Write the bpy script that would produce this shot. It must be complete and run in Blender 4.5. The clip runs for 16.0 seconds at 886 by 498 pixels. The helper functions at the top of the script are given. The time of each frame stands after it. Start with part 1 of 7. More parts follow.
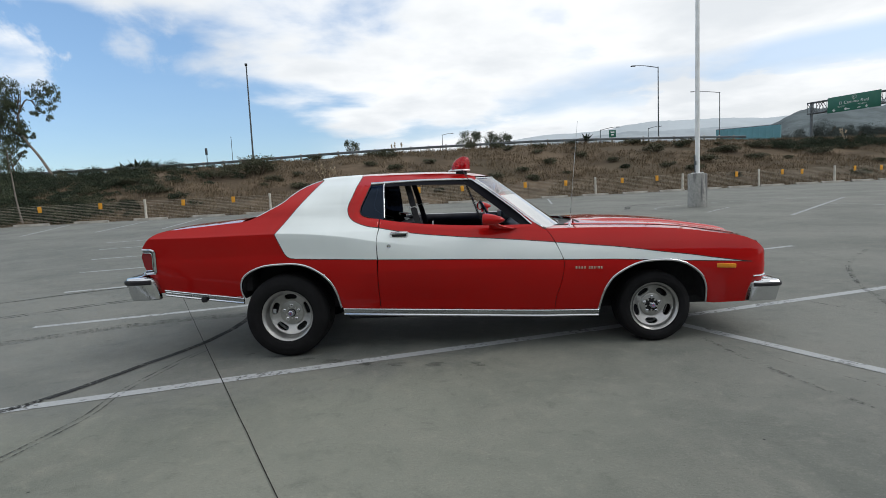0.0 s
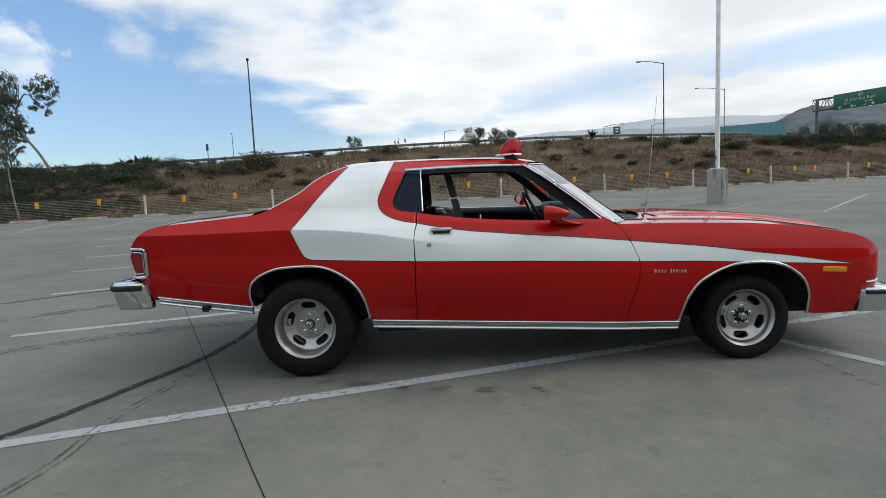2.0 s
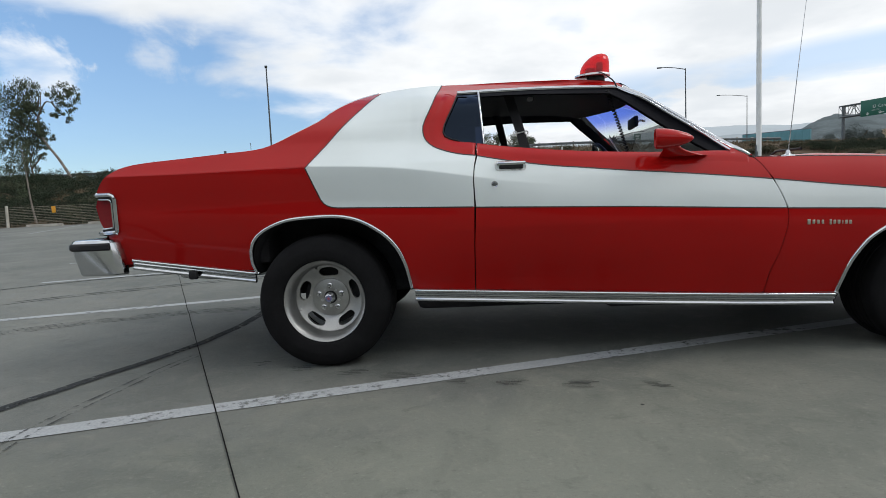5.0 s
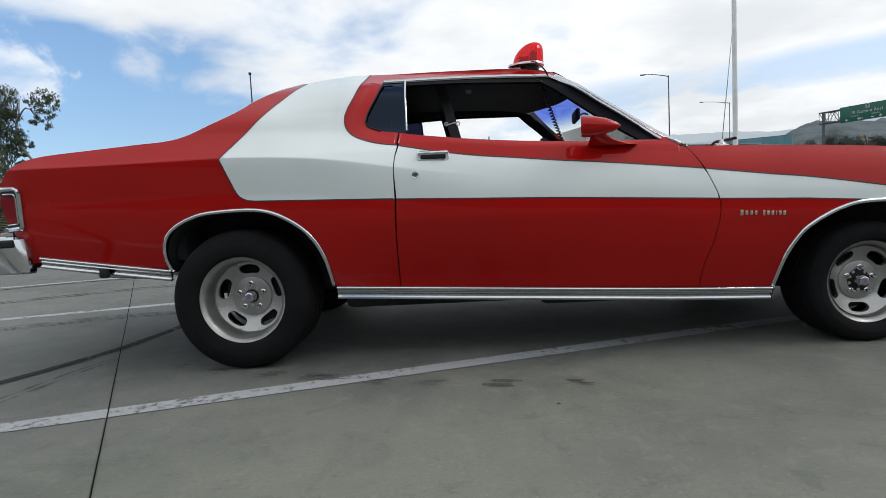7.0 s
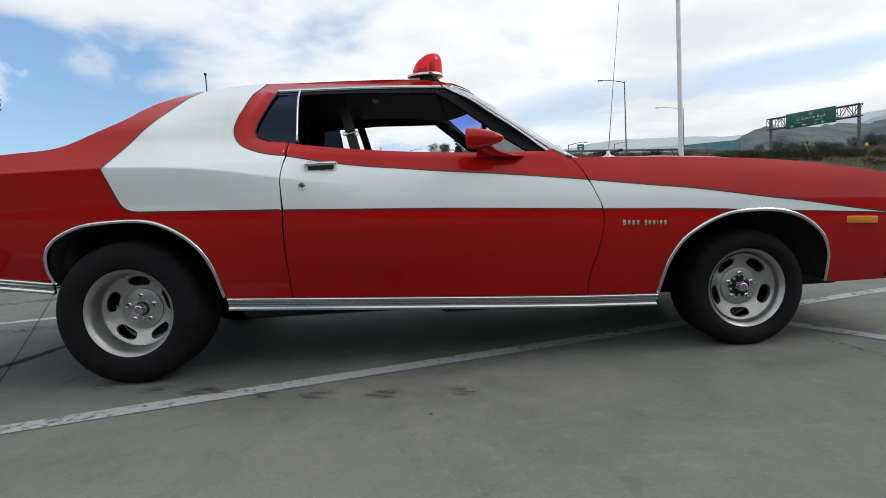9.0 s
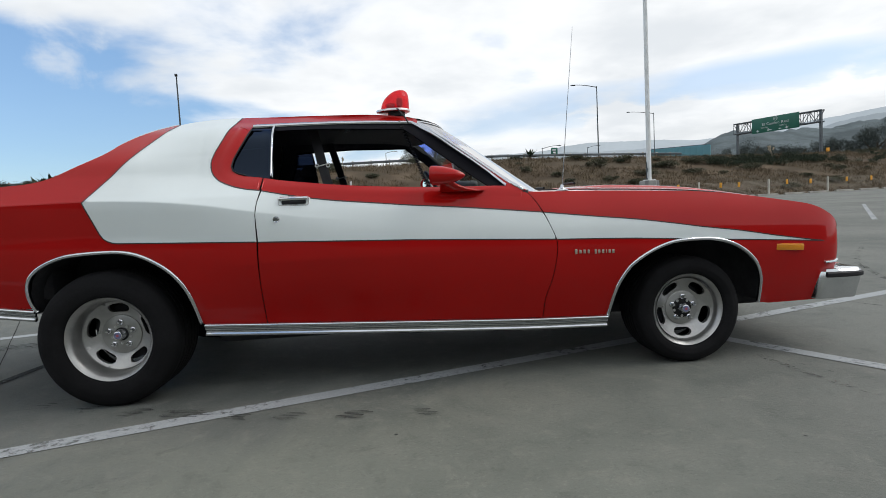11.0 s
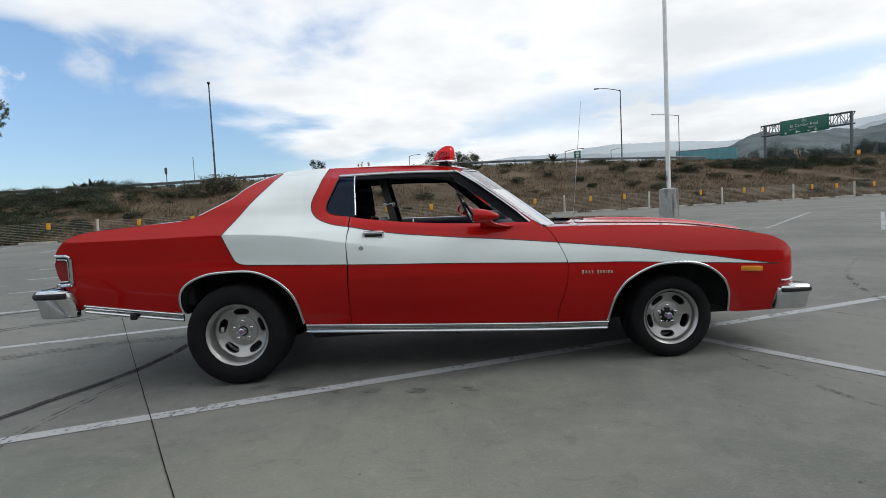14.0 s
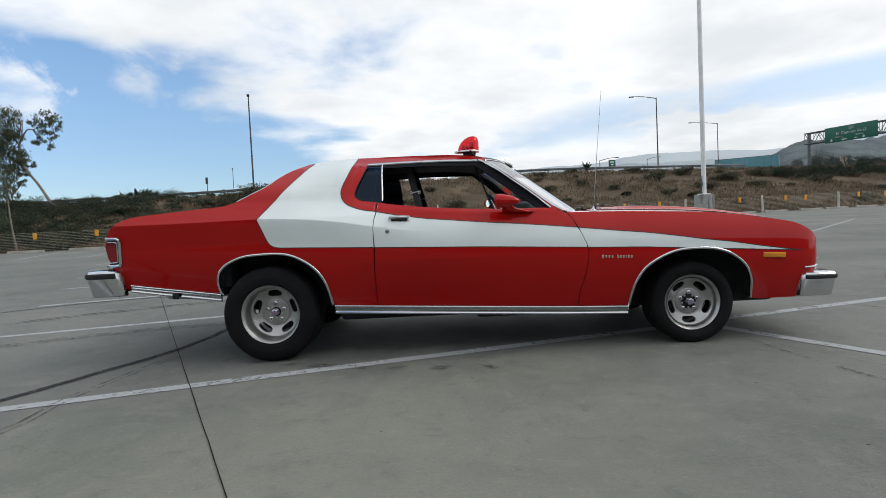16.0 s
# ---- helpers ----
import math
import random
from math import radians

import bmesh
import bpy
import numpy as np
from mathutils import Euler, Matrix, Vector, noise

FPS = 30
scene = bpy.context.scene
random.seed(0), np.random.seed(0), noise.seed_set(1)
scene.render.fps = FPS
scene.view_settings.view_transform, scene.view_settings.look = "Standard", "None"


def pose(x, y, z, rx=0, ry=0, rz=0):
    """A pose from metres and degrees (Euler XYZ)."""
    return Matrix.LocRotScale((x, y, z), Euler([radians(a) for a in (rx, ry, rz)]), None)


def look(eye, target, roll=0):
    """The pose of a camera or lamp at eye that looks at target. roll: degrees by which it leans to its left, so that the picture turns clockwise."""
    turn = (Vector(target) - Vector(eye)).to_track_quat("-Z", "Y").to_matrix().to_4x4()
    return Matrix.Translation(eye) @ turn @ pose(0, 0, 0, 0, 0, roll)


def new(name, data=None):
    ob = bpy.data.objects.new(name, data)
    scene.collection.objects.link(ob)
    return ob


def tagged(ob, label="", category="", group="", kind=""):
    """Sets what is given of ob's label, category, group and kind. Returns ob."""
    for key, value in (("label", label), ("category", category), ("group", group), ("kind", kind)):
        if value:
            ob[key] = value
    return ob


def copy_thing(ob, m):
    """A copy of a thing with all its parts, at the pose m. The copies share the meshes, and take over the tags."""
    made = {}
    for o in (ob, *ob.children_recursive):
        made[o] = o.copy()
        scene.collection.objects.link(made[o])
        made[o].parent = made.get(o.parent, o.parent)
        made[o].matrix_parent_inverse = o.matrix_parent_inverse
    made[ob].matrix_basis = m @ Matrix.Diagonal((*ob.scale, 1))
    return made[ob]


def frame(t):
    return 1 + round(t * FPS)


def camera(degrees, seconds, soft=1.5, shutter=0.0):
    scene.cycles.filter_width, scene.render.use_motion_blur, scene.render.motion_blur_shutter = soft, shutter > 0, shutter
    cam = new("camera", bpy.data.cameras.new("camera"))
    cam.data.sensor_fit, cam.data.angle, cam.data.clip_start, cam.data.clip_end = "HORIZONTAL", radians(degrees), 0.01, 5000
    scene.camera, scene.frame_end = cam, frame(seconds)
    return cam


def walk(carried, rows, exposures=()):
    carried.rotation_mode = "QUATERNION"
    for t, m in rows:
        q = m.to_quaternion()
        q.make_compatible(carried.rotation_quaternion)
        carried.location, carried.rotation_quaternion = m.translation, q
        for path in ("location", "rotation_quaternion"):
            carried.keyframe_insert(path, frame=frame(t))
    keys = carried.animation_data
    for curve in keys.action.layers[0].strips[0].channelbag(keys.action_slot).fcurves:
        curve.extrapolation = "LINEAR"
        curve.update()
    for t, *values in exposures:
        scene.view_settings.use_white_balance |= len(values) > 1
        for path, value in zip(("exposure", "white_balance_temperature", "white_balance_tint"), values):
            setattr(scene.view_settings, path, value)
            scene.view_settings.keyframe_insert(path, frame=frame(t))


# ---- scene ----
cam = camera(76.9, 16.0, soft=0.5)
PATH = [
    (0, (1.32, -4.427, 1.262), (1.289, -2.437, 1.062), -2.6),
    (0.5, (1.281, -4.292, 1.277), (1.266, -2.303, 1.071), -2.5),
    (1, (1.21, -4.129, 1.271), (1.206, -2.14, 1.063), -2.5),
    (1.5, (1.105, -3.896, 1.264), (1.1, -1.907, 1.054), -2.5),
    (2, (0.986, -3.683, 1.215), (0.952, -1.695, 1.006), -2.5),
    (2.5, (0.842, -3.463, 1.16), (0.791, -1.475, 0.951), -2.5),
    (3, (0.729, -3.261, 1.075), (0.666, -1.272, 0.867), -2.5),
    (3.5, (0.643, -3.092, 0.992), (0.548, -1.104, 0.788), -2.5),
    (6, (0.824, -2.666, 0.742), (0.749, -0.673, 0.593), -2.7),
    (6.5, (0.908, -2.647, 0.73), (0.845, -0.653, 0.583), -2.8),
    (7, (1.004, -2.635, 0.723), (0.956, -0.641, 0.577), -2.8),
    (7.5, (1.102, -2.629, 0.725), (1.081, -0.635, 0.582), -2.9),
    (8, (1.179, -2.629, 0.734), (1.189, -0.634, 0.59), -2.9),
    (8.5, (1.263, -2.634, 0.736), (1.305, -0.639, 0.593), -3.0),
    (9, (1.341, -2.646, 0.741), (1.421, -0.653, 0.599), -2.9),
    (9.5, (1.415, -2.665, 0.744), (1.534, -0.674, 0.602), -3.0),
    (12, (1.318, -3.093, 1.022), (1.493, -1.106, 0.883), -2.8),
    (12.5, (1.271, -3.281, 1.082), (1.448, -1.294, 0.943), -2.8),
    (13, (1.239, -3.481, 1.112), (1.404, -1.493, 0.977), -2.8),
    (13.5, (1.2, -3.637, 1.111), (1.328, -1.646, 0.979), -2.8),
    (14, (1.202, -3.745, 1.074), (1.291, -1.752, 0.945), -2.8),
    (14.5, (1.222, -3.825, 1.03), (1.266, -1.829, 0.913), -2.8),
    (15, (1.227, -3.868, 0.978), (1.237, -1.871, 0.876), -2.7),
    (15.5, (1.242, -3.886, 0.939), (1.225, -1.888, 0.846), -2.7),
    (16, (1.256, -3.895, 0.904), (1.229, -1.897, 0.817), -2.7),
]
walk(cam, [(t, look(eye, target, roll)) for t, eye, target, roll in PATH])

# ---- world, sun ----
SUN_EL, SUN_AZ = 46.0, 92.0          # degrees up, degrees east of +y
sun = new("sun", bpy.data.lights.new("sun", "SUN"))
sun.data.energy, sun.data.angle, sun.data.color = 1.32, radians(26), (1.0, 0.975, 0.94)
sun_from = Vector((math.sin(radians(SUN_AZ)) * math.cos(radians(SUN_EL)), math.cos(radians(SUN_AZ)) * math.cos(radians(SUN_EL)), math.sin(radians(SUN_EL))))
sun.matrix_world = look(sun_from * 60, (0, 0, 0))


class Nodes:
    """Short forms for wiring a node tree."""

    def __init__(self, tree):
        self.t = tree
        tree.nodes.clear()

    def add(self, kind, **values):
        n = self.t.nodes.new(kind)
        for key, value in values.items():
            if key in n.inputs:
                n.inputs[key].default_value = value
        return n

    def link(self, a, b):
        self.t.links.new(a, b)

    def math(self, op, a, b=None, c=None, clamp=False):
        n = self.t.nodes.new("ShaderNodeMath")
        n.operation, n.use_clamp = op, clamp
        for i, v in enumerate((a, b, c)):
            if v is None:
                continue
            if isinstance(v, (int, float)):
                n.inputs[i].default_value = v
            else:
                self.link(v, n.inputs[i])
        return n.outputs[0]

    def smooth(self, v, lo, hi):
        n = self.t.nodes.new("ShaderNodeMapRange")
        n.interpolation_type = "SMOOTHSTEP"
        n.inputs["From Min"].default_value, n.inputs["From Max"].default_value = lo, hi
        self.link(v, n.inputs["Value"])
        return n.outputs["Result"]

    def mix(self, fac, a, b, blend="MIX"):
        n = self.t.nodes.new("ShaderNodeMix")
        n.data_type, n.blend_type = "RGBA", blend
        for sock, v in ((n.inputs[0], fac), (n.inputs[6], a), (n.inputs[7], b)):
            if isinstance(v, (int, float)):
                sock.default_value = v
            elif isinstance(v, tuple):
                sock.default_value = (*v[:3], 1)
            else:
                self.link(v, sock)
        return n.outputs[2]

    def noise(self, vec, scale, detail=6.0, rough=0.55, warp=0.0):
        n = self.add("ShaderNodeTexNoise", Scale=scale, Detail=detail, Roughness=rough, Distortion=warp)
        if vec is not None:
            self.link(vec, n.inputs["Vector"])
        return n.outputs["Fac"]


def make_world():
    w = bpy.data.worlds.new("sky")
    scene.world = w
    w.use_nodes = True
    n = Nodes(w.node_tree)
    tc = n.add("ShaderNodeTexCoord")
    sep = n.add("ShaderNodeSeparateXYZ")
    n.link(tc.outputs["Generated"], sep.inputs[0])
    x, y, z = sep.outputs
    sky = n.add("ShaderNodeTexSky")
    sky.sky_type, sky.sun_disc = "NISHITA", False
    sky.sun_elevation, sky.sun_rotation = radians(SUN_EL), radians(SUN_AZ)
    sky.air_density, sky.dust_density = 1.0, 0.1
    deep = n.mix(n.smooth(z, 0.0, 0.38), (0.080, 0.098, 0.121), (0.146, 0.162, 0.171))
    blue = n.mix(1.0, sky.outputs[0], deep, "MULTIPLY")
    # clouds on a plane far overhead
    zz = n.math("ADD", n.math("MAXIMUM", z, 0.0), 0.16)
    u, v = n.math("DIVIDE", x, zz), n.math("DIVIDE", y, zz)
    flat = n.add("ShaderNodeCombineXYZ")
    n.link(u, flat.inputs[0])
    n.link(v, flat.inputs[1])
    big = n.noise(flat.outputs[0], 0.55, 3.0, 0.5)
    fine = n.noise(flat.outputs[0], 1.5, 6.0, 0.52, 0.2)
    body = n.math("ADD", n.math("MULTIPLY", big, 0.55), n.math("MULTIPLY", fine, 0.45))
    # more open sky towards -x at low height
    side = n.math("DIVIDE", x, n.math("MAXIMUM", n.math("ABSOLUTE", y), 0.05))
    ahead = n.smooth(y, 0.0, 0.3)
    left = n.math("SUBTRACT", 1.0, n.smooth(n.math("ADD", side, n.math("MULTIPLY", n.smooth(z, 0.17, 0.08), -0.25)), -0.54, -0.26))
    low = n.math("SUBTRACT", 1.0, n.smooth(z, 0.24, 0.34))
    opening = n.math("MULTIPLY", n.math("MULTIPLY", left, low), ahead)
    # the ragged top of the low bank, and a gap of blue above it on the +x side
    edge = n.math("ADD", n.math("MULTIPLY", n.math("MINIMUM", side, 0.62), 0.085), n.math("ADD", 0.116, n.math("MULTIPLY", n.math("SUBTRACT", fine, 0.5), 0.10)))
    above = n.math("SUBTRACT", z, edge)
    gap = n.math("MULTIPLY", n.smooth(above, -0.012, 0.012), n.math("SUBTRACT", 1.0, n.smooth(above, 0.028, 0.075)))
    gap = n.math("MULTIPLY", n.math("MULTIPLY", gap, n.smooth(side, -0.05, 0.35)), ahead)
    cover = n.math("SUBTRACT", n.math("ADD", body, 0.09), n.math("ADD", n.math("MULTIPLY", opening, 0.20), n.math("MULTIPLY", gap, 0.135)))
    # thick cloud on the +x side
    cover = n.math("ADD", cover, n.math("MULTIPLY", n.math("MULTIPLY", n.smooth(side, 0.15, 0.55), ahead), 0.11))
    # open sky on the -y side
    behind = n.smooth(n.math("MULTIPLY", y, -1.0), -0.1, 0.45)
    cover = n.math("SUBTRACT", cover, n.math("MULTIPLY", behind, 0.005))
    # two loose puffs
    wisp = n.noise(tc.outputs["Generated"], 9.0, 8.0, 0.62, 0.4)
    for px, py, pz, size, weight in ((-0.465, 0.855, 0.230, 0.050, 0.075), (-0.594, 0.782, 0.190, 0.078, 0.20)):
        dist = n.add("ShaderNodeVectorMath")
        dist.operation = "DISTANCE"
        n.link(tc.outputs["Generated"], dist.inputs[0])
        dist.inputs[1].default_value = (px, py, pz)
        ragged = n.math("ADD", dist.outputs["Value"], n.math("MULTIPLY", n.math("SUBTRACT", wisp, 0.5), size * 3.4))
        puff = n.math("SUBTRACT", 1.0, n.smooth(ragged, 0.0, size * 1.5))
        cover = n.math("ADD", cover, n.math("MULTIPLY", puff, weight))
    mask = n.smooth(cover, 0.465, 0.60)
    # the low bank
    bank = n.math("SUBTRACT", 1.0, n.smooth(above, -0.022, 0.022))
    bank = n.math("MULTIPLY", n.math("MULTIPLY", bank, n.smooth(side, -0.3, 0.02)), ahead)
    mask = n.math("MAXIMUM", mask, n.math("MULTIPLY", bank, 0.95))
    # thin haze over the blue, thickest low down and on the +x side
    veil = n.math("ADD", n.math("MULTIPLY", n.smooth(z, 0.30, 0.06), 0.06), n.math("MULTIPLY", n.math("MULTIPLY", n.smooth(side, -0.25, 0.25), ahead), 0.40))
    mask = n.math("MAXIMUM", mask, n.math("ADD", veil, n.math("MULTIPLY", mask, 0.5)), clamp=True)
    grey = n.noise(flat.outputs[0], 1.1, 5.0, 0.55)
    shade = n.smooth(n.math("ADD", n.math("MULTIPLY", grey, 0.6), n.math("MULTIPLY", fine, 0.4)), 0.42, 0.62)
    cloud = n.mix(shade, (1.03, 1.05, 1.065), (0.80, 0.84, 0.88))
    cloud = n.mix(n.math("MULTIPLY", bank, n.smooth(above, -0.03, -0.10)), cloud, (0.74, 0.775, 0.80))
    colour = n.mix(mask, blue, cloud)
    bg = n.add("ShaderNodeBackground", Strength=1.0)
    n.link(colour, bg.inputs["Color"])
    out = n.add("ShaderNodeOutputWorld")
    n.link(bg.outputs[0], out.inputs[0])


make_world()


# ---- materials ----
def material(name, colour, rough=0.6, metal=0.0, vary=0.15, scale=4.0, fine=60.0, bump=0.1, coat=0.0, spec=0.5, second=None, amount=0.5, island=0.0, objects=0.0, rough_vary=0.08, coat_rough=0.04, coat_ior=1.5):
    """A procedural surface: two scales of colour variation, roughness variation and fine relief."""
    m = bpy.data.materials.new(name)
    m.use_nodes = True
    n = Nodes(m.node_tree)
    tc = n.add("ShaderNodeTexCoord")
    p = n.add("ShaderNodeBsdfPrincipled", Roughness=rough, Metallic=metal)
    p.inputs["Specular IOR Level"].default_value = spec
    p.inputs["Coat Weight"].default_value = coat
    p.inputs["Coat Roughness"].default_value = coat_rough
    p.inputs["Coat IOR"].default_value = coat_ior
    a = n.noise(tc.outputs["Object"], scale, 5.0)
    b = n.noise(tc.outputs["Object"], fine, 4.0)
    col = n.mix(n.smooth(a, 0.35, 0.65), tuple(c * (1 - vary) for c in colour), tuple(min(1, c * (1 + vary)) for c in colour))
    if second:
        big = n.noise(tc.outputs["Object"], scale * 0.35, 6.0, 0.6, 0.4)
        col = n.mix(n.math("MULTIPLY", n.smooth(big, 0.45, 0.62), amount), col, second)
    col = n.mix(n.math("MULTIPLY", n.smooth(b, 0.3, 0.7), vary * 1.2), col, tuple(c * 0.55 for c in colour))
    if island or objects:
        src = n.add("ShaderNodeNewGeometry").outputs["Random Per Island"] if island else n.add("ShaderNodeObjectInfo").outputs["Random"]
        col = n.mix(1.0, col, n.mix(src, (1 - (island or objects),) * 3, (1 + (island or objects),) * 3), "MULTIPLY")
    n.link(col, p.inputs["Base Color"])
    n.link(n.math("ADD", rough - rough_vary / 2, n.math("MULTIPLY", a, rough_vary)), p.inputs["Roughness"])
    if bump:
        bm = n.add("ShaderNodeBump", Strength=bump, Distance=0.01)
        n.link(b, bm.inputs["Height"])
        n.link(bm.outputs[0], p.inputs["Normal"])
    out = n.add("ShaderNodeOutputMaterial")
    n.link(p.outputs[0], out.inputs[0])
    return m


def glass(name, tint, gloss=0.02, power=4.0, front=0.05, fade=None, sheen=(0.8, 0.8, 0.8)):
    """A thin pane: clear or tinted, with a mirror that grows towards grazing angles."""
    m = bpy.data.materials.new(name)
    m.use_nodes = True
    n = Nodes(m.node_tree)
    clear = n.add("ShaderNodeBsdfTransparent", Color=(*tint, 1))
    if fade:
        tc, sep = n.add("ShaderNodeTexCoord"), n.add("ShaderNodeSeparateXYZ")
        n.link(tc.outputs["Object"], sep.inputs[0])
        n.link(n.mix(n.smooth(sep.outputs[2], *fade), (0.86, 0.92, 0.90), tint), clear.inputs["Color"])
    shine = n.add("ShaderNodeBsdfGlossy", Color=(*sheen, 1), Roughness=gloss)
    facing = n.add("ShaderNodeLayerWeight", Blend=0.5).outputs["Facing"]
    mix = n.add("ShaderNodeMixShader")
    n.link(n.math("ADD", front, n.math("MULTIPLY", 0.95, n.math("POWER", facing, power))), mix.inputs[0])
    n.link(clear.outputs[0], mix.inputs[1])
    n.link(shine.outputs[0], mix.inputs[2])
    out = n.add("ShaderNodeOutputMaterial")
    n.link(mix.outputs[0], out.inputs[0])
    return m


def concrete_material():
    """Weathered brushed concrete: mottled stains, speckle, faint wandering trowel marks and dark rubber smudges."""
    m = bpy.data.materials.new("concrete")
    m.use_nodes = True
    n = Nodes(m.node_tree)
    tc = n.add("ShaderNodeTexCoord")
    vec = tc.outputs["Object"]
    p = n.add("ShaderNodeBsdfPrincipled", Roughness=0.72)
    p.inputs["Specular IOR Level"].default_value = 0.16
    large = n.noise(vec, 0.35, 6.0, 0.6, 0.6)
    mid = n.noise(vec, 1.6, 7.0, 0.62, 0.9)
    speck = n.noise(vec, 62.0, 6.0, 0.68)
    grit = n.noise(vec, 260.0, 2.0, 0.6)
    col = n.mix(n.smooth(large, 0.35, 0.66), (0.117, 0.127, 0.118), (0.182, 0.190, 0.175))
    col = n.mix(n.math("MULTIPLY", n.smooth(mid, 0.42, 0.72), 0.6), col, (0.202, 0.204, 0.188))
    col = n.mix(n.math("MULTIPLY", n.smooth(mid, 0.46, 0.30), 0.45), col, (0.100, 0.107, 0.100))
    fleck = n.noise(vec, 7.5, 8.0, 0.68, 0.5)
    col = n.mix(n.math("MULTIPLY", n.smooth(fleck, 0.52, 0.72), 0.42), col, (0.245, 0.243, 0.218))
    col = n.mix(n.math("MULTIPLY", n.smooth(fleck, 0.46, 0.30), 0.42), col, (0.085, 0.092, 0.086))
    col = n.mix(n.math("MULTIPLY", n.smooth(speck, 0.55, 0.70), 0.38), col, (0.30, 0.30, 0.28))
    col = n.mix(n.math("MULTIPLY", n.smooth(speck, 0.44, 0.30), 0.45), col, (0.08, 0.082, 0.078))
    col = n.mix(n.math("MULTIPLY", n.smooth(grit, 0.35, 0.65), 0.26), col, (0.10, 0.10, 0.095))
    # the slab past the joint is paler and greener
    sep = n.add("ShaderNodeSeparateXYZ")
    n.link(vec, sep.inputs[0])
    past = n.math("SUBTRACT", n.math("MULTIPLY", sep.outputs[0], 0.3262), n.math("MULTIPLY", sep.outputs[1], 0.9453))
    past = n.math("ADD", past, n.math("MULTIPLY", n.math("SUBTRACT", mid, 0.5), 1.6))
    col = n.mix(n.math("MULTIPLY", n.smooth(past, 0.3, 1.2), n.math("SUBTRACT", 1.0, n.smooth(sep.outputs[0], 1.0, 4.0))), col, n.mix(1.0, col, (1.12, 1.13, 1.05), "MULTIPLY"))
    # sparse dark pits
    pits = n.add("ShaderNodeTexVoronoi", Scale=3.2)
    n.link(vec, pits.inputs["Vector"])
    col = n.mix(n.smooth(pits.outputs["Distance"], 0.035, 0.012), col, (0.03, 0.03, 0.03))
    n.link(n.math("ADD", 0.60, n.math("MULTIPLY", mid, 0.2)), p.inputs["Roughness"])
    bend = n.add("ShaderNodeTexNoise", Scale=7.0, Detail=2.0)
    n.link(vec, bend.inputs["Vector"])
    warped = n.add("ShaderNodeVectorMath")
    warped.operation = "MULTIPLY_ADD"
    n.link(bend.outputs["Color"], warped.inputs[0])
    warped.inputs[1].default_value = (0.22, 0.22, 0.0)
    n.link(vec, warped.inputs[2])
    long = n.add("ShaderNodeMapping")
    long.inputs["Scale"].default_value = (1.0, 3.4, 1.0)
    n.link(warped.outputs[0], long.inputs["Vector"])
    swirl = n.noise(long.outputs[0], 42.0, 4.0, 0.6)
    col = n.mix(n.math("MULTIPLY", n.math("MULTIPLY", n.smooth(swirl, 0.46, 0.33), n.smooth(mid, 0.40, 0.62)), 0.28), col, (0.085, 0.09, 0.085))
    col = n.mix(n.math("MULTIPLY", n.math("MULTIPLY", n.smooth(swirl, 0.54, 0.68), n.smooth(mid, 0.40, 0.62)), 0.22), col, (0.25, 0.25, 0.23))
    col = n.mix(1.0, col, (1.0, 1.0, 0.985), "MULTIPLY")
    n.link(col, p.inputs["Base Color"])
    rel = n.math("ADD", n.math("ADD", n.math("MULTIPLY", speck, 0.6), n.math("MULTIPLY", grit, 0.4)), n.math("MULTIPLY", swirl, 0.5))
    bm = n.add("ShaderNodeBump", Strength=0.8, Distance=0.006)
    n.link(rel, bm.inputs["Height"])
    n.link(bm.outputs[0], p.inputs["Normal"])
    out = n.add("ShaderNodeOutputMaterial")
    n.link(p.outputs[0], out.inputs[0])
    return m


def worn_paint(name, colour, keep=0.5, scale=26.0):
    """Line paint or rubber worn through to what lies under it: the gaps are clear."""
    m = bpy.data.materials.new(name)
    m.use_nodes = True
    n = Nodes(m.node_tree)
    tc = n.add("ShaderNodeTexCoord")
    p = n.add("ShaderNodeBsdfPrincipled", Roughness=0.8)
    p.inputs["Specular IOR Level"].default_value = 0.15
    a = n.noise(tc.outputs["Object"], scale, 6.0, 0.7)
    b = n.noise(tc.outputs["Object"], scale * 0.12, 4.0, 0.6)
    g = n.noise(tc.outputs["Object"], 140.0, 2.0)
    col = n.mix(n.smooth(g, 0.3, 0.7), tuple(c * 0.82 for c in colour), colour)
    n.link(col, p.inputs["Base Color"])
    wear = n.math("ADD", n.math("MULTIPLY", a, 0.6), n.math("MULTIPLY", b, 0.4))
    n.link(n.smooth(wear, 0.5 - keep * 0.35 - 0.06, 0.5 - keep * 0.35 + 0.10), p.inputs["Alpha"])
    out = n.add("ShaderNodeOutputMaterial")
    n.link(p.outputs[0], out.inputs[0])
    return m


CONCRETE = concrete_material()
LINE = worn_paint("line_paint", (0.37, 0.39, 0.40), 0.30)
FAINT = worn_paint("faint_line_paint", (0.33, 0.345, 0.345), 0.24)
RUBBER_MARK = worn_paint("rubber_mark", (0.030, 0.032, 0.033), 0.20, scale=34.0)
TREAD_PRINT = worn_paint("tread_print", (0.066, 0.069, 0.068), 0.0, scale=52.0)
RUBBER_FAINT = worn_paint("faint_rubber_mark", (0.080, 0.084, 0.083), 0.05, scale=34.0)
RUBBER_TRACE = worn_paint("rubber_trace", (0.115, 0.119, 0.117), -0.14, scale=34.0)
JOINT = material("joint_filler", (0.012, 0.012, 0.012), 0.9, spec=0.05, vary=0.3)
STOP = material("wheel_stop_concrete", (0.30, 0.29, 0.26), 0.85, vary=0.2, scale=3, second=(0.16, 0.15, 0.13))
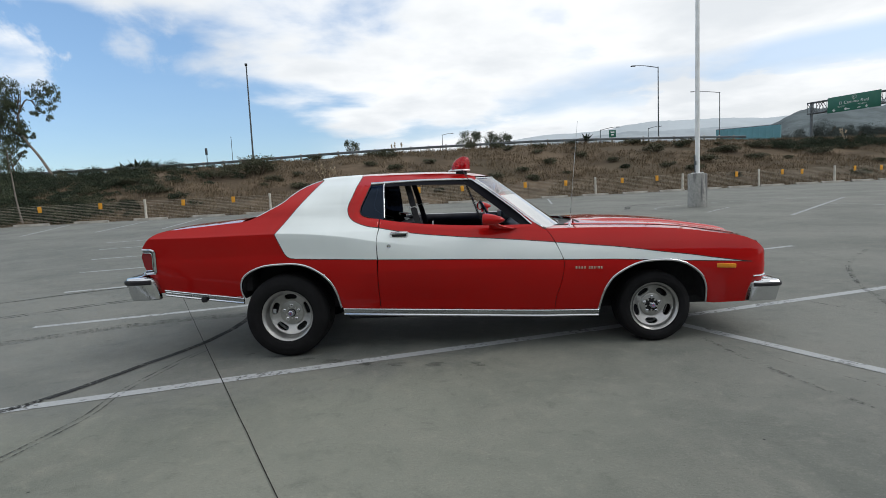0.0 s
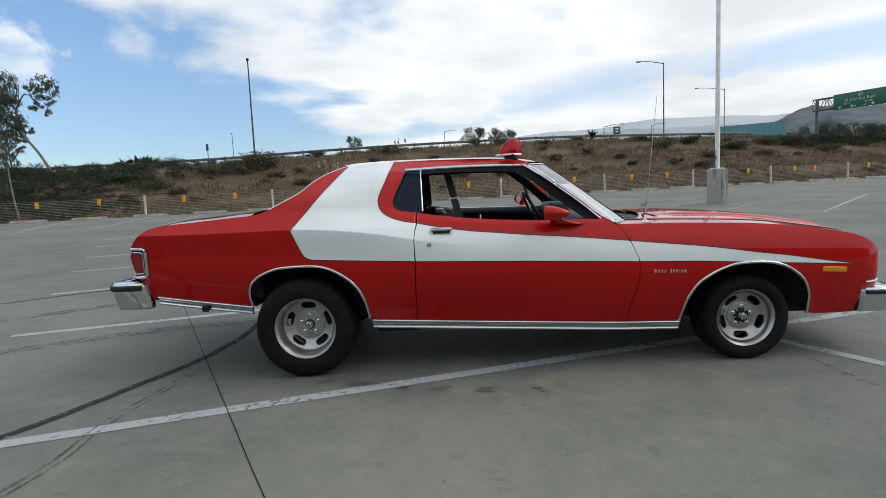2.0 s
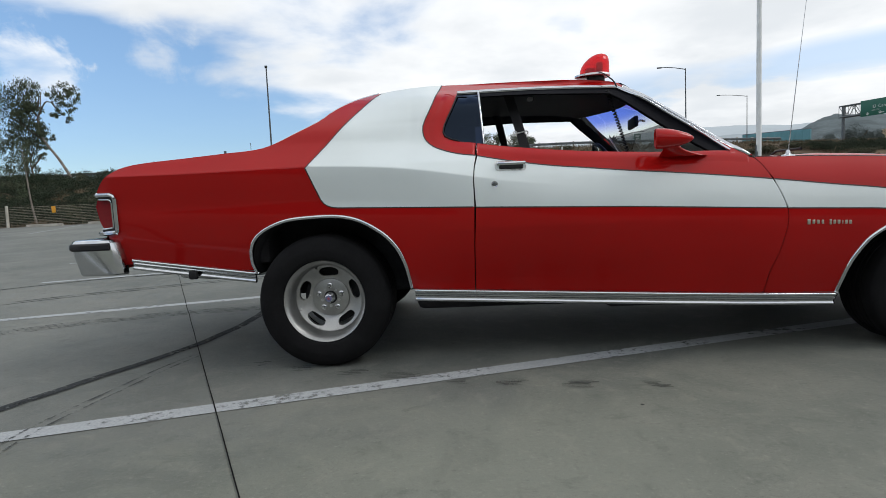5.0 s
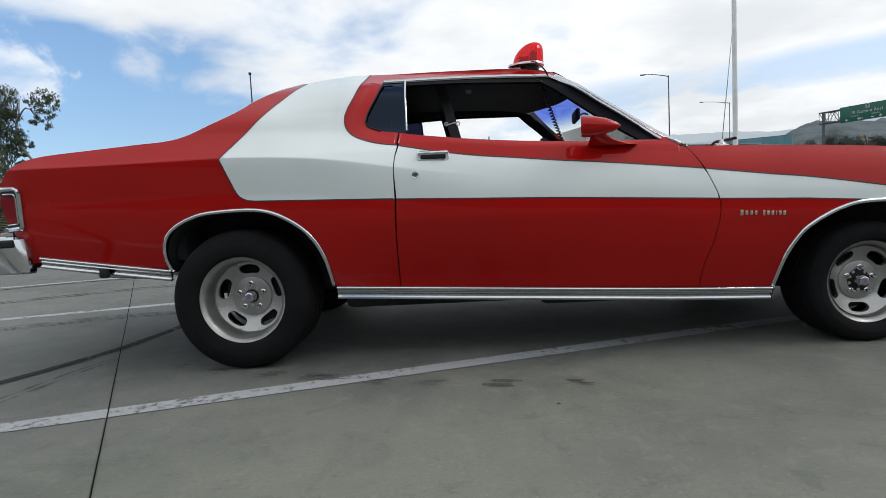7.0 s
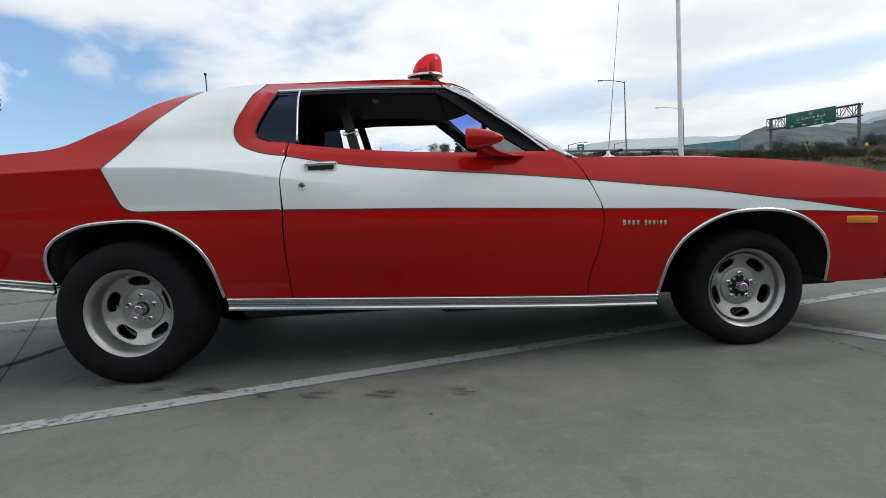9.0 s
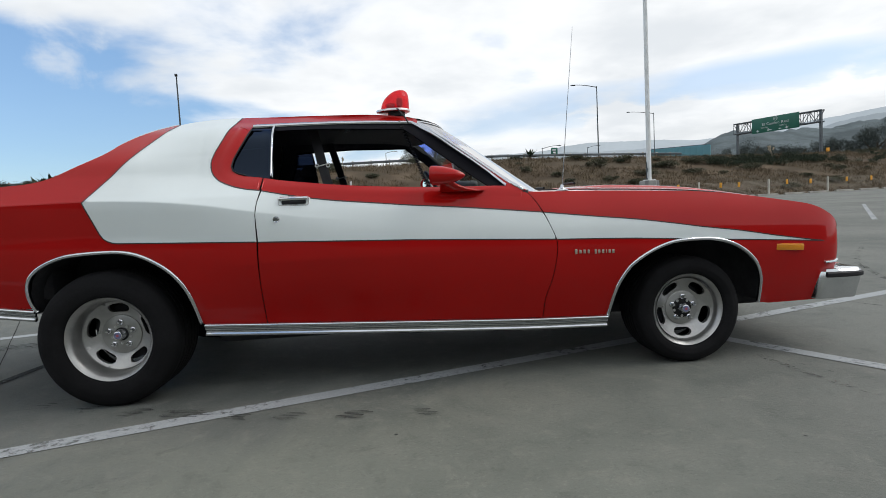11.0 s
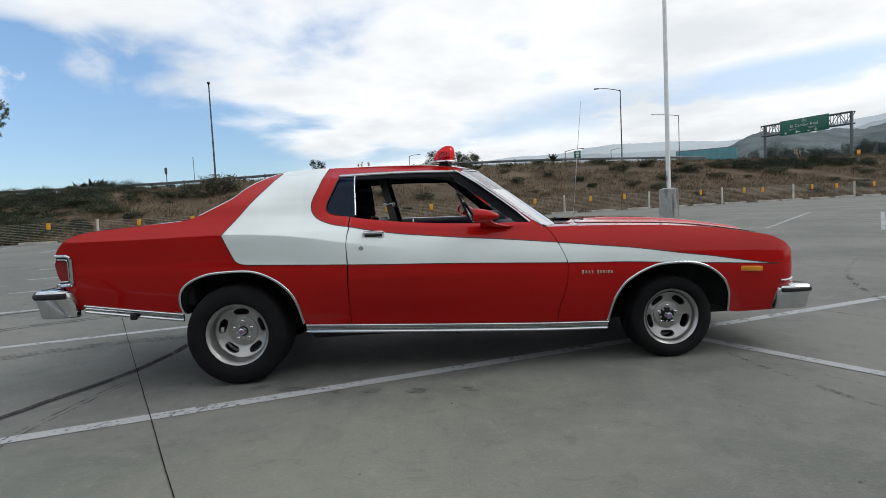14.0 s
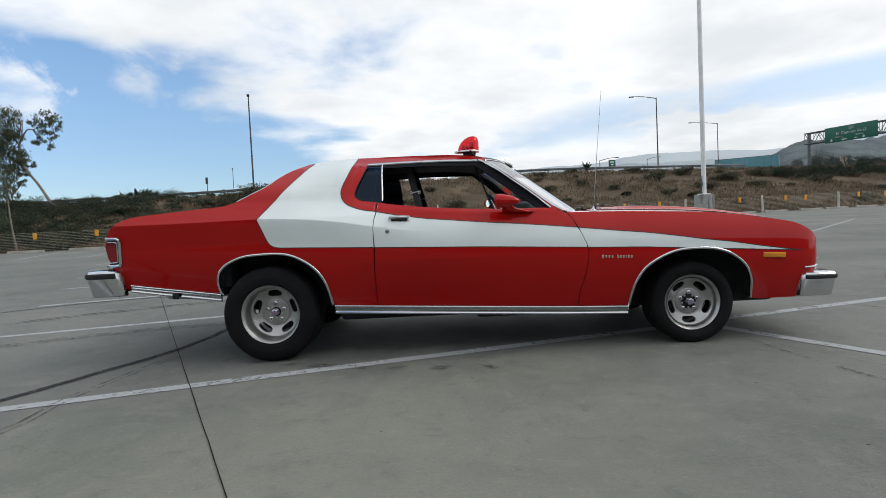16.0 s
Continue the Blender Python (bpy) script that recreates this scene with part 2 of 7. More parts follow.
def stained_pedestal():
    """Cast concrete with dark streaks run down it."""
    m = bpy.data.materials.new("stained_cast_concrete")
    m.use_nodes = True
    n = Nodes(m.node_tree)
    tc = n.add("ShaderNodeTexCoord")
    long = n.add("ShaderNodeMapping")
    long.inputs["Scale"].default_value = (5.0, 5.0, 0.5)
    n.link(tc.outputs["Object"], long.inputs["Vector"])
    run = n.noise(long.outputs[0], 1.0, 6.0, 0.6, 0.3)
    spot = n.noise(tc.outputs["Object"], 14.0, 6.0, 0.6)
    p = n.add("ShaderNodeBsdfPrincipled", Roughness=0.85)
    col = n.mix(n.smooth(spot, 0.3, 0.7), (0.24, 0.245, 0.235), (0.34, 0.34, 0.32))
    col = n.mix(n.math("MULTIPLY", n.smooth(run, 0.47, 0.60), 0.8), col, (0.085, 0.085, 0.09))
    n.link(col, p.inputs["Base Color"])
    out = n.add("ShaderNodeOutputMaterial")
    n.link(p.outputs[0], out.inputs[0])
    return m


PEDESTAL = stained_pedestal()
# for the added wall out of view on the -y side
BACK = material("unseen_wall_dark", (0.10, 0.105, 0.10), 0.85, vary=0.2, scale=0.3)
POST = material("weathered_white_post", (0.55, 0.53, 0.47), 0.7, vary=0.12, scale=5, second=(0.33, 0.30, 0.25), amount=0.5)
WIRE = material("rusty_wire", (0.31, 0.275, 0.225), 0.7, metal=0.0, vary=0.3)
ORANGE = material("orange_plate", (0.72, 0.33, 0.02), 0.5, vary=0.08)
SOIL = material("dry_slope", (0.106, 0.080, 0.055), 0.95, vary=0.35, scale=0.35, fine=9, bump=0.5, second=(0.070, 0.060, 0.042), amount=0.7, spec=0.1)
DRY = material("dry_grass", (0.150, 0.116, 0.077), 0.9, vary=0.2, island=0.4, bump=0, spec=0.1)
STRAW = material("straw_plume", (0.50, 0.42, 0.31), 0.9, vary=0.15, island=0.2, bump=0, spec=0.1)
LEAF = material("shrub_leaf", (0.026, 0.038, 0.021), 0.7, vary=0.25, island=0.35, bump=0, spec=0.2)
OLIVE = material("olive_shrub_leaf", (0.078, 0.082, 0.050), 0.75, vary=0.25, island=0.35, bump=0, spec=0.2)
GUM = material("gum_leaf", (0.064, 0.082, 0.046), 0.65, vary=0.2, island=0.5, bump=0, spec=0.25)
BARK = material("pale_bark", (0.20, 0.175, 0.15), 0.85, vary=0.3, scale=2, second=(0.14, 0.11, 0.09), amount=0.6)
TWIG = material("dark_twig", (0.09, 0.07, 0.05), 0.9, vary=0.3)
ASPHALT = material("asphalt", (0.055, 0.056, 0.058), 0.9, vary=0.2, scale=0.5)
GALV = material("galvanised_steel", (0.105, 0.118, 0.128), 0.6, metal=0.2, vary=0.15, scale=1.5)
DARK_STEEL = material("dark_lamp_steel", (0.085, 0.095, 0.10), 0.5, metal=0.4, vary=0.15)
PALE_STEEL = material("pale_painted_steel", (0.74, 0.76, 0.76), 0.45, vary=0.08, scale=2)
GREEN_SIGN = material("green_sign_sheet", (0.010, 0.115, 0.075), 0.45, vary=0.06, scale=1)
WHITE = material("white_sheet", (0.78, 0.79, 0.78), 0.5, vary=0.05, scale=1)
TEAL = material("teal_panel", (0.10, 0.26, 0.30), 0.7, vary=0.1, scale=0.2)
# leaf green greyed and flattened, so the far trees carry haze in their colour
FAR_LEAF = material("hazed_far_leaf", (0.080, 0.096, 0.090), 0.8, vary=0.08, island=0.06, bump=0, spec=0.1)
DULL_WHITE = material("weathered_white_sheet", (0.50, 0.54, 0.52), 0.6, vary=0.1, scale=1)
# air haze is put into the hill colours: paler and bluer with distance
HILL_NEAR = material("hazed_wooded_hill", (0.122, 0.144, 0.151), 1.0, vary=0.24, scale=0.02, fine=0.25, bump=0, spec=0)
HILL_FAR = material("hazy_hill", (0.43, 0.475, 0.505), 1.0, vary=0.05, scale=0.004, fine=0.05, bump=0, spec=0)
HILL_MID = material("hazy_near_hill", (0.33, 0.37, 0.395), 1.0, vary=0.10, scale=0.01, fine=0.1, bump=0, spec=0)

RED = material("red_car_paint", (0.385, 0.0042, 0.0036), 0.45, vary=0.03, scale=2, fine=400, bump=0.0, coat=1.0, spec=0.05, rough_vary=0.03, coat_rough=0.04, coat_ior=1.34)
STRIPE = material("white_car_paint", (0.72, 0.78, 0.78), 0.42, vary=0.02, scale=2, fine=400, bump=0.0, coat=0.4, rough_vary=0.03)
PIN = material("dark_pinstripe", (0.02, 0.018, 0.02), 0.4, vary=0.1, bump=0)
CHROME = material("chrome", (0.63, 0.645, 0.67), 0.12, metal=1.0, vary=0.04, scale=6, bump=0.0, rough_vary=0.06)
BRIGHT = material("brushed_bright_metal", (0.62, 0.62, 0.62), 0.28, metal=1.0, vary=0.08, scale=9, bump=0.05)
MAG = material("cast_magnesium_wheel", (0.43, 0.43, 0.42), 0.38, metal=0.9, vary=0.10, scale=12, fine=150, bump=0.05)
TYRE = material("tyre_rubber", (0.0115, 0.0115, 0.0125), 0.8, vary=0.25, scale=5, fine=90, bump=0.15, spec=0.12)
SEAL = material("black_window_seal", (0.0065, 0.0068, 0.010), 0.75, vary=0.2, bump=0.05, spec=0.08)
BLACK = material("black_trim", (0.014, 0.014, 0.016), 0.6, vary=0.2, bump=0.05, spec=0.3)
UNDER = material("underbody_black", (0.042, 0.042, 0.046), 0.9, vary=0.3, spec=0.15)
VINYL = material("black_vinyl", (0.027, 0.028, 0.036), 0.65, vary=0.2, scale=8, fine=200, bump=0.2, spec=0.25)
DASH = material("dashboard_vinyl", (0.060, 0.068, 0.068), 0.42, vary=0.12, scale=8, fine=200, bump=0.15)
WEBBING = material("belt_webbing", (0.030, 0.030, 0.033), 0.8, vary=0.2, fine=300, bump=0.3)
AMBER = material("amber_lens", (0.70, 0.26, 0.015), 0.2, vary=0.06, coat=0.4, bump=0)
RED_LENS = material("red_lens", (0.24, 0.006, 0.012), 0.2, vary=0.1, coat=0.5, bump=0)
LETTER = material("badge_metal", (0.50, 0.45, 0.36), 0.35, metal=0.6, vary=0.08, bump=0)
CAP_BLUE = material("cap_enamel_blue", (0.20, 0.21, 0.36), 0.3, vary=0.1, bump=0)
CAP_RED = material("cap_enamel_red", (0.45, 0.10, 0.13), 0.3, vary=0.1, bump=0)
MIRROR = material("mirror_silver", (0.8, 0.8, 0.8), 0.03, metal=1.0, vary=0.0, bump=0, rough_vary=0.0)
SHIELD = glass("windshield_glass", (0.86, 0.92, 0.90), power=0.85, front=0.16)
TINT = glass("tinted_band_glass", (0.16, 0.26, 0.84), fade=(1.225, 1.335))
# dark glass; the blue of reflected sky is put into its tint and gloss colour
DARK_GLASS = glass("dark_tinted_glass", (0.010, 0.014, 0.028), front=0.042, sheen=(0.40, 0.55, 0.82))


def dome_plastic():
    m = bpy.data.materials.new("red_dome_plastic")
    m.use_nodes = True
    n = Nodes(m.node_tree)
    clear = n.add("ShaderNodeBsdfTransparent", Color=(0.92, 0.03, 0.07, 1))
    milk = n.add("ShaderNodeBsdfTranslucent", Color=(0.95, 0.02, 0.05, 1))
    skin = n.add("ShaderNodeBsdfDiffuse", Color=(0.62, 0.010, 0.030, 1))
    shine = n.add("ShaderNodeBsdfGlossy", Roughness=0.08)
    facing = n.add("ShaderNodeLayerWeight", Blend=0.5).outputs["Facing"]
    fres = n.math("ADD", 0.04, n.math("MULTIPLY", 0.6, n.math("POWER", facing, 5.0)))
    mixes = [n.add("ShaderNodeMixShader") for _ in range(3)]
    mixes[0].inputs[0].default_value = 0.5
    mixes[1].inputs[0].default_value = 0.30
    for mixed, a, b in ((mixes[0], milk, skin), (mixes[1], clear, mixes[0]), (mixes[2], mixes[1], shine)):
        n.link(a.outputs[0], mixed.inputs[1])
        n.link(b.outputs[0], mixed.inputs[2])
    n.link(fres, mixes[2].inputs[0])
    out = n.add("ShaderNodeOutputMaterial")
    n.link(mixes[2].outputs[0], out.inputs[0])
    return m


RED_DOME = dome_plastic()


# ---- mesh helpers ----
BASE = {}


def thing(name, at, label, category, group=""):
    ob = new(name)
    ob.location = at
    BASE[ob] = Vector(at)
    return tagged(ob, label, category, group)


def from_lists(name, verts, faces, mats, parent=None, label="", normals=None, slots=None, smooth=True, kind=""):
    """A mesh object from vertices in world metres; under a parent, its vertices are taken relative to the thing's base."""
    base = BASE.get(parent, Vector((0, 0, 0)))
    me = bpy.data.meshes.new(name)
    me.from_pydata([tuple(Vector(v) - base) for v in verts], [], faces)
    for m in mats if isinstance(mats, (list, tuple)) else [mats]:
        me.materials.append(m)
    if slots:
        me.polygons.foreach_set("material_index", slots)
    me.polygons.foreach_set("use_smooth", [smooth] * len(me.polygons))
    me.update()
    if normals is not None:
        me.normals_split_custom_set_from_vertices([tuple(v) for v in normals])
    ob = new(name, me)
    if parent:
        ob.parent = parent
        BASE[ob] = base
    return tagged(ob, label, kind=kind)


def part(name, bm, mat, parent, label="", smooth=True, sharp=35):
    """Links a bmesh, in world metres, as one mesh object under a thing or a part."""
    base = BASE.get(parent, Vector((0, 0, 0)))
    bmesh.ops.translate(bm, verts=bm.verts, vec=-base)
    bmesh.ops.recalc_face_normals(bm, faces=bm.faces)
    for f in bm.faces:
        f.smooth = smooth
    for e in bm.edges:
        if len(e.link_faces) == 2 and e.calc_face_angle(0) > radians(sharp):
            e.smooth = False
    me = bpy.data.meshes.new(name)
    bm.to_mesh(me)
    bm.free()
    for m in mat if isinstance(mat, (list, tuple)) else [mat]:
        me.materials.append(m)
    ob = new(name, me)
    if parent:
        ob.parent = parent
        BASE[ob] = base
    return tagged(ob, label)


def box(centre, size, bevel=0.0, turn=None, seg=2, bm=None):
    bm = bm or bmesh.new()
    r = bmesh.ops.create_cube(bm, size=1.0)
    vs = r["verts"]
    bmesh.ops.scale(bm, vec=size, verts=vs)
    if bevel:
        es = list({e for v in vs for e in v.link_edges})
        vs = list({v for f in bmesh.ops.bevel(bm, geom=es, offset=bevel, segments=seg, affect="EDGES", profile=0.5)["faces"] for v in f.verts} | {v for v in vs if v.is_valid})
    if turn is not None:
        bmesh.ops.transform(bm, matrix=turn.to_4x4(), verts=vs)
    bmesh.ops.translate(bm, verts=vs, vec=centre)
    return bm


def cyl(a, b, r0, r1=None, n=12, bm=None):
    """A capped, tapered cylinder from a to b."""
    bm = bm or bmesh.new()
    a, b = Vector(a), Vector(b)
    d = b - a
    m = Matrix.Translation((a + b) / 2) @ d.to_track_quat("Z", "Y").to_matrix().to_4x4()
    bmesh.ops.create_cone(bm, cap_ends=True, segments=n, radius1=r0, radius2=r0 if r1 is None else r1, depth=d.length, matrix=m)
    return bm


def tube(points, r, n=6, bm=None):
    """A round tube along a polyline; r is one radius or one a point."""
    bm = bm or bmesh.new()
    pts = [Vector(p) for p in points]
    rs = r if isinstance(r, (list, tuple)) else [r] * len(pts)
    rings = []
    side = None
    for i, p in enumerate(pts):
        d = (pts[min(i + 1, len(pts) - 1)] - pts[max(i - 1, 0)]).normalized()
        if side is None:
            side = d.orthogonal().normalized()
        side = (side - d * side.dot(d)).normalized()
        up = d.cross(side)
        rings.append([bm.verts.new(p + (side * math.cos(2 * math.pi * k / n) + up * math.sin(2 * math.pi * k / n)) * rs[i]) for k in range(n)])
    for a, b in zip(rings, rings[1:]):
        for k in range(n):
            bm.faces.new((a[k], a[(k + 1) % n], b[(k + 1) % n], b[k]))
    bm.faces.new(rings[0])
    bm.faces.new(rings[-1])
    return bm


def lathe(profile, centre, n=48, flip=1, bm=None, close=False):
    """Turns (radius, depth) pairs about the y axis through centre; depth grows inwards, away from the outer face (flip -1 for the far side)."""
    bm = bm or bmesh.new()
    rings = []
    for r, d in profile:
        if r < 1e-6:
            rings.append([bm.verts.new((centre[0], centre[1] + flip * d, centre[2]))])
        else:
            rings.append([bm.verts.new((centre[0] + r * math.cos(2 * math.pi * k / n), centre[1] + flip * d, centre[2] + r * math.sin(2 * math.pi * k / n))) for k in range(n)])
    for a, b in zip(rings, rings[1:]):
        for k in range(n):
            q = [a[k % len(a)], a[(k + 1) % len(a)], b[(k + 1) % len(b)], b[k % len(b)]]
            q = list(dict.fromkeys(q))
            if len(q) > 2:
                bm.faces.new(q)
    return bm


def pchip(xs, ys):
    """A smooth curve through the points that does not overshoot."""
    xs, ys = np.array(xs, float), np.array(ys, float)
    h, d = np.diff(xs), np.diff(ys) / np.diff(xs)
    m = np.zeros(len(xs))
    for i in range(1, len(xs) - 1):
        if d[i - 1] * d[i] > 0:
            w1, w2 = 2 * h[i] + h[i - 1], h[i] + 2 * h[i - 1]
            m[i] = (w1 + w2) / (w1 / d[i - 1] + w2 / d[i])
    m[0], m[-1] = d[0], d[-1]

    def at(x):
        x = np.clip(x, xs[0], xs[-1])
        i = np.clip(np.searchsorted(xs, x) - 1, 0, len(h) - 1)
        t = (x - xs[i]) / h[i]
        return ys[i] * (1 + 2 * t) * (1 - t) ** 2 + h[i] * m[i] * t * (1 - t) ** 2 + ys[i + 1] * t * t * (3 - 2 * t) + h[i] * m[i + 1] * t * t * (t - 1)

    return at


def flow(pts, n=5):
    """A Catmull-Rom curve through the points."""
    p = [np.array(q, float) for q in pts]
    p = [2 * p[0] - p[1]] + p + [2 * p[-1] - p[-2]]
    out = []
    for a, b, c, d in zip(p, p[1:], p[2:], p[3:]):
        for k in range(n):
            t = k / n
            out.append(0.5 * (2 * b + (c - a) * t + (2 * a - 5 * b + 4 * c - d) * t * t + (3 * b - a - 3 * c + d) * t ** 3))
    out.append(p[-2])
    return [tuple(float(v) for v in q) for q in out]


def dense(pts, step, closed=False):
    out = []
    pairs = list(zip(pts, pts[1:] + (pts[:1] if closed else [])))
    for a, b in pairs[: len(pts) if closed else len(pts) - 1]:
        a, b = np.array(a, float), np.array(b, float)
        k = max(1, int(np.ceil(np.linalg.norm(b - a) / step)))
        out += [tuple(a + (b - a) * i / k) for i in range(k)]
    if not closed:
        out.append(tuple(pts[-1]))
    return out


def inside(points, loops):
    """Even-odd test of points against closed loops."""
    points = np.array(points, float)
    hit = np.zeros(len(points), bool)
    for loop in loops:
        a = np.array(loop, float)
        b = np.roll(a, -1, 0)
        for (x0, y0), (x1, y1) in zip(a, b):
            if y0 == y1:
                continue
            cross = ((y0 > points[:, 1]) != (y1 > points[:, 1])) & (points[:, 0] < (x1 - x0) * (points[:, 1] - y0) / (y1 - y0) + x0)
            hit ^= cross
    return hit


def fill(loops, step, extra=()):
    """Triangles over a flat shape with holes: its outline stays exact, its inside is evenly spaced."""
    from mathutils.geometry import delaunay_2d_cdt
    loops = [dense(l, step, True) for l in loops]
    verts, edges = [], []
    for l in loops:
        s = len(verts)
        verts += l
        edges += [(s + i, s + (i + 1) % len(l)) for i in range(len(l))]
    rim = np.array(verts)
    lo, hi = rim.min(0), rim.max(0)
    xs, ys = np.arange(lo[0], hi[0], step), np.arange(lo[1], hi[1], step * 0.87)
    g = np.array([(x + (step / 2 if j % 2 else 0), y) for j, y in enumerate(ys) for x in xs])
    if len(extra):
        e = np.array(extra)
        g = np.concatenate([g[[np.min(((e - q) ** 2).sum(1)) > (0.5 * step) ** 2 for q in g]], e])
    g = g[inside(g, loops)]
    if len(g):
        far = np.array([np.min(((rim - q) ** 2).sum(1)) > (0.35 * step) ** 2 for q in g])
        verts += [tuple(q) for q in g[far]]
    v, _, f, *_ = delaunay_2d_cdt([Vector(q) for q in verts], edges, [], 0, 1e-6)
    v = [tuple(q) for q in v]
    c = np.array([np.mean([v[i] for i in t], 0) for t in f])
    keep = inside(c, loops)
    return v, [list(t) for t, k in zip(f, keep) if k], loops


# ---- ground ----
def lot_z(x, y):
    s = min(max(y / 6, 0), 1)
    s = s * s * (3 - 2 * s)
    return (0.018 * (y - 0.5) + 0.003 * x) * s


def fence_y(x):
    return 32.0 + 0.18 * x


rail_top = pchip([-400, -60, -36, -23, -10, 2, 15, 30, 45, 90, 400], [1.0, 4.7, 5.15, 5.5, 6.1, 6.48, 6.72, 6.6, 6.4, 6.8, 7.0])
RAIL_W = 25.0


def slope_z(x, y):
    """The land: just under the lot, up the bank to the road, and level beyond it."""
    w = y - fence_y(x)
    low = lot_z(x, min(y, fence_y(x) + 1.0))
    top = float(rail_top(x)) - 0.72
    if w < 0.4:
        return low - 0.06
    if w < RAIL_W - 1.5:
        t = (w - 0.4) / (RAIL_W - 1.9)
        s = t * 0.55 + 0.45 * t * t * (3 - 2 * t)
        bumps = noise.noise((x * 0.13, y * 0.13, 2.0)) * 0.30 + noise.noise((x * 0.5, y * 0.5, 7.0)) * 0.10
        return low - 0.06 + (top - low + 0.06) * s + bumps * math.sin(math.pi * min(1, t)) ** 0.7
    if w < 60:
        return top
    t = min(1, (w - 60) / 160)
    return top * (1 - 0.35 * t)


def land():
    xs = sorted(set([-3000, -1500, -800, -400, -250, -160, -120] + list(np.arange(-90, 121, 2.0)) + [140, 170, 220, 300, 450, 800, 1500, 3000]))
    ws = [-3000, -1200, -500, -200, -90, -50, -30, -12, -4, 0.3] + list(np.arange(0.5, 24.1, 0.9)) + [24.4, 25, 27, 34, 44, 54, 62, 80, 110, 160, 220, 320, 520, 900, 1600, 3200]
    verts = []
    for x in xs:
        fx = max(-200, min(220, x))
        for w in ws:
            y = w + 32.0 + 0.18 * fx
            verts.append((x, y, slope_z(fx, y)))
    k = len(ws)
    faces = [(i * k + j, (i + 1) * k + j, (i + 1) * k + j + 1, i * k + j + 1) for i in range(len(xs) - 1) for j in range(k - 1)]
    return from_lists("ground", verts, faces, SOIL, label="dry brown grassy bank rising to a road", kind="structure")


tagged(land(), category="ground")


def lot():
    """The concrete lot: a thick slab that ends just before the fence."""
    xs = [-140, -100, -70, -50, -36] + list(np.arange(-30, 31, 1.5)) + [36, 50, 70, 100, 130]
    verts, faces = [], []
    ts = list(np.linspace(0, 1, 60) ** 0.8)
    for x in xs:
        y0, y1 = -60.0, fence_y(x) - 0.15
        for t in ts:
            y = y0 + (y1 - y0) * t
            verts.append((x, y, lot_z(x, y)))
        verts.append((x, y1, lot_z(x, y1) - 0.18))
    k = len(ts) + 1
    faces = [(i * k + j, (i + 1) * k + j, (i + 1) * k + j + 1, i * k + j + 1) for i in range(len(xs) - 1) for j in range(k - 1)]
    return from_lists("pavement", verts, faces, CONCRETE, label="weathered grey concrete parking lot", kind="structure")


tagged(lot(), category="pavement")


def unseen_wall():
    """An added long dark wall, never in view, that cuts the low sky light from the -y side."""
    bm = box((0, -46, 6.2), (190, 0.6, 13.0), 0.05)
    ob = part("wall_south", bm, BACK, None, smooth=False)
    tagged(ob, "unseen dark wall added to hold back low sky light", "wall", kind="structure")


unseen_wall()


def band(name, pts, width, mat, label, lift=0.004, category="marking", wob=0.0):
    """A flat strip lying on the lot along a plan polyline."""
    pts = dense(pts, 0.25)
    verts, faces = [], []
    for i, p in enumerate(pts):
        a, b = np.array(pts[max(i - 1, 0)]), np.array(pts[min(i + 1, len(pts) - 1)])
        d = (b - a) / np.linalg.norm(b - a)
        q = np.array((-d[1], d[0]))
        j = wob * noise.noise((p[0] * 3, p[1] * 3, 0.3))
        for s in (-0.5, 0.5):
            x, y = np.array(p) + q * (width * s + j)
            verts.append((x, y, lot_z(x, y) + lift))
    faces = [(2 * i, 2 * i + 1, 2 * i + 3, 2 * i + 2) for i in range(len(pts) - 1)]
    ob = from_lists(name, verts, faces, mat, label=label, kind="structure")
    return tagged(ob, category=category)


ROW = np.array((0.9453, 0.3262))
for start, length in (((-3.25, -1.572), 6.9), ((3.33, 0.74), 6.2), ((-3.28, 1.50), 11.0), ((-4.52, 3.78), 11.2), ((-5.67, 5.86), 11.0), ((-6.85, 8.05), 11.0), ((-8.20, 10.47), 11.0), ((-9.4, 12.7), 11.0)):
    a = np.array(start)
    band("stall_line", [tuple(a), tuple(a + ROW * length)], 0.108, LINE, "worn white stall line on the concrete", 0.003, "line")
band("stall_line", [(3.25, 0.64), (3.41, 0.325), (4.05, -0.925), (6.18, -5.02)], 0.10, LINE, "worn white stall line on the concrete", 0.0035, "line")
for a, b in (((10.75, 11.1), (17.2, 18.3)), ((12.05, 8.74), (18.2, 15.9)), ((-13.4, 18.5), (-15.9, 27.5)), ((-16.3, 18.2), (-20.0, 26.6)), ((-10.7, 18.7), (-13.0, 27.9)), ((-7.9, 19.6), (-9.7, 28.4)), ((6.5, 24.0), (7.6, 31.5)), ((-22, 18.5), (-25.5, 26))):
    band("stall_line", [a, b], 0.105, LINE, "worn white stall line on the concrete", 0.003, "line")
for pts in (((8.76, 15.92), (9.3, 17.1), (10.51, 17.91), (11.51, 18.44), (13.2, 18.8), (14.5, 18.75), (15.98, 19.04), (17.32, 19.3)), ((9.46, 13.41), (10.49, 14.66), (11.09, 15.29)), ((14.34, 14.9), (14.67, 14.0), (14.9, 12.9), (15.3, 11.2))):
    band("faint_line", flow(pts), 0.085, FAINT, "faint old line across the concrete", 0.005, "line")
band("pavement_joint", [(-7.4, 12.06), (-2.22, 2.76), (0.40, -1.94), (3.40, -7.33)], 0.0046, JOINT, "dark joint between concrete slabs", 0.005, "joint", 0.004)
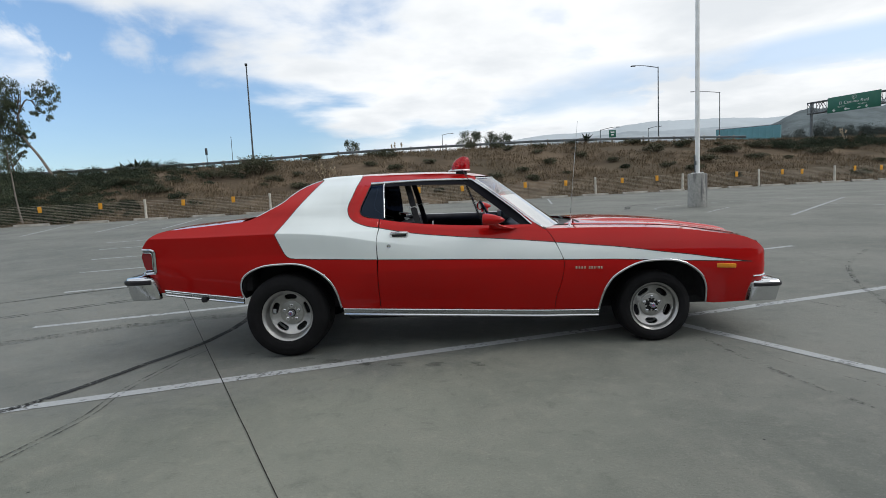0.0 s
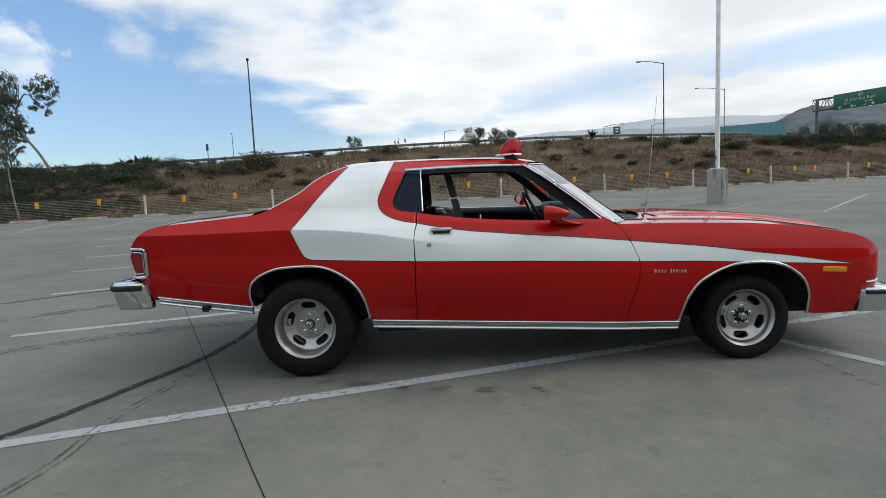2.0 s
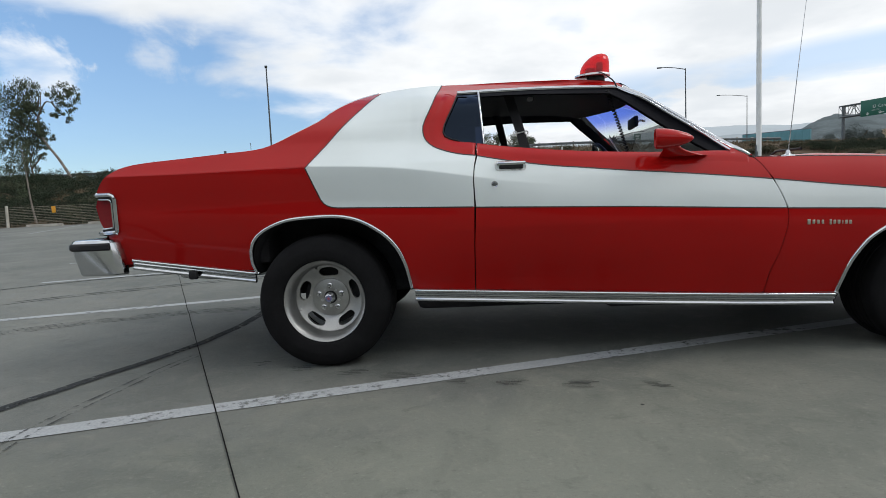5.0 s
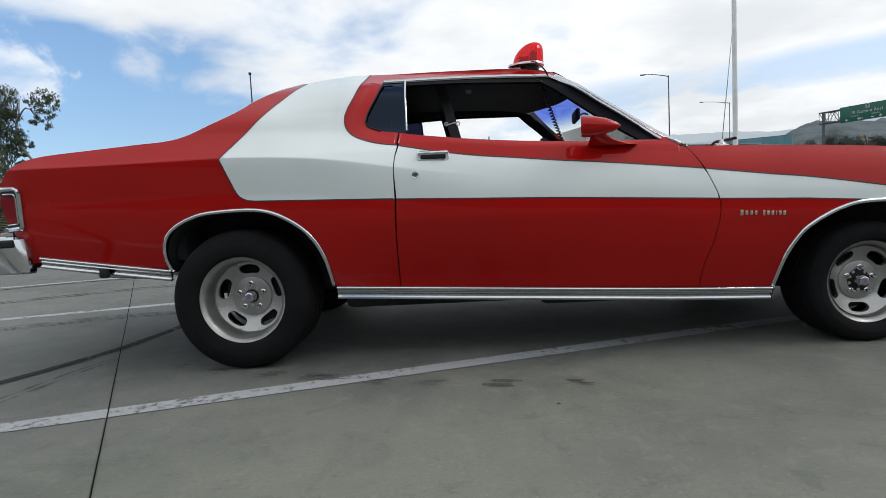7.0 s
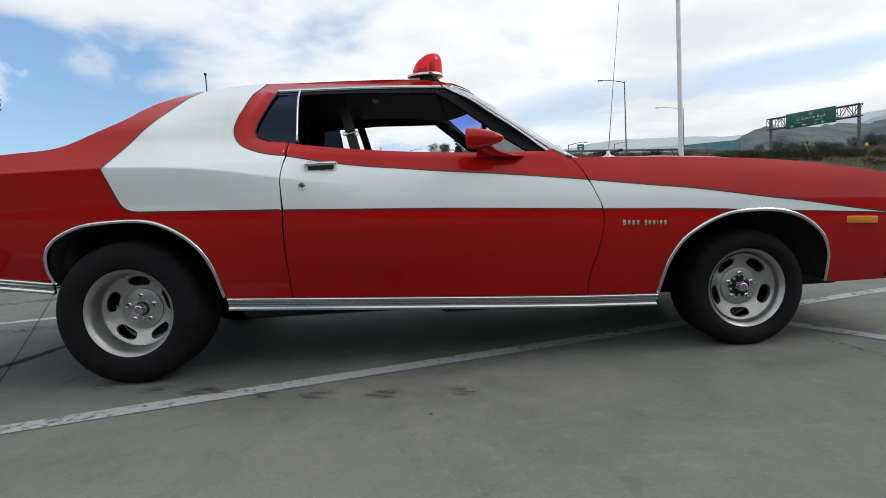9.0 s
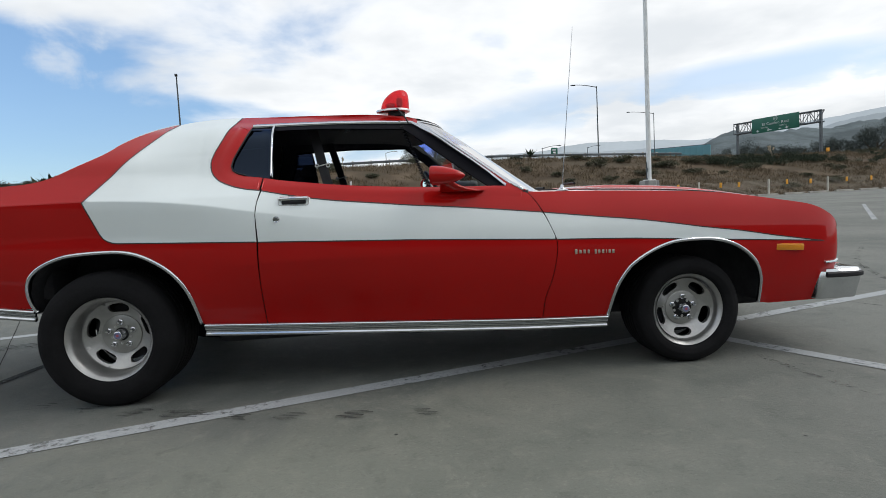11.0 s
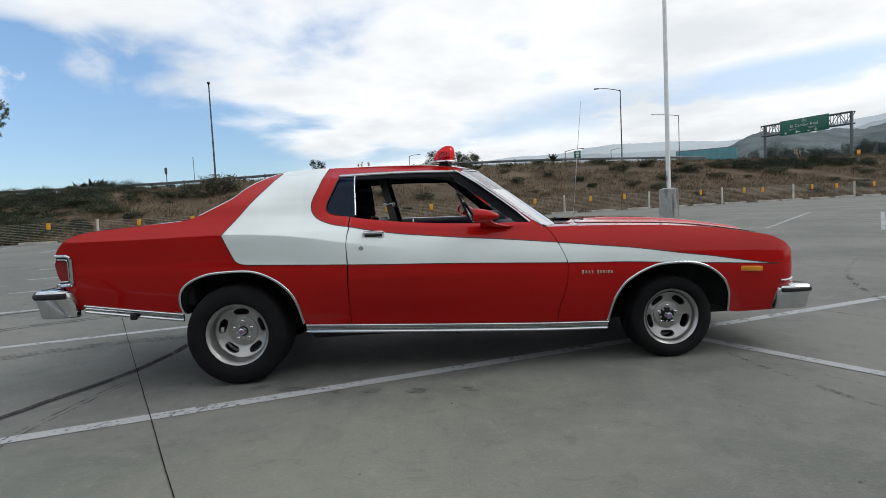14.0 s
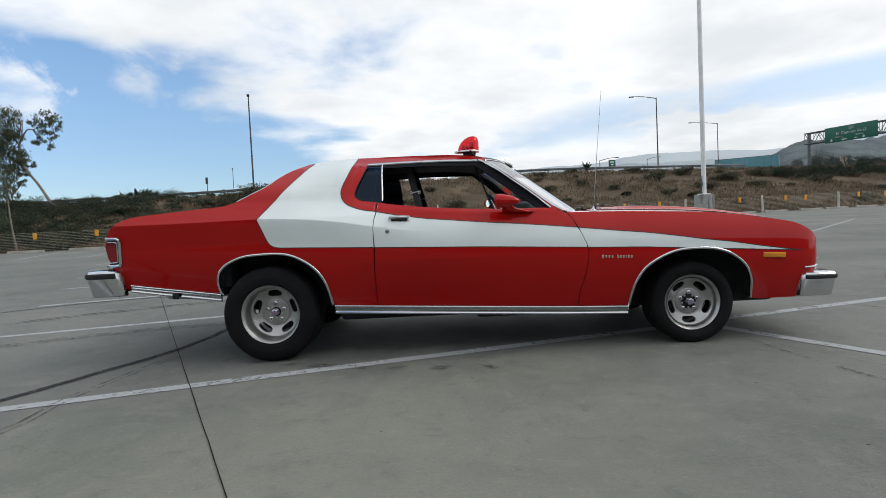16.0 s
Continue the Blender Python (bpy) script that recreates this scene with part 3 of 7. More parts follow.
band("tyre_mark", flow([(-4.2, -2.55), (-2.4, -1.70), (-1.62, -1.03), (-1.44, -0.79), (-1.32, -0.49), (-1.19, -0.14), (-1.08, 0.13), (-0.99, 0.42), (-0.93, 0.75), (-0.91, 1.12), (-0.92, 1.57), (-1.02, 2.2)]), 0.070, RUBBER_MARK, "black curved tyre mark on the concrete", 0.004, "tyre mark", 0.02)
# rows of toothed tread prints, and single scuffs
TREAD = flow([(-3.9, 0.30), (-3.08, 0.79), (-2.69, 1.04), (-2.30, 1.29), (-1.98, 1.43), (-1.66, 1.56), (-1.24, 1.64), (-0.6, 1.74)])
BROAD = flow([(-5.4, 1.35), (-4.10, 2.10), (-3.55, 2.53), (-3.08, 2.83), (-2.58, 3.08), (-2.12, 3.31), (-1.3, 3.62)])


def aside(line, d):
    """The same line, moved sideways by d."""
    out = []
    for i, p in enumerate(line):
        a, b = np.array(line[max(i - 1, 0)]), np.array(line[min(i + 1, len(line) - 1)])
        t = (b - a) / np.linalg.norm(b - a)
        out.append((p[0] - t[1] * d, p[1] + t[0] * d))
    return out


for d, w in ((-0.085, 0.020), (-0.030, 0.026), (0.026, 0.020), (0.085, 0.024)):
    band("tyre_mark", aside(TREAD, d), w, TREAD_PRINT, "grey toothed tyre print on the concrete", 0.0045, "tyre mark", 0.008)
for d, w in ((-0.060, 0.045), (0.060, 0.045)):
    band("tyre_mark", aside(BROAD, d), w, RUBBER_FAINT, "faint grey tyre mark on the concrete", 0.0045, "tyre mark", 0.012)
band("tyre_mark", flow([(-6.6, 2.1), (-4.94, 3.10), (-4.42, 3.50), (-3.82, 3.87), (-3.22, 4.05), (-2.2, 4.2), (-1.0, 4.25)]), 0.036, RUBBER_MARK, "dark thin tyre mark on the concrete", 0.0045, "tyre mark", 0.012)
for pts, w in ((((-1.12, -2.0), (-1.03, -1.50), (-0.98, -1.15), (-1.01, -0.82), (-1.00, -0.58), (-0.97, -0.30), (-0.93, 0.0), (-0.87, 0.25)), 0.015), (((-1.06, -2.0), (-0.98, -1.50), (-0.93, -1.15), (-0.96, -0.82), (-0.95, -0.58), (-0.92, -0.30), (-0.88, 0.0), (-0.82, 0.25)), 0.013)):
    band("tyre_mark", flow(pts), w, TREAD_PRINT, "faint grey tyre mark on the concrete", 0.0045, "tyre mark", 0.008)
for pts, w in ((((3.30, 0.0), (3.37, -0.50), (3.46, -1.05), (3.62, -1.7)), 0.035), (((3.21, 0.30), (3.38, -0.11), (3.50, -0.43), (3.61, -0.69), (3.70, -0.88), (3.95, -1.4)), 0.014), (((4.70, 1.52), (4.87, 1.22), (5.01, 0.92), (5.16, 0.5), (5.3, 0.0)), 0.03), (((7.98, 16.68), (8.58, 18.45), (9.2, 19.41), (9.93, 19.78), (10.58, 19.6)), 0.22), (((6.96, 3.5), (6.48, 2.85), (6.11, 2.23), (5.85, 1.7)), 0.05), (((7.82, 4.36), (7.34, 3.89), (6.88, 3.38), (6.40, 2.71), (6.07, 2.14), (5.8, 1.6), (5.5, 0.9)), 0.06)):
    band("tyre_mark", flow(pts), w, RUBBER_FAINT if w > 0.2 else RUBBER_TRACE, "faint grey tyre mark on the concrete", 0.0045, "tyre mark", 0.02)
rng = random.Random(77)
for x, y, l in ((-0.42, 0.05, 0.06), (-0.18, -0.05, 0.10), (0.08, -0.14, 0.10), (0.27, -0.20, 0.15), (0.39, -0.225, 0.13), (0.61, -0.32, 0.09), (0.83, -0.36, 0.12), (1.10, -0.40, 0.13), (1.45, -0.44, 0.08)):
    for k in range(6):
        x0, l0 = x + rng.uniform(-0.03, 0.03), l * rng.uniform(0.5, 1.0)
        y0 = y + (k - 2.5) * 0.015
        band("rubber_scuff", [(x0, y0), (x0 + l0, y0 - 0.12 * l0)], rng.uniform(0.003, 0.006), RUBBER_MARK, "short black rubber scuff on the concrete", 0.0048, "tyre mark", 0.004)


# ---- the car: x runs forward, its near side faces -y ----
MID = 0.86                      # the car's centre plane
plan = pchip([-1.30, -1.16, -1.05, -0.5, 0.5, 1.5, 2.2, 2.9, 3.35, 3.6, 3.72, 3.79, 3.832, 3.858, 3.874, 3.882], [0.04, -0.045, -0.075, -0.11, -0.137, -0.14, -0.132, -0.10, -0.055, -0.018, 0.006, 0.028, 0.062, 0.115, 0.185, 0.26])
waist = pchip([-1.3, -1.0, -0.4, 0.0, 0.42, 0.75, 1.15, 1.7, 2.1, 2.5, 3.0, 3.4, 3.6, 3.75, 3.9], [0.068, 0.068, 0.068, 0.060, 0.004, -0.034, -0.030, -0.010, 0.004, 0.032, 0.034, 0.026, 0.010, 0.0, 0.0])
section = pchip([0.18, 0.31, 0.45, 0.6, 0.72, 0.80, 0.90, 0.96, 1.02, 1.08, 1.18, 1.25, 1.32, 1.37, 1.42], [0.16, 0.115, 0.06, 0.016, 0.0, 0.004, 0.022, 0.045, 0.078, 0.108, 0.138, 0.180, 0.245, 0.34, 0.435])
crease = pchip([-1.2, -0.7, -0.08, 0.11, 0.35, 0.5, 0.74, 1.0, 1.3], [1.000, 0.997, 1.002, 0.995, 0.976, 0.957, 0.915, 0.875, 0.845])


def side(x, z):
    """How far out the near flank lies: the y of the body at a length x and a height z."""
    x, z = np.asarray(x, float), np.asarray(z, float)
    low = np.clip((1.2 - z) / 0.2, 0, 1)
    y = plan(x) + section(z + 0.05 * (x - 1.0)) + (np.maximum(waist(x), 0) + np.minimum(waist(x), 0) * np.clip((z - 0.42) / 0.25, 0, 1)) * low * low * (3 - 2 * low)
    fade = np.clip((1.25 - x) / 0.9, 0, 1) ** 1.5
    d = z - crease(x)
    tent = np.where(d > 0, np.clip(1 - d / 0.14, 0, 1) ** 1.4, np.clip(1 + d / 0.18, 0, 1) ** 1.4)
    lean = np.clip((0.55 - x) / 0.45, 0, 1)
    up = np.clip((z - 1.02) / 0.42, 0, 1)
    y = y + 0.17 * lean * lean * (3 - 2 * lean) * up * up * (3 - 2 * up)
    tuck = np.clip((x - 0.15) / 0.3, 0, 1) * np.clip((1.6 - x) / 0.9, 0, 1)
    y = y + 0.042 * tuck * np.clip((z - 1.0) / 0.2, 0, 1)
    pillar = np.clip((x - 1.0) / 0.7, 0, 1)
    y = y + 0.08 * pillar * np.sin(np.pi * np.clip((z - 0.98) / 0.42, 0, 1))
    return y - 0.050 * fade * (np.sqrt(tent * tent + 0.0002) - 0.014)


def side_normal(x, z):
    e = 0.003
    fx, fz = (side(x + e, z) - side(x - e, z)) / (2 * e), (side(x, z + e) - side(x, z - e)) / (2 * e)
    n = np.stack([fx, -np.ones_like(fx), fz], -1)
    return n / np.linalg.norm(n, axis=-1, keepdims=True)


CREASE_POINTS = [(x, float(crease(x)) + d) for x in np.arange(-1.1, 1.25, 0.02) for d in (-0.005, 0.005)]


def mirrored(v):
    return (v[0], 2 * MID - v[1], v[2])


def panel(name, parts, mats, parent, far=False, off=0.0, step=0.022, lip=0.006, label=""):
    """A body panel: flat shapes in length and height, laid onto the flank. parts: (loops, material slot)."""
    verts, faces, normals, slots = [], [], [], []
    for loops, slot in parts:
        v, f, rims = fill(loops, step, CREASE_POINTS if off == 0 else ())
        a = np.array(v)
        y, n = side(a[:, 0], a[:, 1]) + off, side_normal(a[:, 0], a[:, 1])
        s = len(verts)
        verts += [(p[0], q, p[1]) for p, q in zip(v, y)]
        normals += [tuple(q) for q in n]
        for t in f:
            (x0, z0), (x1, z1), (x2, z2) = (v[i] for i in t)
            if (x1 - x0) * (z2 - z0) - (x2 - x0) * (z1 - z0) < 0:
                t = t[::-1]
            faces.append([s + i for i in t])
            slots.append(slot)
        for rim in rims:
            r = np.array(rim)
            y, n = side(r[:, 0], r[:, 1]) + off, side_normal(r[:, 0], r[:, 1])
            s, k = len(verts), len(rim)
            verts += [(p[0], q, p[1]) for p, q in zip(rim, y)] + [(p[0], q + lip, p[1]) for p, q in zip(rim, y)]
            normals += [tuple(q) for q in n] * 2
            faces += [[s + i, s + (i + 1) % k, s + k + (i + 1) % k, s + k + i] for i in range(k)]
            slots += [slot] * k
    if far:
        verts, normals, faces = [mirrored(v) for v in verts], [(n[0], -n[1], n[2]) for n in normals], [f[::-1] for f in faces]
    return from_lists(name, verts, faces, mats, parent, label, normals, slots)


def moulding(name, line, width, proud, mat, parent, far=False, profile=None, label="", offset=0.0, caps=True):
    """A strip along a line on the flank, with a rounded or given cross profile of (across, out) from -0.5 to 0.5 and 0 to 1."""
    pts = dense(line, 0.011)
    prof = profile or [(-0.5, -0.3), (-0.47, 0.35), (-0.3, 0.85), (0, 1.0), (0.3, 0.85), (0.47, 0.35), (0.5, -0.3)]
    verts, faces = [], []
    for i, p in enumerate(pts):
        a, b = np.array(pts[max(i - 1, 0)]), np.array(pts[min(i + 1, len(pts) - 1)])
        d = (b - a) / (np.linalg.norm(b - a) + 1e-9)
        q = np.array((-d[1], d[0]))
        n = side_normal(np.array([p[0]]), np.array([p[1]]))[0]
        for across, out in prof:
            x, z = np.array(p) + q * width * across
            y = float(side(np.array([x]), np.array([z]))[0]) + offset
            verts.append((x + n[0] * proud * out, y + n[1] * proud * out, z + n[2] * proud * out))
    k = len(prof)
    faces = [(i * k + j, i * k + j + 1, (i + 1) * k + j + 1, (i + 1) * k + j) for i in range(len(pts) - 1) for j in range(k - 1)]
    if caps:
        faces += [tuple(range(k)), tuple(range((len(pts) - 1) * k, len(pts) * k))]
    if far:
        verts, faces = [mirrored(v) for v in verts], [f[::-1] for f in faces]
    return from_lists(name, verts, faces, mat, parent, label)


# outlines of the flank in length and height
TOP = flow([(-1.166, 0.925), (-1.109, 0.986), (-1.033, 1.035), (-0.928, 1.059), (-0.714, 1.075), (-0.502, 1.091), (-0.298, 1.110), (-0.128, 1.185), (-0.025, 1.243), (0.025, 1.292), (0.102, 1.346), (0.207, 1.394), (0.265, 1.408)])
ROOF_EDGE = flow([(0.265, 1.408), (0.358, 1.421), (0.600, 1.430), (0.877, 1.431), (1.131, 1.427), (1.300, 1.422), (1.466, 1.406), (1.535, 1.390)])
STRIPE_BACK = [(0.265, 1.408), (-0.066, 0.995), (-0.008, 0.858), (0.001, 0.838), (0.014, 0.821), (0.032, 0.809), (0.054, 0.801), (0.084, 0.797)]
STRIPE_LOW = [(0.084, 0.797), (0.742, 0.774)]
STRIPE_LOW_DOOR = [(0.748, 0.773), (1.459, 0.745), (2.181, 0.707)]
STRIPE_LOW_FENDER = [(2.189, 0.706), (2.596, 0.688), (3.194, 0.647), (3.703, 0.612)]
BAND_Q = flow([(0.600, 1.430), (0.551, 1.290), (0.515, 1.206), (0.506, 1.164), (0.516, 1.116), (0.553, 1.075), (0.617, 1.045), (0.684, 1.026), (0.759, 1.015)])
BAND_D = flow([(0.765, 1.013), (0.897, 0.985), (1.088, 0.953), (1.278, 0.932), (1.468, 0.911), (1.658, 0.894), (1.848, 0.875), (2.038, 0.854), (2.123, 0.844)])
BAND_F = flow([(2.131, 0.843), (2.415, 0.808), (2.606, 0.786), (2.798, 0.757), (2.993, 0.725), (3.194, 0.696), (3.401, 0.659), (3.629, 0.622), (3.703, 0.612)])
GAP_R = [(0.765, 1.077), (0.757, 1.015), (0.749, 0.959), (0.743, 0.899), (0.742, 0.774), (0.738, 0.598), (0.735, 0.400), (0.735, 0.370)]
GAP_F = flow([(2.062, 0.943), (2.087, 0.912), (2.127, 0.843), (2.160, 0.771), (2.185, 0.706), (2.188, 0.647), (2.178, 0.578), (2.158, 0.489), (2.132, 0.409), (2.123, 0.302)], 3)
QUARTER_GLASS = [(0.679, 1.345), (0.650, 1.270), (0.609, 1.178), (0.602, 1.141), (0.613, 1.118), (0.640, 1.102), (0.677, 1.091), (0.762, 1.079)]
BELT = flow([(0.766, 1.077), (0.892, 1.056), (1.086, 1.031), (1.279, 1.013), (1.472, 1.001), (1.664, 0.992), (1.900, 0.986), (1.945, 0.981)])
ARCH_R = flow([(-0.375, 0.498), (-0.384, 0.531), (-0.385, 0.573), (-0.374, 0.622), (-0.345, 0.667), (-0.289, 0.707), (-0.204, 0.740), (-0.123, 0.753), (0.019, 0.758), (0.116, 0.751), (0.194, 0.728), (0.269, 0.687), (0.323, 0.644), (0.368, 0.586), (0.398, 0.513), (0.412, 0.443), (0.420, 0.383)], 3)
ARCH_F = flow([(2.484, 0.285), (2.497, 0.366), (2.519, 0.446), (2.561, 0.520), (2.604, 0.564), (2.680, 0.611), (2.758, 0.643), (2.835, 0.660), (2.954, 0.664), (3.054, 0.657), (3.134, 0.637), (3.194, 0.609), (3.259, 0.561), (3.304, 0.508), (3.334, 0.436), (3.344, 0.374), (3.351, 0.291)], 3)
FENDER_TOP = flow([(2.062, 0.949), (2.237, 0.945), (2.43, 0.940), (2.818, 0.922), (3.014, 0.909), (3.212, 0.888), (3.408, 0.857), (3.617, 0.820), (3.690, 0.797), (3.738, 0.772), (3.782, 0.742), (3.832, 0.690), (3.860, 0.614), (3.860, 0.552), (3.845, 0.521)], 3)
TAIL = [(-1.066, 0.551), (-1.072, 0.647), (-1.128, 0.677), (-1.145, 0.715), (-1.073, 0.718), (-1.076, 0.771), (-1.083, 0.844), (-1.070, 0.871), (-1.093, 0.902), (-1.166, 0.925)]


ROLL = [(-0.5, 0.0), (-0.38, 0.2), (-0.2, 0.75), (0.0, 1.0), (0.2, 0.75), (0.38, 0.2), (0.5, 0.0)]


def sill(x):
    return 0.386 - 0.0487 * (x - 0.417)


def shift(line, dx=0.0, dz=0.0):
    return [(x + dx, z + dz) for x, z in line]


def downto(line, z):
    return [p for p in line if p[1] <= z]


def car():
    root = thing("car", (1.35, MID, 0.0), "red two-door coupe with a white side stripe and chrome trim", "car")
    gap = 0.0024
    for far in (False, True):
        # quarter panel with sail and its red window surround
        red = TAIL + TOP[1:] + STRIPE_BACK[1:] + STRIPE_LOW[1:] + [(p[0] - gap, p[1]) for p in downto(GAP_R, 0.77)] + [(0.731, sill(0.731)), (0.420, 0.383)] + ARCH_R[::-1][1:] + [(-1.005, 0.551)]
        roof_to = [p for p in ROOF_EDGE if p[0] <= 0.6001]
        white = STRIPE_BACK[::-1] + roof_to[1:] + BAND_Q[1:] + [(p[0] - gap, p[1]) for p in GAP_R if 0.777 < p[1] < 1.014] + [STRIPE_LOW[-1]]
        roof_from = [p for p in ROOF_EDGE if p[0] >= 0.5999]
        pillar_out = [(1.552, 1.364), (1.787, 1.180), (1.985, 1.013), (2.058, 0.957)]
        pillar_in = [(1.952, 0.984), (1.880, 1.058), (1.800, 1.128), (1.647, 1.252), (1.512, 1.357)]
        wintop = [(1.498, 1.362), (1.296, 1.369), (1.093, 1.371), (0.89, 1.368), (0.679, 1.361)]
        surround = BAND_Q[::-1] + roof_from[1:] + pillar_out + pillar_in + wintop + QUARTER_GLASS + [(0.7645 - gap, 1.077), (0.756 - gap, 1.016)]
        panel("quarter_panel", [([red], 0), ([white], 1), ([surround], 0)], [RED, STRIPE], root, far, label="red quarter panel with white stripe over the sail")
        # door
        top = BELT + [(2.056, 0.946)] + [p for p in GAP_F if 0.85 < p[1] < 0.944] + BAND_D[::-1] + [(0.762, 1.05)]
        mid = BAND_D + [p for p in GAP_F if 0.715 < p[1] < 0.843] + STRIPE_LOW_DOOR[::-1] + [p for p in GAP_R[::-1] if 0.78 < p[1] < 1.01]
        low = STRIPE_LOW_DOOR + [p for p in GAP_F if p[1] < 0.709] + [(2.125, sill(2.125)), (0.739, sill(0.739))] + [p for p in GAP_R[::-1] if p[1] < 0.77]
        top, mid, low = ([(x - (gap if x > 1.9 else 0) + (gap if x < 0.8 else 0), z) for x, z in q] for q in (top, mid, low))
        door = panel("door", [([top], 0), ([mid], 1), ([low], 0)], [RED, STRIPE], root, far, label="red door with white stripe, window lowered")
        # front fender with the tapering stripe end
        gf = shift(GAP_F, gap)
        fender = FENDER_TOP + [(3.81, 0.47), (3.765, 0.40), (3.745, 0.30), (3.728, 0.279), (3.418, 0.279)] + ARCH_F[::-1] + [(2.128 + gap, sill(2.128))] + [p for p in gf[::-1] if p[1] < 0.708] + STRIPE_LOW_FENDER[:-1] + BAND_F[::-1] + [p for p in gf[::-1] if 0.85 < p[1] < 0.944]
        tip = STRIPE_LOW_FENDER[::-1] + [p for p in gf[::-1] if 0.715 < p[1] < 0.843] + BAND_F[:-1]
        panel("front_fender", [([fender], 0), ([tip], 1)], [RED, STRIPE], root, far, label="red front fender with the tapering end of the white stripe")
        # pinstripes round the white
        flat = [(-0.5, 1.0), (0.5, 1.0)]
        for line in (STRIPE_BACK + [(0.738, 0.7745)], BAND_Q, STRIPE_LOW_DOOR, BAND_D, STRIPE_LOW_FENDER, BAND_F):
            moulding("pinstripe", line, 0.0055, 0.0009, PIN, root, far, flat)
        # rolled edge round the side windows
        moulding("window_roll", flow([(0.640, 1.350), (0.613, 1.285), (0.573, 1.185), (0.565, 1.140), (0.580, 1.104), (0.620, 1.075), (0.672, 1.061), (0.752, 1.049)]), 0.056, 0.0036, RED, root, far, ROLL, label="red rolled window edge")
        moulding("window_roll", flow([(0.768, 1.047), (0.892, 1.026), (1.086, 1.003), (1.279, 0.986), (1.472, 0.974), (1.664, 0.966), (1.90, 0.962), (2.03, 0.950)]), 0.052, 0.0036, RED, door, far, ROLL, label="red rolled window edge")
        # bright trim
        moulding("arch_trim", [(-0.369, 0.483)] + ARCH_R, 0.020, 0.010, CHROME, root, far, label="chrome wheel arch trim")
        moulding("arch_trim", ARCH_F, 0.020, 0.010, CHROME, root, far, label="chrome wheel arch trim")
        moulding("window_trim", shift(wintop[::-1] + pillar_in[::-1], 0.003, 0.002), 0.012, 0.010, CHROME, root, far, label="bright strip over the side window", caps=False)
        moulding("windshield_trim", [(1.541, 1.360), (1.776, 1.175), (1.968, 1.013), (2.040, 0.960)], 0.016, 0.009, CHROME, root, far, label="bright strip on the windshield pillar")
        moulding("quarter_trim", shift(QUARTER_GLASS[:-1], 0.004, 0.002), 0.006, 0.006, BLACK, root, far)
        moulding("window_post", [(0.8015, 1.080), (0.7895, 1.352)], 0.012, 0.012, CHROME, root, far, label="bright upright strip beside the rear side window", offset=0.004, caps=False)
        ribs = [(-0.5, -0.2), (-0.5, 0.7), (-0.42, 1.0), (-0.28, 1.0), (-0.24, 0.45), (-0.02, 0.45), (0.02, 0.75), (0.12, 0.75), (0.16, 0.45), (0.26, 0.45), (0.30, 1.0), (0.44, 1.0), (0.5, 0.7), (0.5, -0.2)]
        moulding("rocker_moulding", [(0.437, sill(0.437) - 0.032), (2.484, sill(2.484) - 0.034)], 0.062, 0.016, CHROME, root, far, ribs, "ribbed bright rocker moulding")
        moulding("rear_moulding", [(-1.026, 0.555), (-0.380, 0.464)], 0.056, 0.016, CHROME, root, far, ribs, "ribbed bright rear sill moulding")
        # black inner window frame and glass
        ring = [(0.672, 1.362), (1.09, 1.375), (1.52, 1.378), (1.67, 1.262), (1.82, 1.136), (1.90, 1.066), (1.972, 0.985), (1.872, 0.985), (1.462, 1.322), (1.09, 1.335), (0.806, 1.332), (0.806, 1.335), (0.672, 1.335)]
        slim = [(0.672, 1.372), (1.09, 1.378), (1.53, 1.378), (1.70, 1.240), (1.84, 1.120), (1.92, 1.05), (1.972, 0.985), (1.930, 0.985), (1.845, 1.076), (1.745, 1.165), (1.625, 1.263), (1.497, 1.352), (1.09, 1.362), (0.806, 1.356), (0.672, 1.350)]
        panel("window_frame", [([slim if far else ring], 0)], [SEAL], root, far, 0.012, 0.06, 0.010 if far else 0.035)
        pane = [(0.672, 1.345), (0.640, 1.265), (0.598, 1.178), (0.592, 1.141), (0.60, 1.11), (0.635, 1.09), (0.677, 1.08), (0.80, 1.066), (0.79, 1.345)]
        if far:
            pane = [(0.672, 1.372)] + pane[1:-1] + [(0.79, 1.374)]
        panel("quarter_glass", [([pane], 0)], [DARK_GLASS], root, far, 0.010, 0.06, 0.004, label="dark tinted rear side glass")
        # dark lining inside the roof rail, pillars and sail
        cover = BAND_Q[::-1] + roof_from[1:] + shift(pillar_out, 0.030, 0.022) + pillar_in + wintop + QUARTER_GLASS + [(0.7645 - gap, 1.077), (0.756 - gap, 1.016)]
        panel("pillar_lining", [([cover if far else surround], 0)], [VINYL], root, far, 0.030, 0.08, 0.002)
        sail = [(-0.20, 1.10), (0.02, 1.25), (0.25, 1.38), (0.59, 1.41), (0.54, 1.29), (0.49, 1.165), (0.50, 1.10), (0.60, 1.04), (0.70, 1.0), (0.1, 1.0)]
        panel("sail_lining", [([sail], 0)], [VINYL], root, far, 0.035, 0.10, 0.002)
        # inner door skin, dark
        skin = [(0.70, 1.055), (1.0, 1.025), (1.6, 0.975), (2.1, 0.92), (2.1, 0.34), (0.70, 0.40)]
        panel("inner_skin", [([skin], 0)], [VINYL], root, far, 0.085, 0.12, 0.004)
        s0 = [(x, z) for x, z in dense(BELT, 0.08)]
        vs = [(x, float(side(np.array([x]), np.array([z]))[0]) + o, z - 0.003 - (0.004 if o else 0)) for x, z in s0 for o in (0.0, 0.10)]
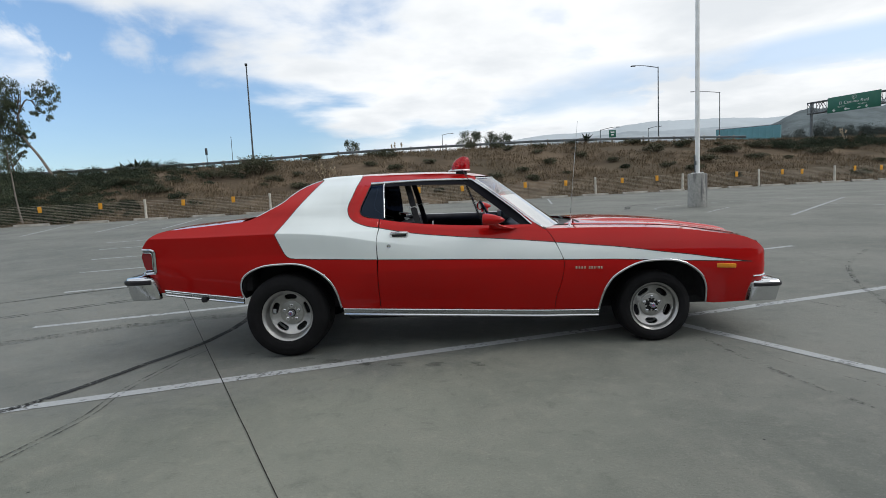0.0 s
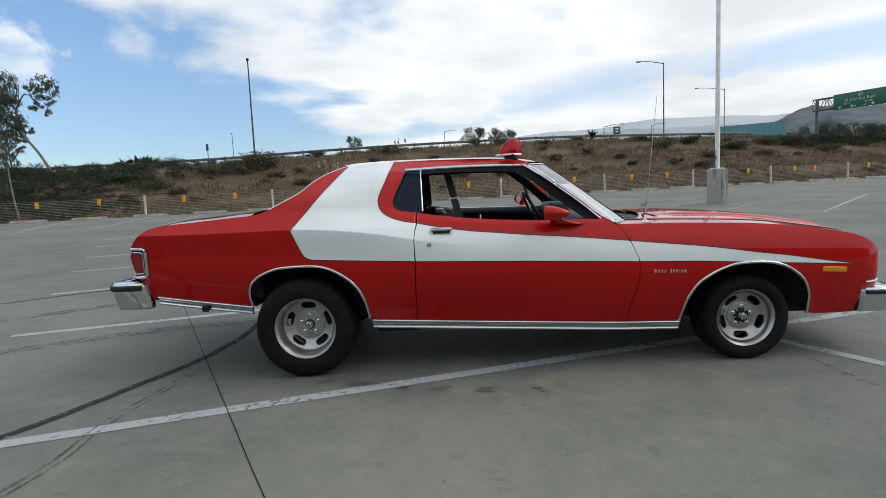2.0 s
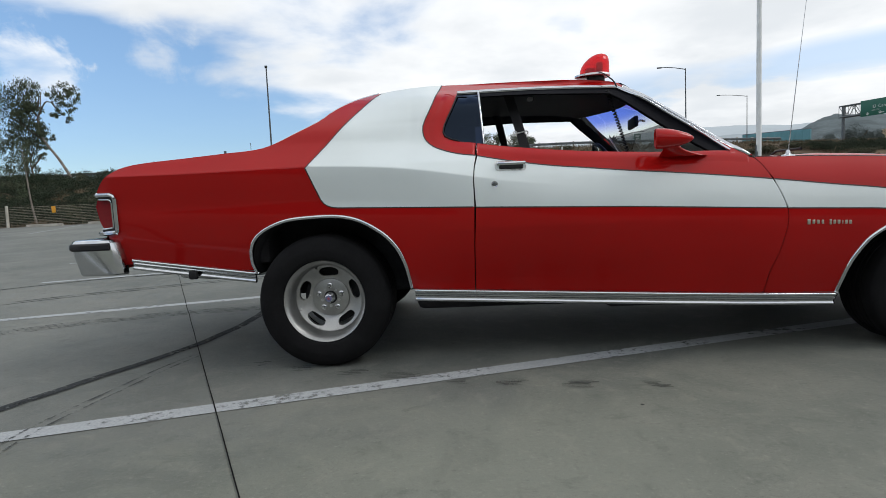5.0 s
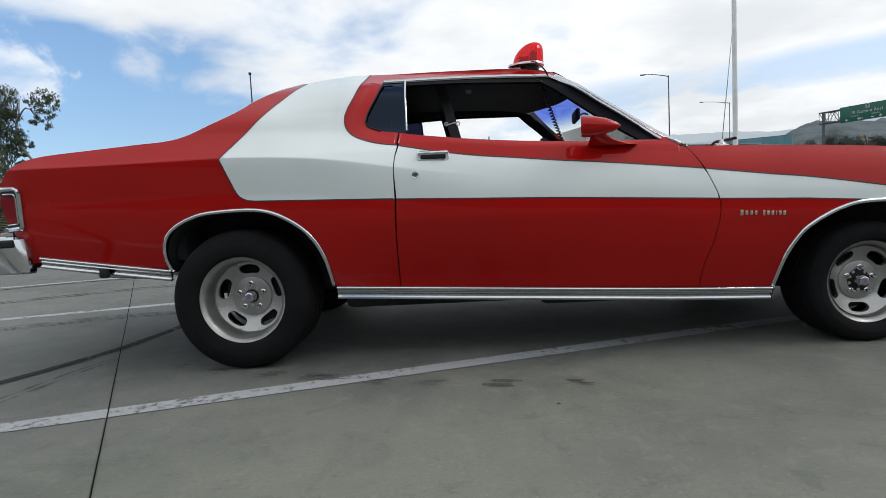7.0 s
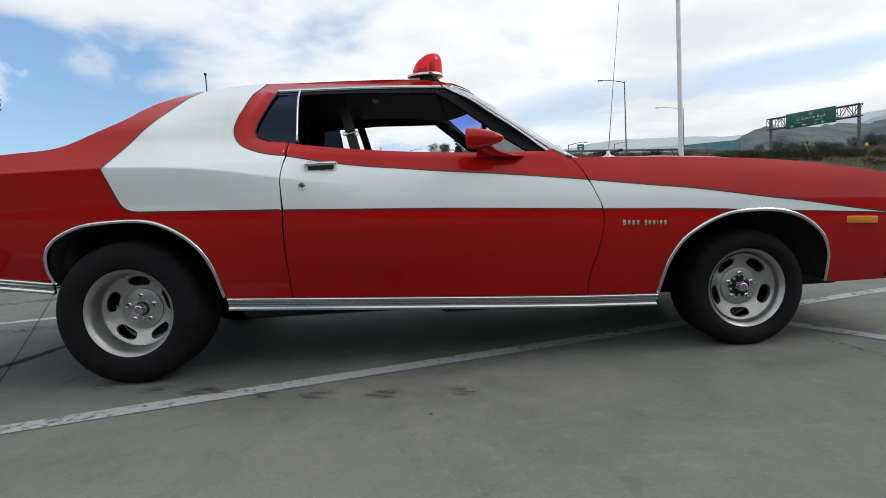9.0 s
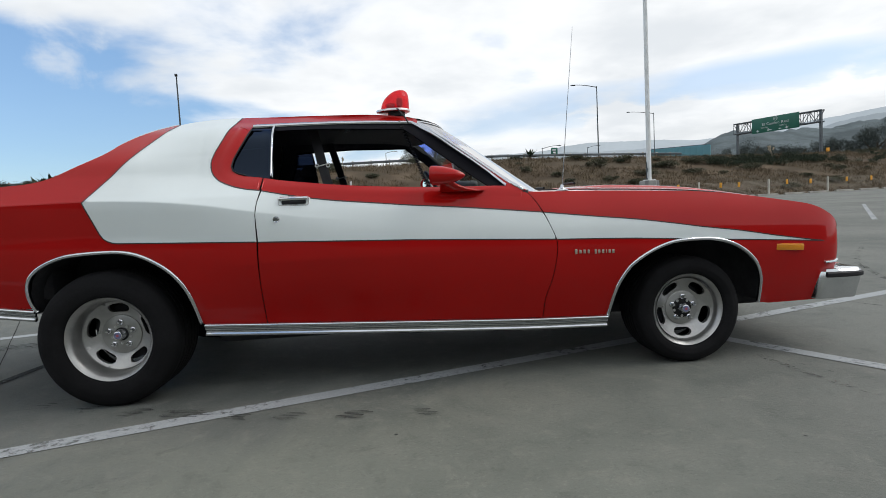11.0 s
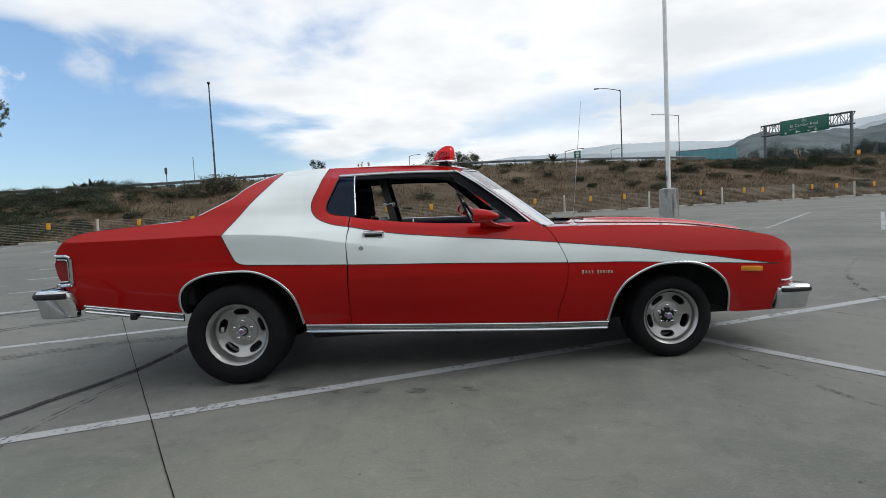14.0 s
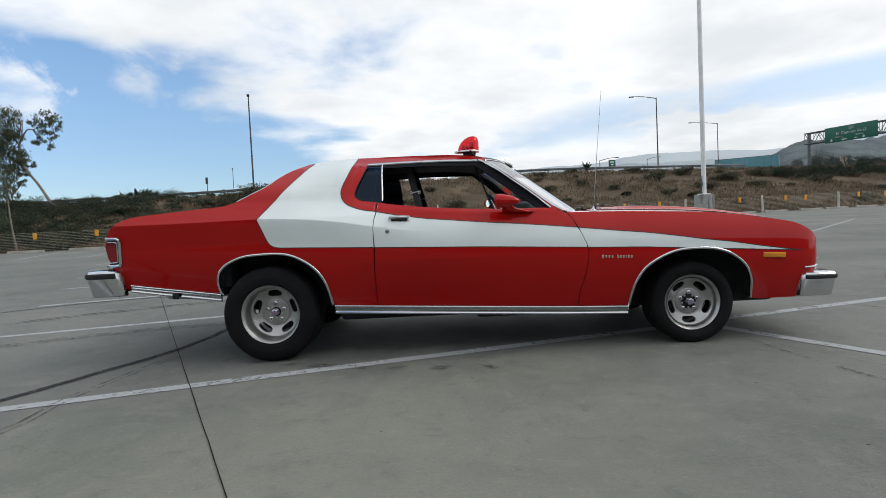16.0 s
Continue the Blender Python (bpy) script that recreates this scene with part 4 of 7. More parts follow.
        fs = [(2 * i, 2 * i + 1, 2 * i + 3, 2 * i + 2) for i in range(len(s0) - 1)]
        from_lists("door_sill", [mirrored(v) for v in vs] if far else vs, fs, VINYL, root)
        if far:
            pad = [(0.84, 1.640, 0.990), (1.0, 1.652, 0.992), (1.5, 1.668, 0.984), (1.90, 1.672, 0.982)]
            part("door_pad", tube(flow(pad), 0.050, 12), VINYL, root, "black padded top of the inner door")
            part("sill_strip", tube([(x, y + 0.02, z + 0.048) for x, y, z in flow(pad)], 0.006, 6), BRIGHT, root, "bright strip along the window sill")
            part("lock_button", cyl((1.0, 1.655, 1.03), (1.0, 1.655, 1.075), 0.0045, n=8), WHITE, root, "pale door lock button")
        flip = -1 if far else 1

        def out(x, z, d=0.0):
            y = float(side(np.array([x]), np.array([z]))[0]) - d
            return (x, 2 * MID - y if far else y, z)

        # handle: a bright cap over a dark pull in a recessed cup
        h = box(out(0.920, 0.968, 0.013), (0.136, 0.026, 0.019), 0.007)
        handle = part("door_handle", h, CHROME, door, "chrome door handle")
        part("pull", box(out(0.920, 0.951, 0.003), (0.112, 0.020, 0.017), 0.005), BLACK, door, "dark pull under the handle")
        rim = [(0.854, 0.980), (0.982, 0.976), (0.990, 0.968), (0.988, 0.942), (0.980, 0.935), (0.856, 0.939), (0.848, 0.946), (0.847, 0.972)]
        moulding("handle_cup", rim + rim[:1], 0.004, 0.003, BRIGHT, door, far)
        o = out(0.839, 0.874, 0.004)
        part("lock", lathe([(0.0, -0.004), (0.009, -0.004), (0.010, -0.002), (0.014, -0.003), (0.016, 0.001), (0.016, 0.008)], o, 20, flip), CHROME, door, "round chrome lock")
        # badge: plain raised bars
        for i, (bx, bw) in enumerate(((2.284, 0.018), (2.307, 0.016), (2.329, 0.016), (2.351, 0.014), (2.389, 0.013), (2.408, 0.016), (2.429, 0.016), (2.447, 0.006), (2.464, 0.015), (2.484, 0.016))):
            bz = 0.638 - 0.05 * (bx - 2.284)
            part("badge", box(out(bx, bz, 0.002), (bw * 0.75, 0.004, 0.019 + 0.006 * (i in (0, 4))), 0.002), LETTER, root, "small bright fender badge")
        m = part("side_marker", box(out(3.487, 0.590, 0.003), (0.150, 0.02, 0.036), 0.006, Euler((0, radians(3), radians(-5) * flip)).to_matrix()), AMBER, root, "amber side marker lamp")
        # mirror: bullet pod on a swept foot
        c = out(1.60, 1.046, 0.155)
        c = (c[0] + 0.075, c[1], c[2] + 0.052) if far else c
        prof = [(0.0, 0.006), (0.046, 0.006), (0.051, -0.010), (0.055, -0.008), (0.058, 0.0), (0.057, 0.027), (0.052, 0.058), (0.043, 0.090), (0.031, 0.120), (0.016, 0.144), (0.005, 0.153), (0.0, 0.154)]
        bm = bmesh.new()
        rings = []
        swing = Euler((0, 0, -flip * radians(34 if far else 13))).to_matrix()

        def turn(dx, dy, dz):
            return Vector(c) + swing @ Vector((dx, dy, dz))

        for r, d in prof:
            rings.append([bm.verts.new(turn(d - 0.02, r * 0.95 * math.cos(a), r * 0.80 * math.sin(a) - 0.05 * d)) for a in np.linspace(0, 2 * math.pi, 25)[:-1]])
        for a, b in zip(rings, rings[1:]):
            for k in range(24):
                bm.faces.new((a[k], a[(k + 1) % 24], b[(k + 1) % 24], b[k]))
        bmesh.ops.remove_doubles(bm, verts=bm.verts, dist=0.0005)
        mir = part("mirror", bm, RED, root, "red bullet-shaped door mirror", sharp=60)
        disc = lathe_x((-0.0185, 0.0, 0.0), 0.043, 0.036)
        disc.transform(Matrix.Translation(c) @ swing.to_4x4())
        part("mirror_glass", disc, MIRROR, mir, "mirror glass")
        bm = bmesh.new()
        rings = []
        f0, f1 = Vector(out(1.655, 0.966, -0.01)), Vector((c[0] + 0.055, c[1] + 0.0, c[2] - 0.025))
        for t in np.linspace(0, 1, 9):
            p = f0.lerp(f1, t)
            lx, ly = 0.080 * (1 - t) ** 2 + 0.032, 0.036 * (1 - t) + 0.018
            cx = p.x + 0.072 * (1 - t) ** 2 - 0.01 * t
            rings.append([bm.verts.new((cx + lx * math.cos(a), p.y + ly * math.sin(a), p.z)) for a in np.linspace(0, 2 * math.pi, 21)[:-1]])
        for a, b in zip(rings, rings[1:]):
            for k in range(20):
                bm.faces.new((a[k], a[(k + 1) % 20], b[(k + 1) % 20], b[k]))
        bm.faces.new(rings[0])
        bm.faces.new(rings[-1])
        part("mirror_foot", bm, RED, mir, "red swept mirror foot")
        # tail lamp: stepped bright bezel round a red lens, wrapping the corner
        tail_lamp(root, far)
    top_surfaces(root)
    ends(root)
    underside(root)
    cabin(root)
    for far in (False, True):
        wheel(root, -0.022, 0.334, 0.333, 0.206, 0.29, 0.125, 0.095, far, 18, 18, 0.136, 0.034)
        wheel(root, 2.926, 0.283, 0.286, 0.194, 0.235, 0.062, 0.066, far, 52, 88, 0.138, 0.054)
    aerial(root)
    return root


def lathe_x(c, ry, rz):
    bm = bmesh.new()
    ring = [bm.verts.new((c[0], c[1] + ry * math.cos(a), c[2] + rz * math.sin(a))) for a in np.linspace(0, 2 * math.pi, 25)[:-1]]
    back = [bm.verts.new((c[0] + 0.006, v.co.y, v.co.z)) for v in ring]
    bm.faces.new(ring)
    bm.faces.new(back)
    for k in range(24):
        bm.faces.new((ring[k], ring[(k + 1) % 24], back[(k + 1) % 24], back[k]))
    return bm


def tail_lamp(root, far):
    """A wedge lens, proud of the tail, with a bright frame round it that wraps onto the flank."""
    def pt(x, z, y):
        return (x, 2 * MID - y if far else y, z)

    yo, yi = 0.010, 0.24
    front = [(-1.090, 0.901), (-1.086, 0.853), (-1.078, 0.776), (-1.068, 0.728)]
    back = [(-1.168, 0.901), (-1.184, 0.856), (-1.168, 0.776), (-1.146, 0.728)]
    vs, fs = [], []
    for (fx, fz), (bx, bz) in zip(front, back):
        vs += [pt(fx, fz, yo + 0.004), pt(bx, bz, yo + 0.012), pt(bx - 0.02, bz, yi), pt(fx + 0.04, fz, yi)]
    for i in range(3):
        for j in range(4):
            fs.append((4 * i + j, 4 * i + (j + 1) % 4, 4 * i + 4 + (j + 1) % 4, 4 * i + 4 + j))
    fs += [(0, 1, 2, 3), (12, 13, 14, 15)]
    lens = from_lists("tail_lamp", vs, fs, RED_LENS, root, "red wrap-round tail lamp in a chrome frame", smooth=False)
    loop = [(-1.163, 0.913), (-1.076, 0.911), (-1.062, 0.904), (-1.056, 0.886), (-1.060, 0.853), (-1.064, 0.776), (-1.068, 0.734), (-1.078, 0.723), (-1.168, 0.717)]
    for w, d, o in ((0.0125, 0.0, 0.004), (0.007, 0.014, 0.002), (0.0048, 0.024, 0.005)):
        cx, cz = -1.128, 0.815
        pts = [(x + (cx - x) * d * 13, z + (cz - z) * d * 10) for x, z in loop]
        ring = [pt(x, z, max(-0.024, min(float(side(np.array([x]), np.array([z]))[0]), yo + 0.02)) - o) for x, z in dense(pts, 0.02)]
        part("lamp_frame" if o > 0.003 else "lamp_seal", tube(ring, w, 8), CHROME if o > 0.003 else BLACK, lens, "chrome lamp frame" if o > 0.003 else "black lamp seal")
    for z in (0.913, 0.717):
        part("lamp_frame", tube([pt(-1.158, z, yo), pt(-1.186, z, yo + 0.03), pt(-1.198, z, yi)], 0.0095, 8), CHROME, lens, "chrome lamp frame")


def grid(fn, nu, nv, name, mat, root, label="", flip=False, smooth=True):
    verts = [fn(i / nu, j / nv) for i in range(nu + 1) for j in range(nv + 1)]
    k = nv + 1
    faces = [(i * k + j, i * k + j + 1, (i + 1) * k + j + 1, (i + 1) * k + j) for i in range(nu) for j in range(nv)]
    a, b, c = (Vector(verts[i]) for i in faces[len(faces) // 2 + nv // 2][:3])
    if (b - a).cross(c - a).dot(a - Vector((1.3, MID, 0.6))) < 0:
        faces = [f[::-1] for f in faces]
    return from_lists(name, verts, faces, mat, root, label, smooth=smooth)


def edge_at(x, table):
    xs, zs = [p[0] for p in table], [p[1] for p in table]
    return float(np.interp(x, xs, zs))


def across(x, z, s, crown, power=3.0):
    """A point on a crowned top between both flanks; s runs from -1 (near) to 1 (far)."""
    y0 = float(side(np.array([x]), np.array([z]))[0])
    return (x, MID + (MID - y0) * s, z + crown * (1 - abs(s) ** power))


def top_surfaces(root):
    ft = [p for p in FENDER_TOP if p[0] < 3.80 and p[1] > 0.70]
    # fender tops and hood
    for s0, s1 in ((-1.0, -0.80), (0.80, 1.0)):
        grid(lambda u, v: across(2.07 + u * 1.70, edge_at(2.07 + u * 1.70, ft), s0 + (s1 - s0) * v, 0.038, 2.0), 40, 6, "fender_top", RED, root, "red fender top", True)

    def hood(u, v):
        s = -0.79 + 1.58 * v
        x = 2.13 + 0.30 * (1 - s * s) + u * (1.66 - 0.23 * (1 - s * s))
        p = across(min(x, 3.79), edge_at(min(x, 3.79), ft), s, 0.038, 2.0)
        bulge = 0.017 / (1 + math.exp((abs(s) - 0.50) * 110)) * min(1, u * 5) * min(1, (1 - u) * 9)
        lip = 0.006 * min(1, (0.79 - abs(s)) * 30)
        return (x, p[1], p[2] + bulge + lip)

    grid(hood, 44, 140, "hood", RED, root, "red hood with a raised centre", True)
    for s in (-0.795, 0.795):
        line = [Vector(across(2.13 + 1.62 * t, edge_at(2.13 + 1.62 * t, ft), s, 0.038, 2.0)) + Vector((0, 0, 0.0015)) for t in np.linspace(0.02, 1, 30)]
        part("shut_line", tube(line, 0.0028, 5), BLACK, root, "dark shut line beside the hood")
    # cowl: the dark well before the windshield
    grid(lambda u, v: across(2.02 + u * (0.14 + 0.34 * (1 - (2 * v - 1) ** 2)), 0.938, -0.93 + 1.86 * v, 0.022), 4, 16, "cowl", BLACK, root, "black cowl", True)
    for s in (-0.35, 0.25):
        a, b = (2.40, MID + s, 0.962), (2.34, MID + s - 0.46, 0.985)
        part("wiper", tube([a, ((a[0] + b[0]) / 2 - 0.02, (a[1] + b[1]) / 2, 0.992), b], 0.007, 6), BLACK, root, "black windshield wiper")

    # windshield: bowed glass between the pillars, with a tinted band at its top
    def shield(t, s):
        a, b = np.array((1.546, 1.370)), np.array((2.060, 0.955))
        x, z = a + (b - a) * t
        y0 = float(side(np.array([x]), np.array([z]))[0]) + 0.004
        bow = (0.185 + 0.065 * t) * (1 - s * s)
        return (x + bow, MID + (MID - y0) * s, z + 0.012 * (1 - s * s) * (1 - t))

    grid(lambda u, v: shield(0.36 + 0.64 * u, -1 + 2 * v), 14, 24, "windshield", SHIELD, root, "clear bowed windshield", True)
    grid(lambda u, v: shield(0.36 * u, -1 + 2 * v), 8, 24, "tint_band", TINT, root, "blue tinted band of the windshield", True)
    for t in (0.0, 1.0):
        part("windshield_edge", tube([shield(t, s) for s in np.linspace(-1, 1, 25)], 0.007, 8), CHROME, root, "bright strip along the windshield")

    # roof, bowed at its front edge to meet the glass
    table = ROOF_EDGE

    def roof(u, v):
        s = -1 + 2 * v
        x = 0.27 + u * (1.548 - 0.27)
        z = edge_at(x, table)
        p = across(x, z, s, 0.030, 2.6)
        return (x + 0.185 * (1 - s * s) * u ** 3 - 0.10 * (1 - s * s) * (1 - u) ** 3, p[1], p[2] - 0.034 * (1 - s * s) * u ** 8)

    verts, faces, slots = [], [], []
    nu, nv = 48, 24
    verts = [roof(i / nu, j / nv) for i in range(nu + 1) for j in range(nv + 1)]
    for i in range(nu):
        for j in range(nv):
            k = nv + 1
            faces.append((i * k + j, (i + 1) * k + j, (i + 1) * k + j + 1, i * k + j + 1))
            slots.append(1 if 0.27 + (i + 0.5) / nu * 1.278 < 0.600 else 0)
    from_lists("roof", verts, faces, [RED, STRIPE], root, "red roof with the white stripe across its rear", slots=slots)
    low = [(x, y, z - 0.028) for x, y, z in verts]
    low = [(x, MID + (y - MID) * 0.97, z) for x, y, z in low]
    from_lists("headliner", low, [f[::-1] for f in faces], VINYL, root, "black headliner")

    # rear glass and the deck
    def rear(u, v):
        s = -0.86 + 1.72 * v
        x = -0.34 + u * 0.60
        z = edge_at(x, TOP) - 0.012
        y0 = float(side(np.array([x]), np.array([z]))[0])
        return (x - 0.11 * (1 - s * s), MID + (MID - y0) * s, z + 0.02 * (1 - s * s))

    grid(rear, 14, 20, "rear_window", DARK_GLASS, root, "dark sloping rear window", True)
    for s0, s1 in ((-1.0, -0.855), (0.855, 1.0)):
        grid(lambda u, v: across(-0.36 + u * 0.64, edge_at(-0.36 + u * 0.64, TOP), s0 + (s1 - s0) * v, 0.004), 20, 5, "sail_top", RED, root, "red sail beside the rear window", True)
        # added chrome tube that stands for the pale highlight on the sail's red edge
        edge = [Vector(across(x, edge_at(x, TOP), math.copysign(0.968, s0), 0.004)) + Vector((0, 0, 0.003)) for x in np.linspace(-0.24, 0.25, 24)]
        part("sail_trim", tube(edge, 0.006, 8), CHROME, root, "thin chrome line added as the highlight along the sail edge")

    def deck(u, v):
        s = -1 + 2 * v
        x = -1.143 + u * (0.80)
        p = across(x, edge_at(x, TOP), s, 0.022, 3)
        return (p[0] - 0.05 * (1 - s * s) * (1 - u) ** 2 - 0.10 * (1 - s * s) * u ** 4, p[1], p[2])

    grid(deck, 30, 24, "trunk_lid", RED, root, "red trunk lid", True)


def bumper(root, name, sign, plan_pts, zs, label, slant):
    """A swept bumper: chrome blade with a dark rubber strip, bent round both corners. zs: profile of (height, out)."""
    pts = list(plan_pts)
    full = pts + [(x, 2 * MID - y) for x, y in pts[::-1]][1:]
    bm = bmesh.new()
    rows = []
    for i, p in enumerate(full):
        a, b = np.array(full[max(i - 1, 0)]), np.array(full[min(i + 1, len(full) - 1)])
        d = (b - a) / np.linalg.norm(b - a)
        q = np.array((d[1], -d[0])) * sign
        rake = slant * (1.0, 1.0, 0.7, 0.2, 0)[min(i, len(full) - 1 - i, 4)]
        rows.append([bm.verts.new((p[0] + q[0] * o + rake * (z - zs[-2][0]), p[1] + q[1] * o, z)) for z, o in zs])
    for r, s in zip(rows, rows[1:]):
        for k in range(len(zs)):
            bm.faces.new((r[k], r[(k + 1) % len(zs)], s[(k + 1) % len(zs)], s[k]))
    bm.faces.new(rows[0])
    bm.faces.new(rows[-1])
    blade = part(name, bm, CHROME, root, label, sharp=28)
    return blade, full


def ends(root):
    # rear: body panel under the deck, filler and bumper
    def back(u, v):
        y = 0.045 + (2 * MID - 0.09) * v
        s = (y - MID) / (MID - 0.045)
        z = 0.52 + u * 0.42
        return (-1.128 - 0.075 * (1 - s * s) - 0.03 * math.sin(u * math.pi), y, z)

    grid(back, 6, 16, "tail_panel", RED, root, "red tail panel", False)
    zs = [(0.500, -0.070), (0.503, -0.034), (0.512, -0.026), (0.630, 0.0), (0.672, 0.004), (0.684, -0.006), (0.688, -0.020), (0.688, -0.10), (0.51, -0.09)]
    path = [(-1.076, 0.045), (-1.083, 0.004), (-1.102, -0.026), (-1.14, -0.036), (-1.23, -0.034), (-1.292, -0.022), (-1.325, 0.015), (-1.340, 0.07), (-1.360, 0.40), (-1.378, 0.86)]
    blade, full = bumper(root, "rear_bumper", -1, path, zs, "chrome rear bumper with a dark rubber strip", -0.25)
    strip(blade, full, -1, 0.652, 0.040, 0.002, 2)
    zs = [(0.282, -0.070), (0.285, -0.034), (0.292, -0.024), (0.395, 0.0), (0.438, 0.004), (0.450, -0.006), (0.455, -0.020), (0.455, -0.10), (0.29, -0.09)]
    path = [(3.690, 0.085), (3.700, 0.045), (3.722, 0.008), (3.77, 0.0), (3.885, 0.002), (3.925, 0.014), (3.948, 0.045), (3.962, 0.12), (3.985, 0.40), (4.005, 0.86)]
    blade, full = bumper(root, "front_bumper", 1, path, zs, "chrome front bumper with a dark rubber strip", 0.25)
    strip(blade, full, 1, 0.421, 0.032, 0.002, 2)
    # nose: header panel, grille, round lamps
    def nose(u, v):
        y = 0.15 + (2 * MID - 0.30) * v
        s = (y - MID) / (MID - 0.15)
        return (3.815 + 0.048 * math.sin(min(1, u * 1.02 + 0.02) * math.pi) ** 0.6 + 0.02 * (1 - s * s), y, 0.46 + u * 0.30)

    grid(nose, 8, 20, "nose_panel", RED, root, "red nose panel", True)
    tip = [p for p in FENDER_TOP if p[0] > 3.66]
    for s0, s1 in ((-1.0, -0.76), (0.76, 1.0)):
        def corner(u, v):
            k = u * (len(tip) - 1)
            i = min(int(k), len(tip) - 2)
            x, z = (a + (b - a) * (k - i) for a, b in zip(tip[i], tip[i + 1]))
            p = across(x, z, s0 + (s1 - s0) * v, 0.0)
            return (p[0] + 0.012 * (1 - abs(2 * (p[1] - MID) / (2 * MID))), p[1], p[2])
        grid(corner, 24, 8, "fender_nose", RED, root, "red rounded fender nose", True)
    part("grille", box((3.875, MID, 0.60), (0.03, 0.95, 0.17), 0.01), BLACK, root, "black grille in a bright frame")
    for k in range(9):
        part("grille_bar", box((3.893, MID, 0.53 + k * 0.0175), (0.008, 0.93, 0.005), 0.0015), CHROME, root)
    for y in (0.30, 2 * MID - 0.30):
        lens = part("headlamp", lathe_front((3.862, y, 0.615), 0.085), CHROME, root, "round headlamp in a chrome ring")
    for f in (lambda q: q, lambda q: 2 * MID - q):
        rim = [(x, f(float(side(np.array([x]), np.array([z]))[0]) - 0.004), z) for x, z in ((3.715, 0.490), (3.76, 0.492), (3.80, 0.494), (3.835, 0.497))]
        part("nose_trim", tube(rim, 0.0075, 8), CHROME, root, "bright strip under the nose")
    grid(lambda u, v: (3.76 + u * 0.12, 0.10 + (2 * MID - 0.2) * v, 0.458 + 0.012 * u), 2, 8, "nose_filler", RED, root, "red filler above the bumper", True)
    grid(lambda u, v: (-1.13 - u * 0.13, 0.07 + (2 * MID - 0.14) * v, 0.705 - 0.008 * u), 2, 8, "tail_filler", RED, root, "red filler above the bumper")


def lathe_front(c, r):
    bm = bmesh.new()
    prof = [(0.0, 0.018), (r * 0.5, 0.014), (r * 0.8, 0.004), (r * 0.86, 0.0), (r * 0.9, 0.018), (r, 0.018), (r * 1.05, 0.0), (r * 1.05, -0.04)]
    rings = [[bm.verts.new((c[0] + d, c[1] + q * math.cos(a), c[2] + q * math.sin(a))) for a in np.linspace(0, 2 * math.pi, 29)[:-1]] for q, d in prof]
    for a, b in zip(rings, rings[1:]):
        for k in range(28):
            bm.faces.new((a[k], a[(k + 1) % 28], b[(k + 1) % 28], b[k]))
    bmesh.ops.remove_doubles(bm, verts=bm.verts, dist=0.0005)
    return bm


def strip(blade, full, sign, z, height, out, skip):
    """The rubber strip let into a bumper."""
    bm = bmesh.new()
    rows = []
    full = full[skip:-skip]
    for i, p in enumerate(full):
        a, b = np.array(full[max(i - 1, 0)]), np.array(full[min(i + 1, len(full) - 1)])
        d = (b - a) / np.linalg.norm(b - a)
        q = np.array((d[1], -d[0])) * sign
        rows.append([bm.verts.new((p[0] + q[0] * o, p[1] + q[1] * o, z + h * height / 2)) for h, o in ((-1, out - 0.02), (-0.9, out + 0.006), (-0.5, out + 0.013), (0.5, out + 0.013), (0.9, out + 0.006), (1, out - 0.02))])
    for r, s in zip(rows, rows[1:]):
        for k in range(6):
            bm.faces.new((r[k], r[(k + 1) % 6], s[(k + 1) % 6], s[k]))
    bm.faces.new(rows[0])
    bm.faces.new(rows[-1])
    part("rubber_strip", bm, BLACK, blade, "dark rubber strip", sharp=40)


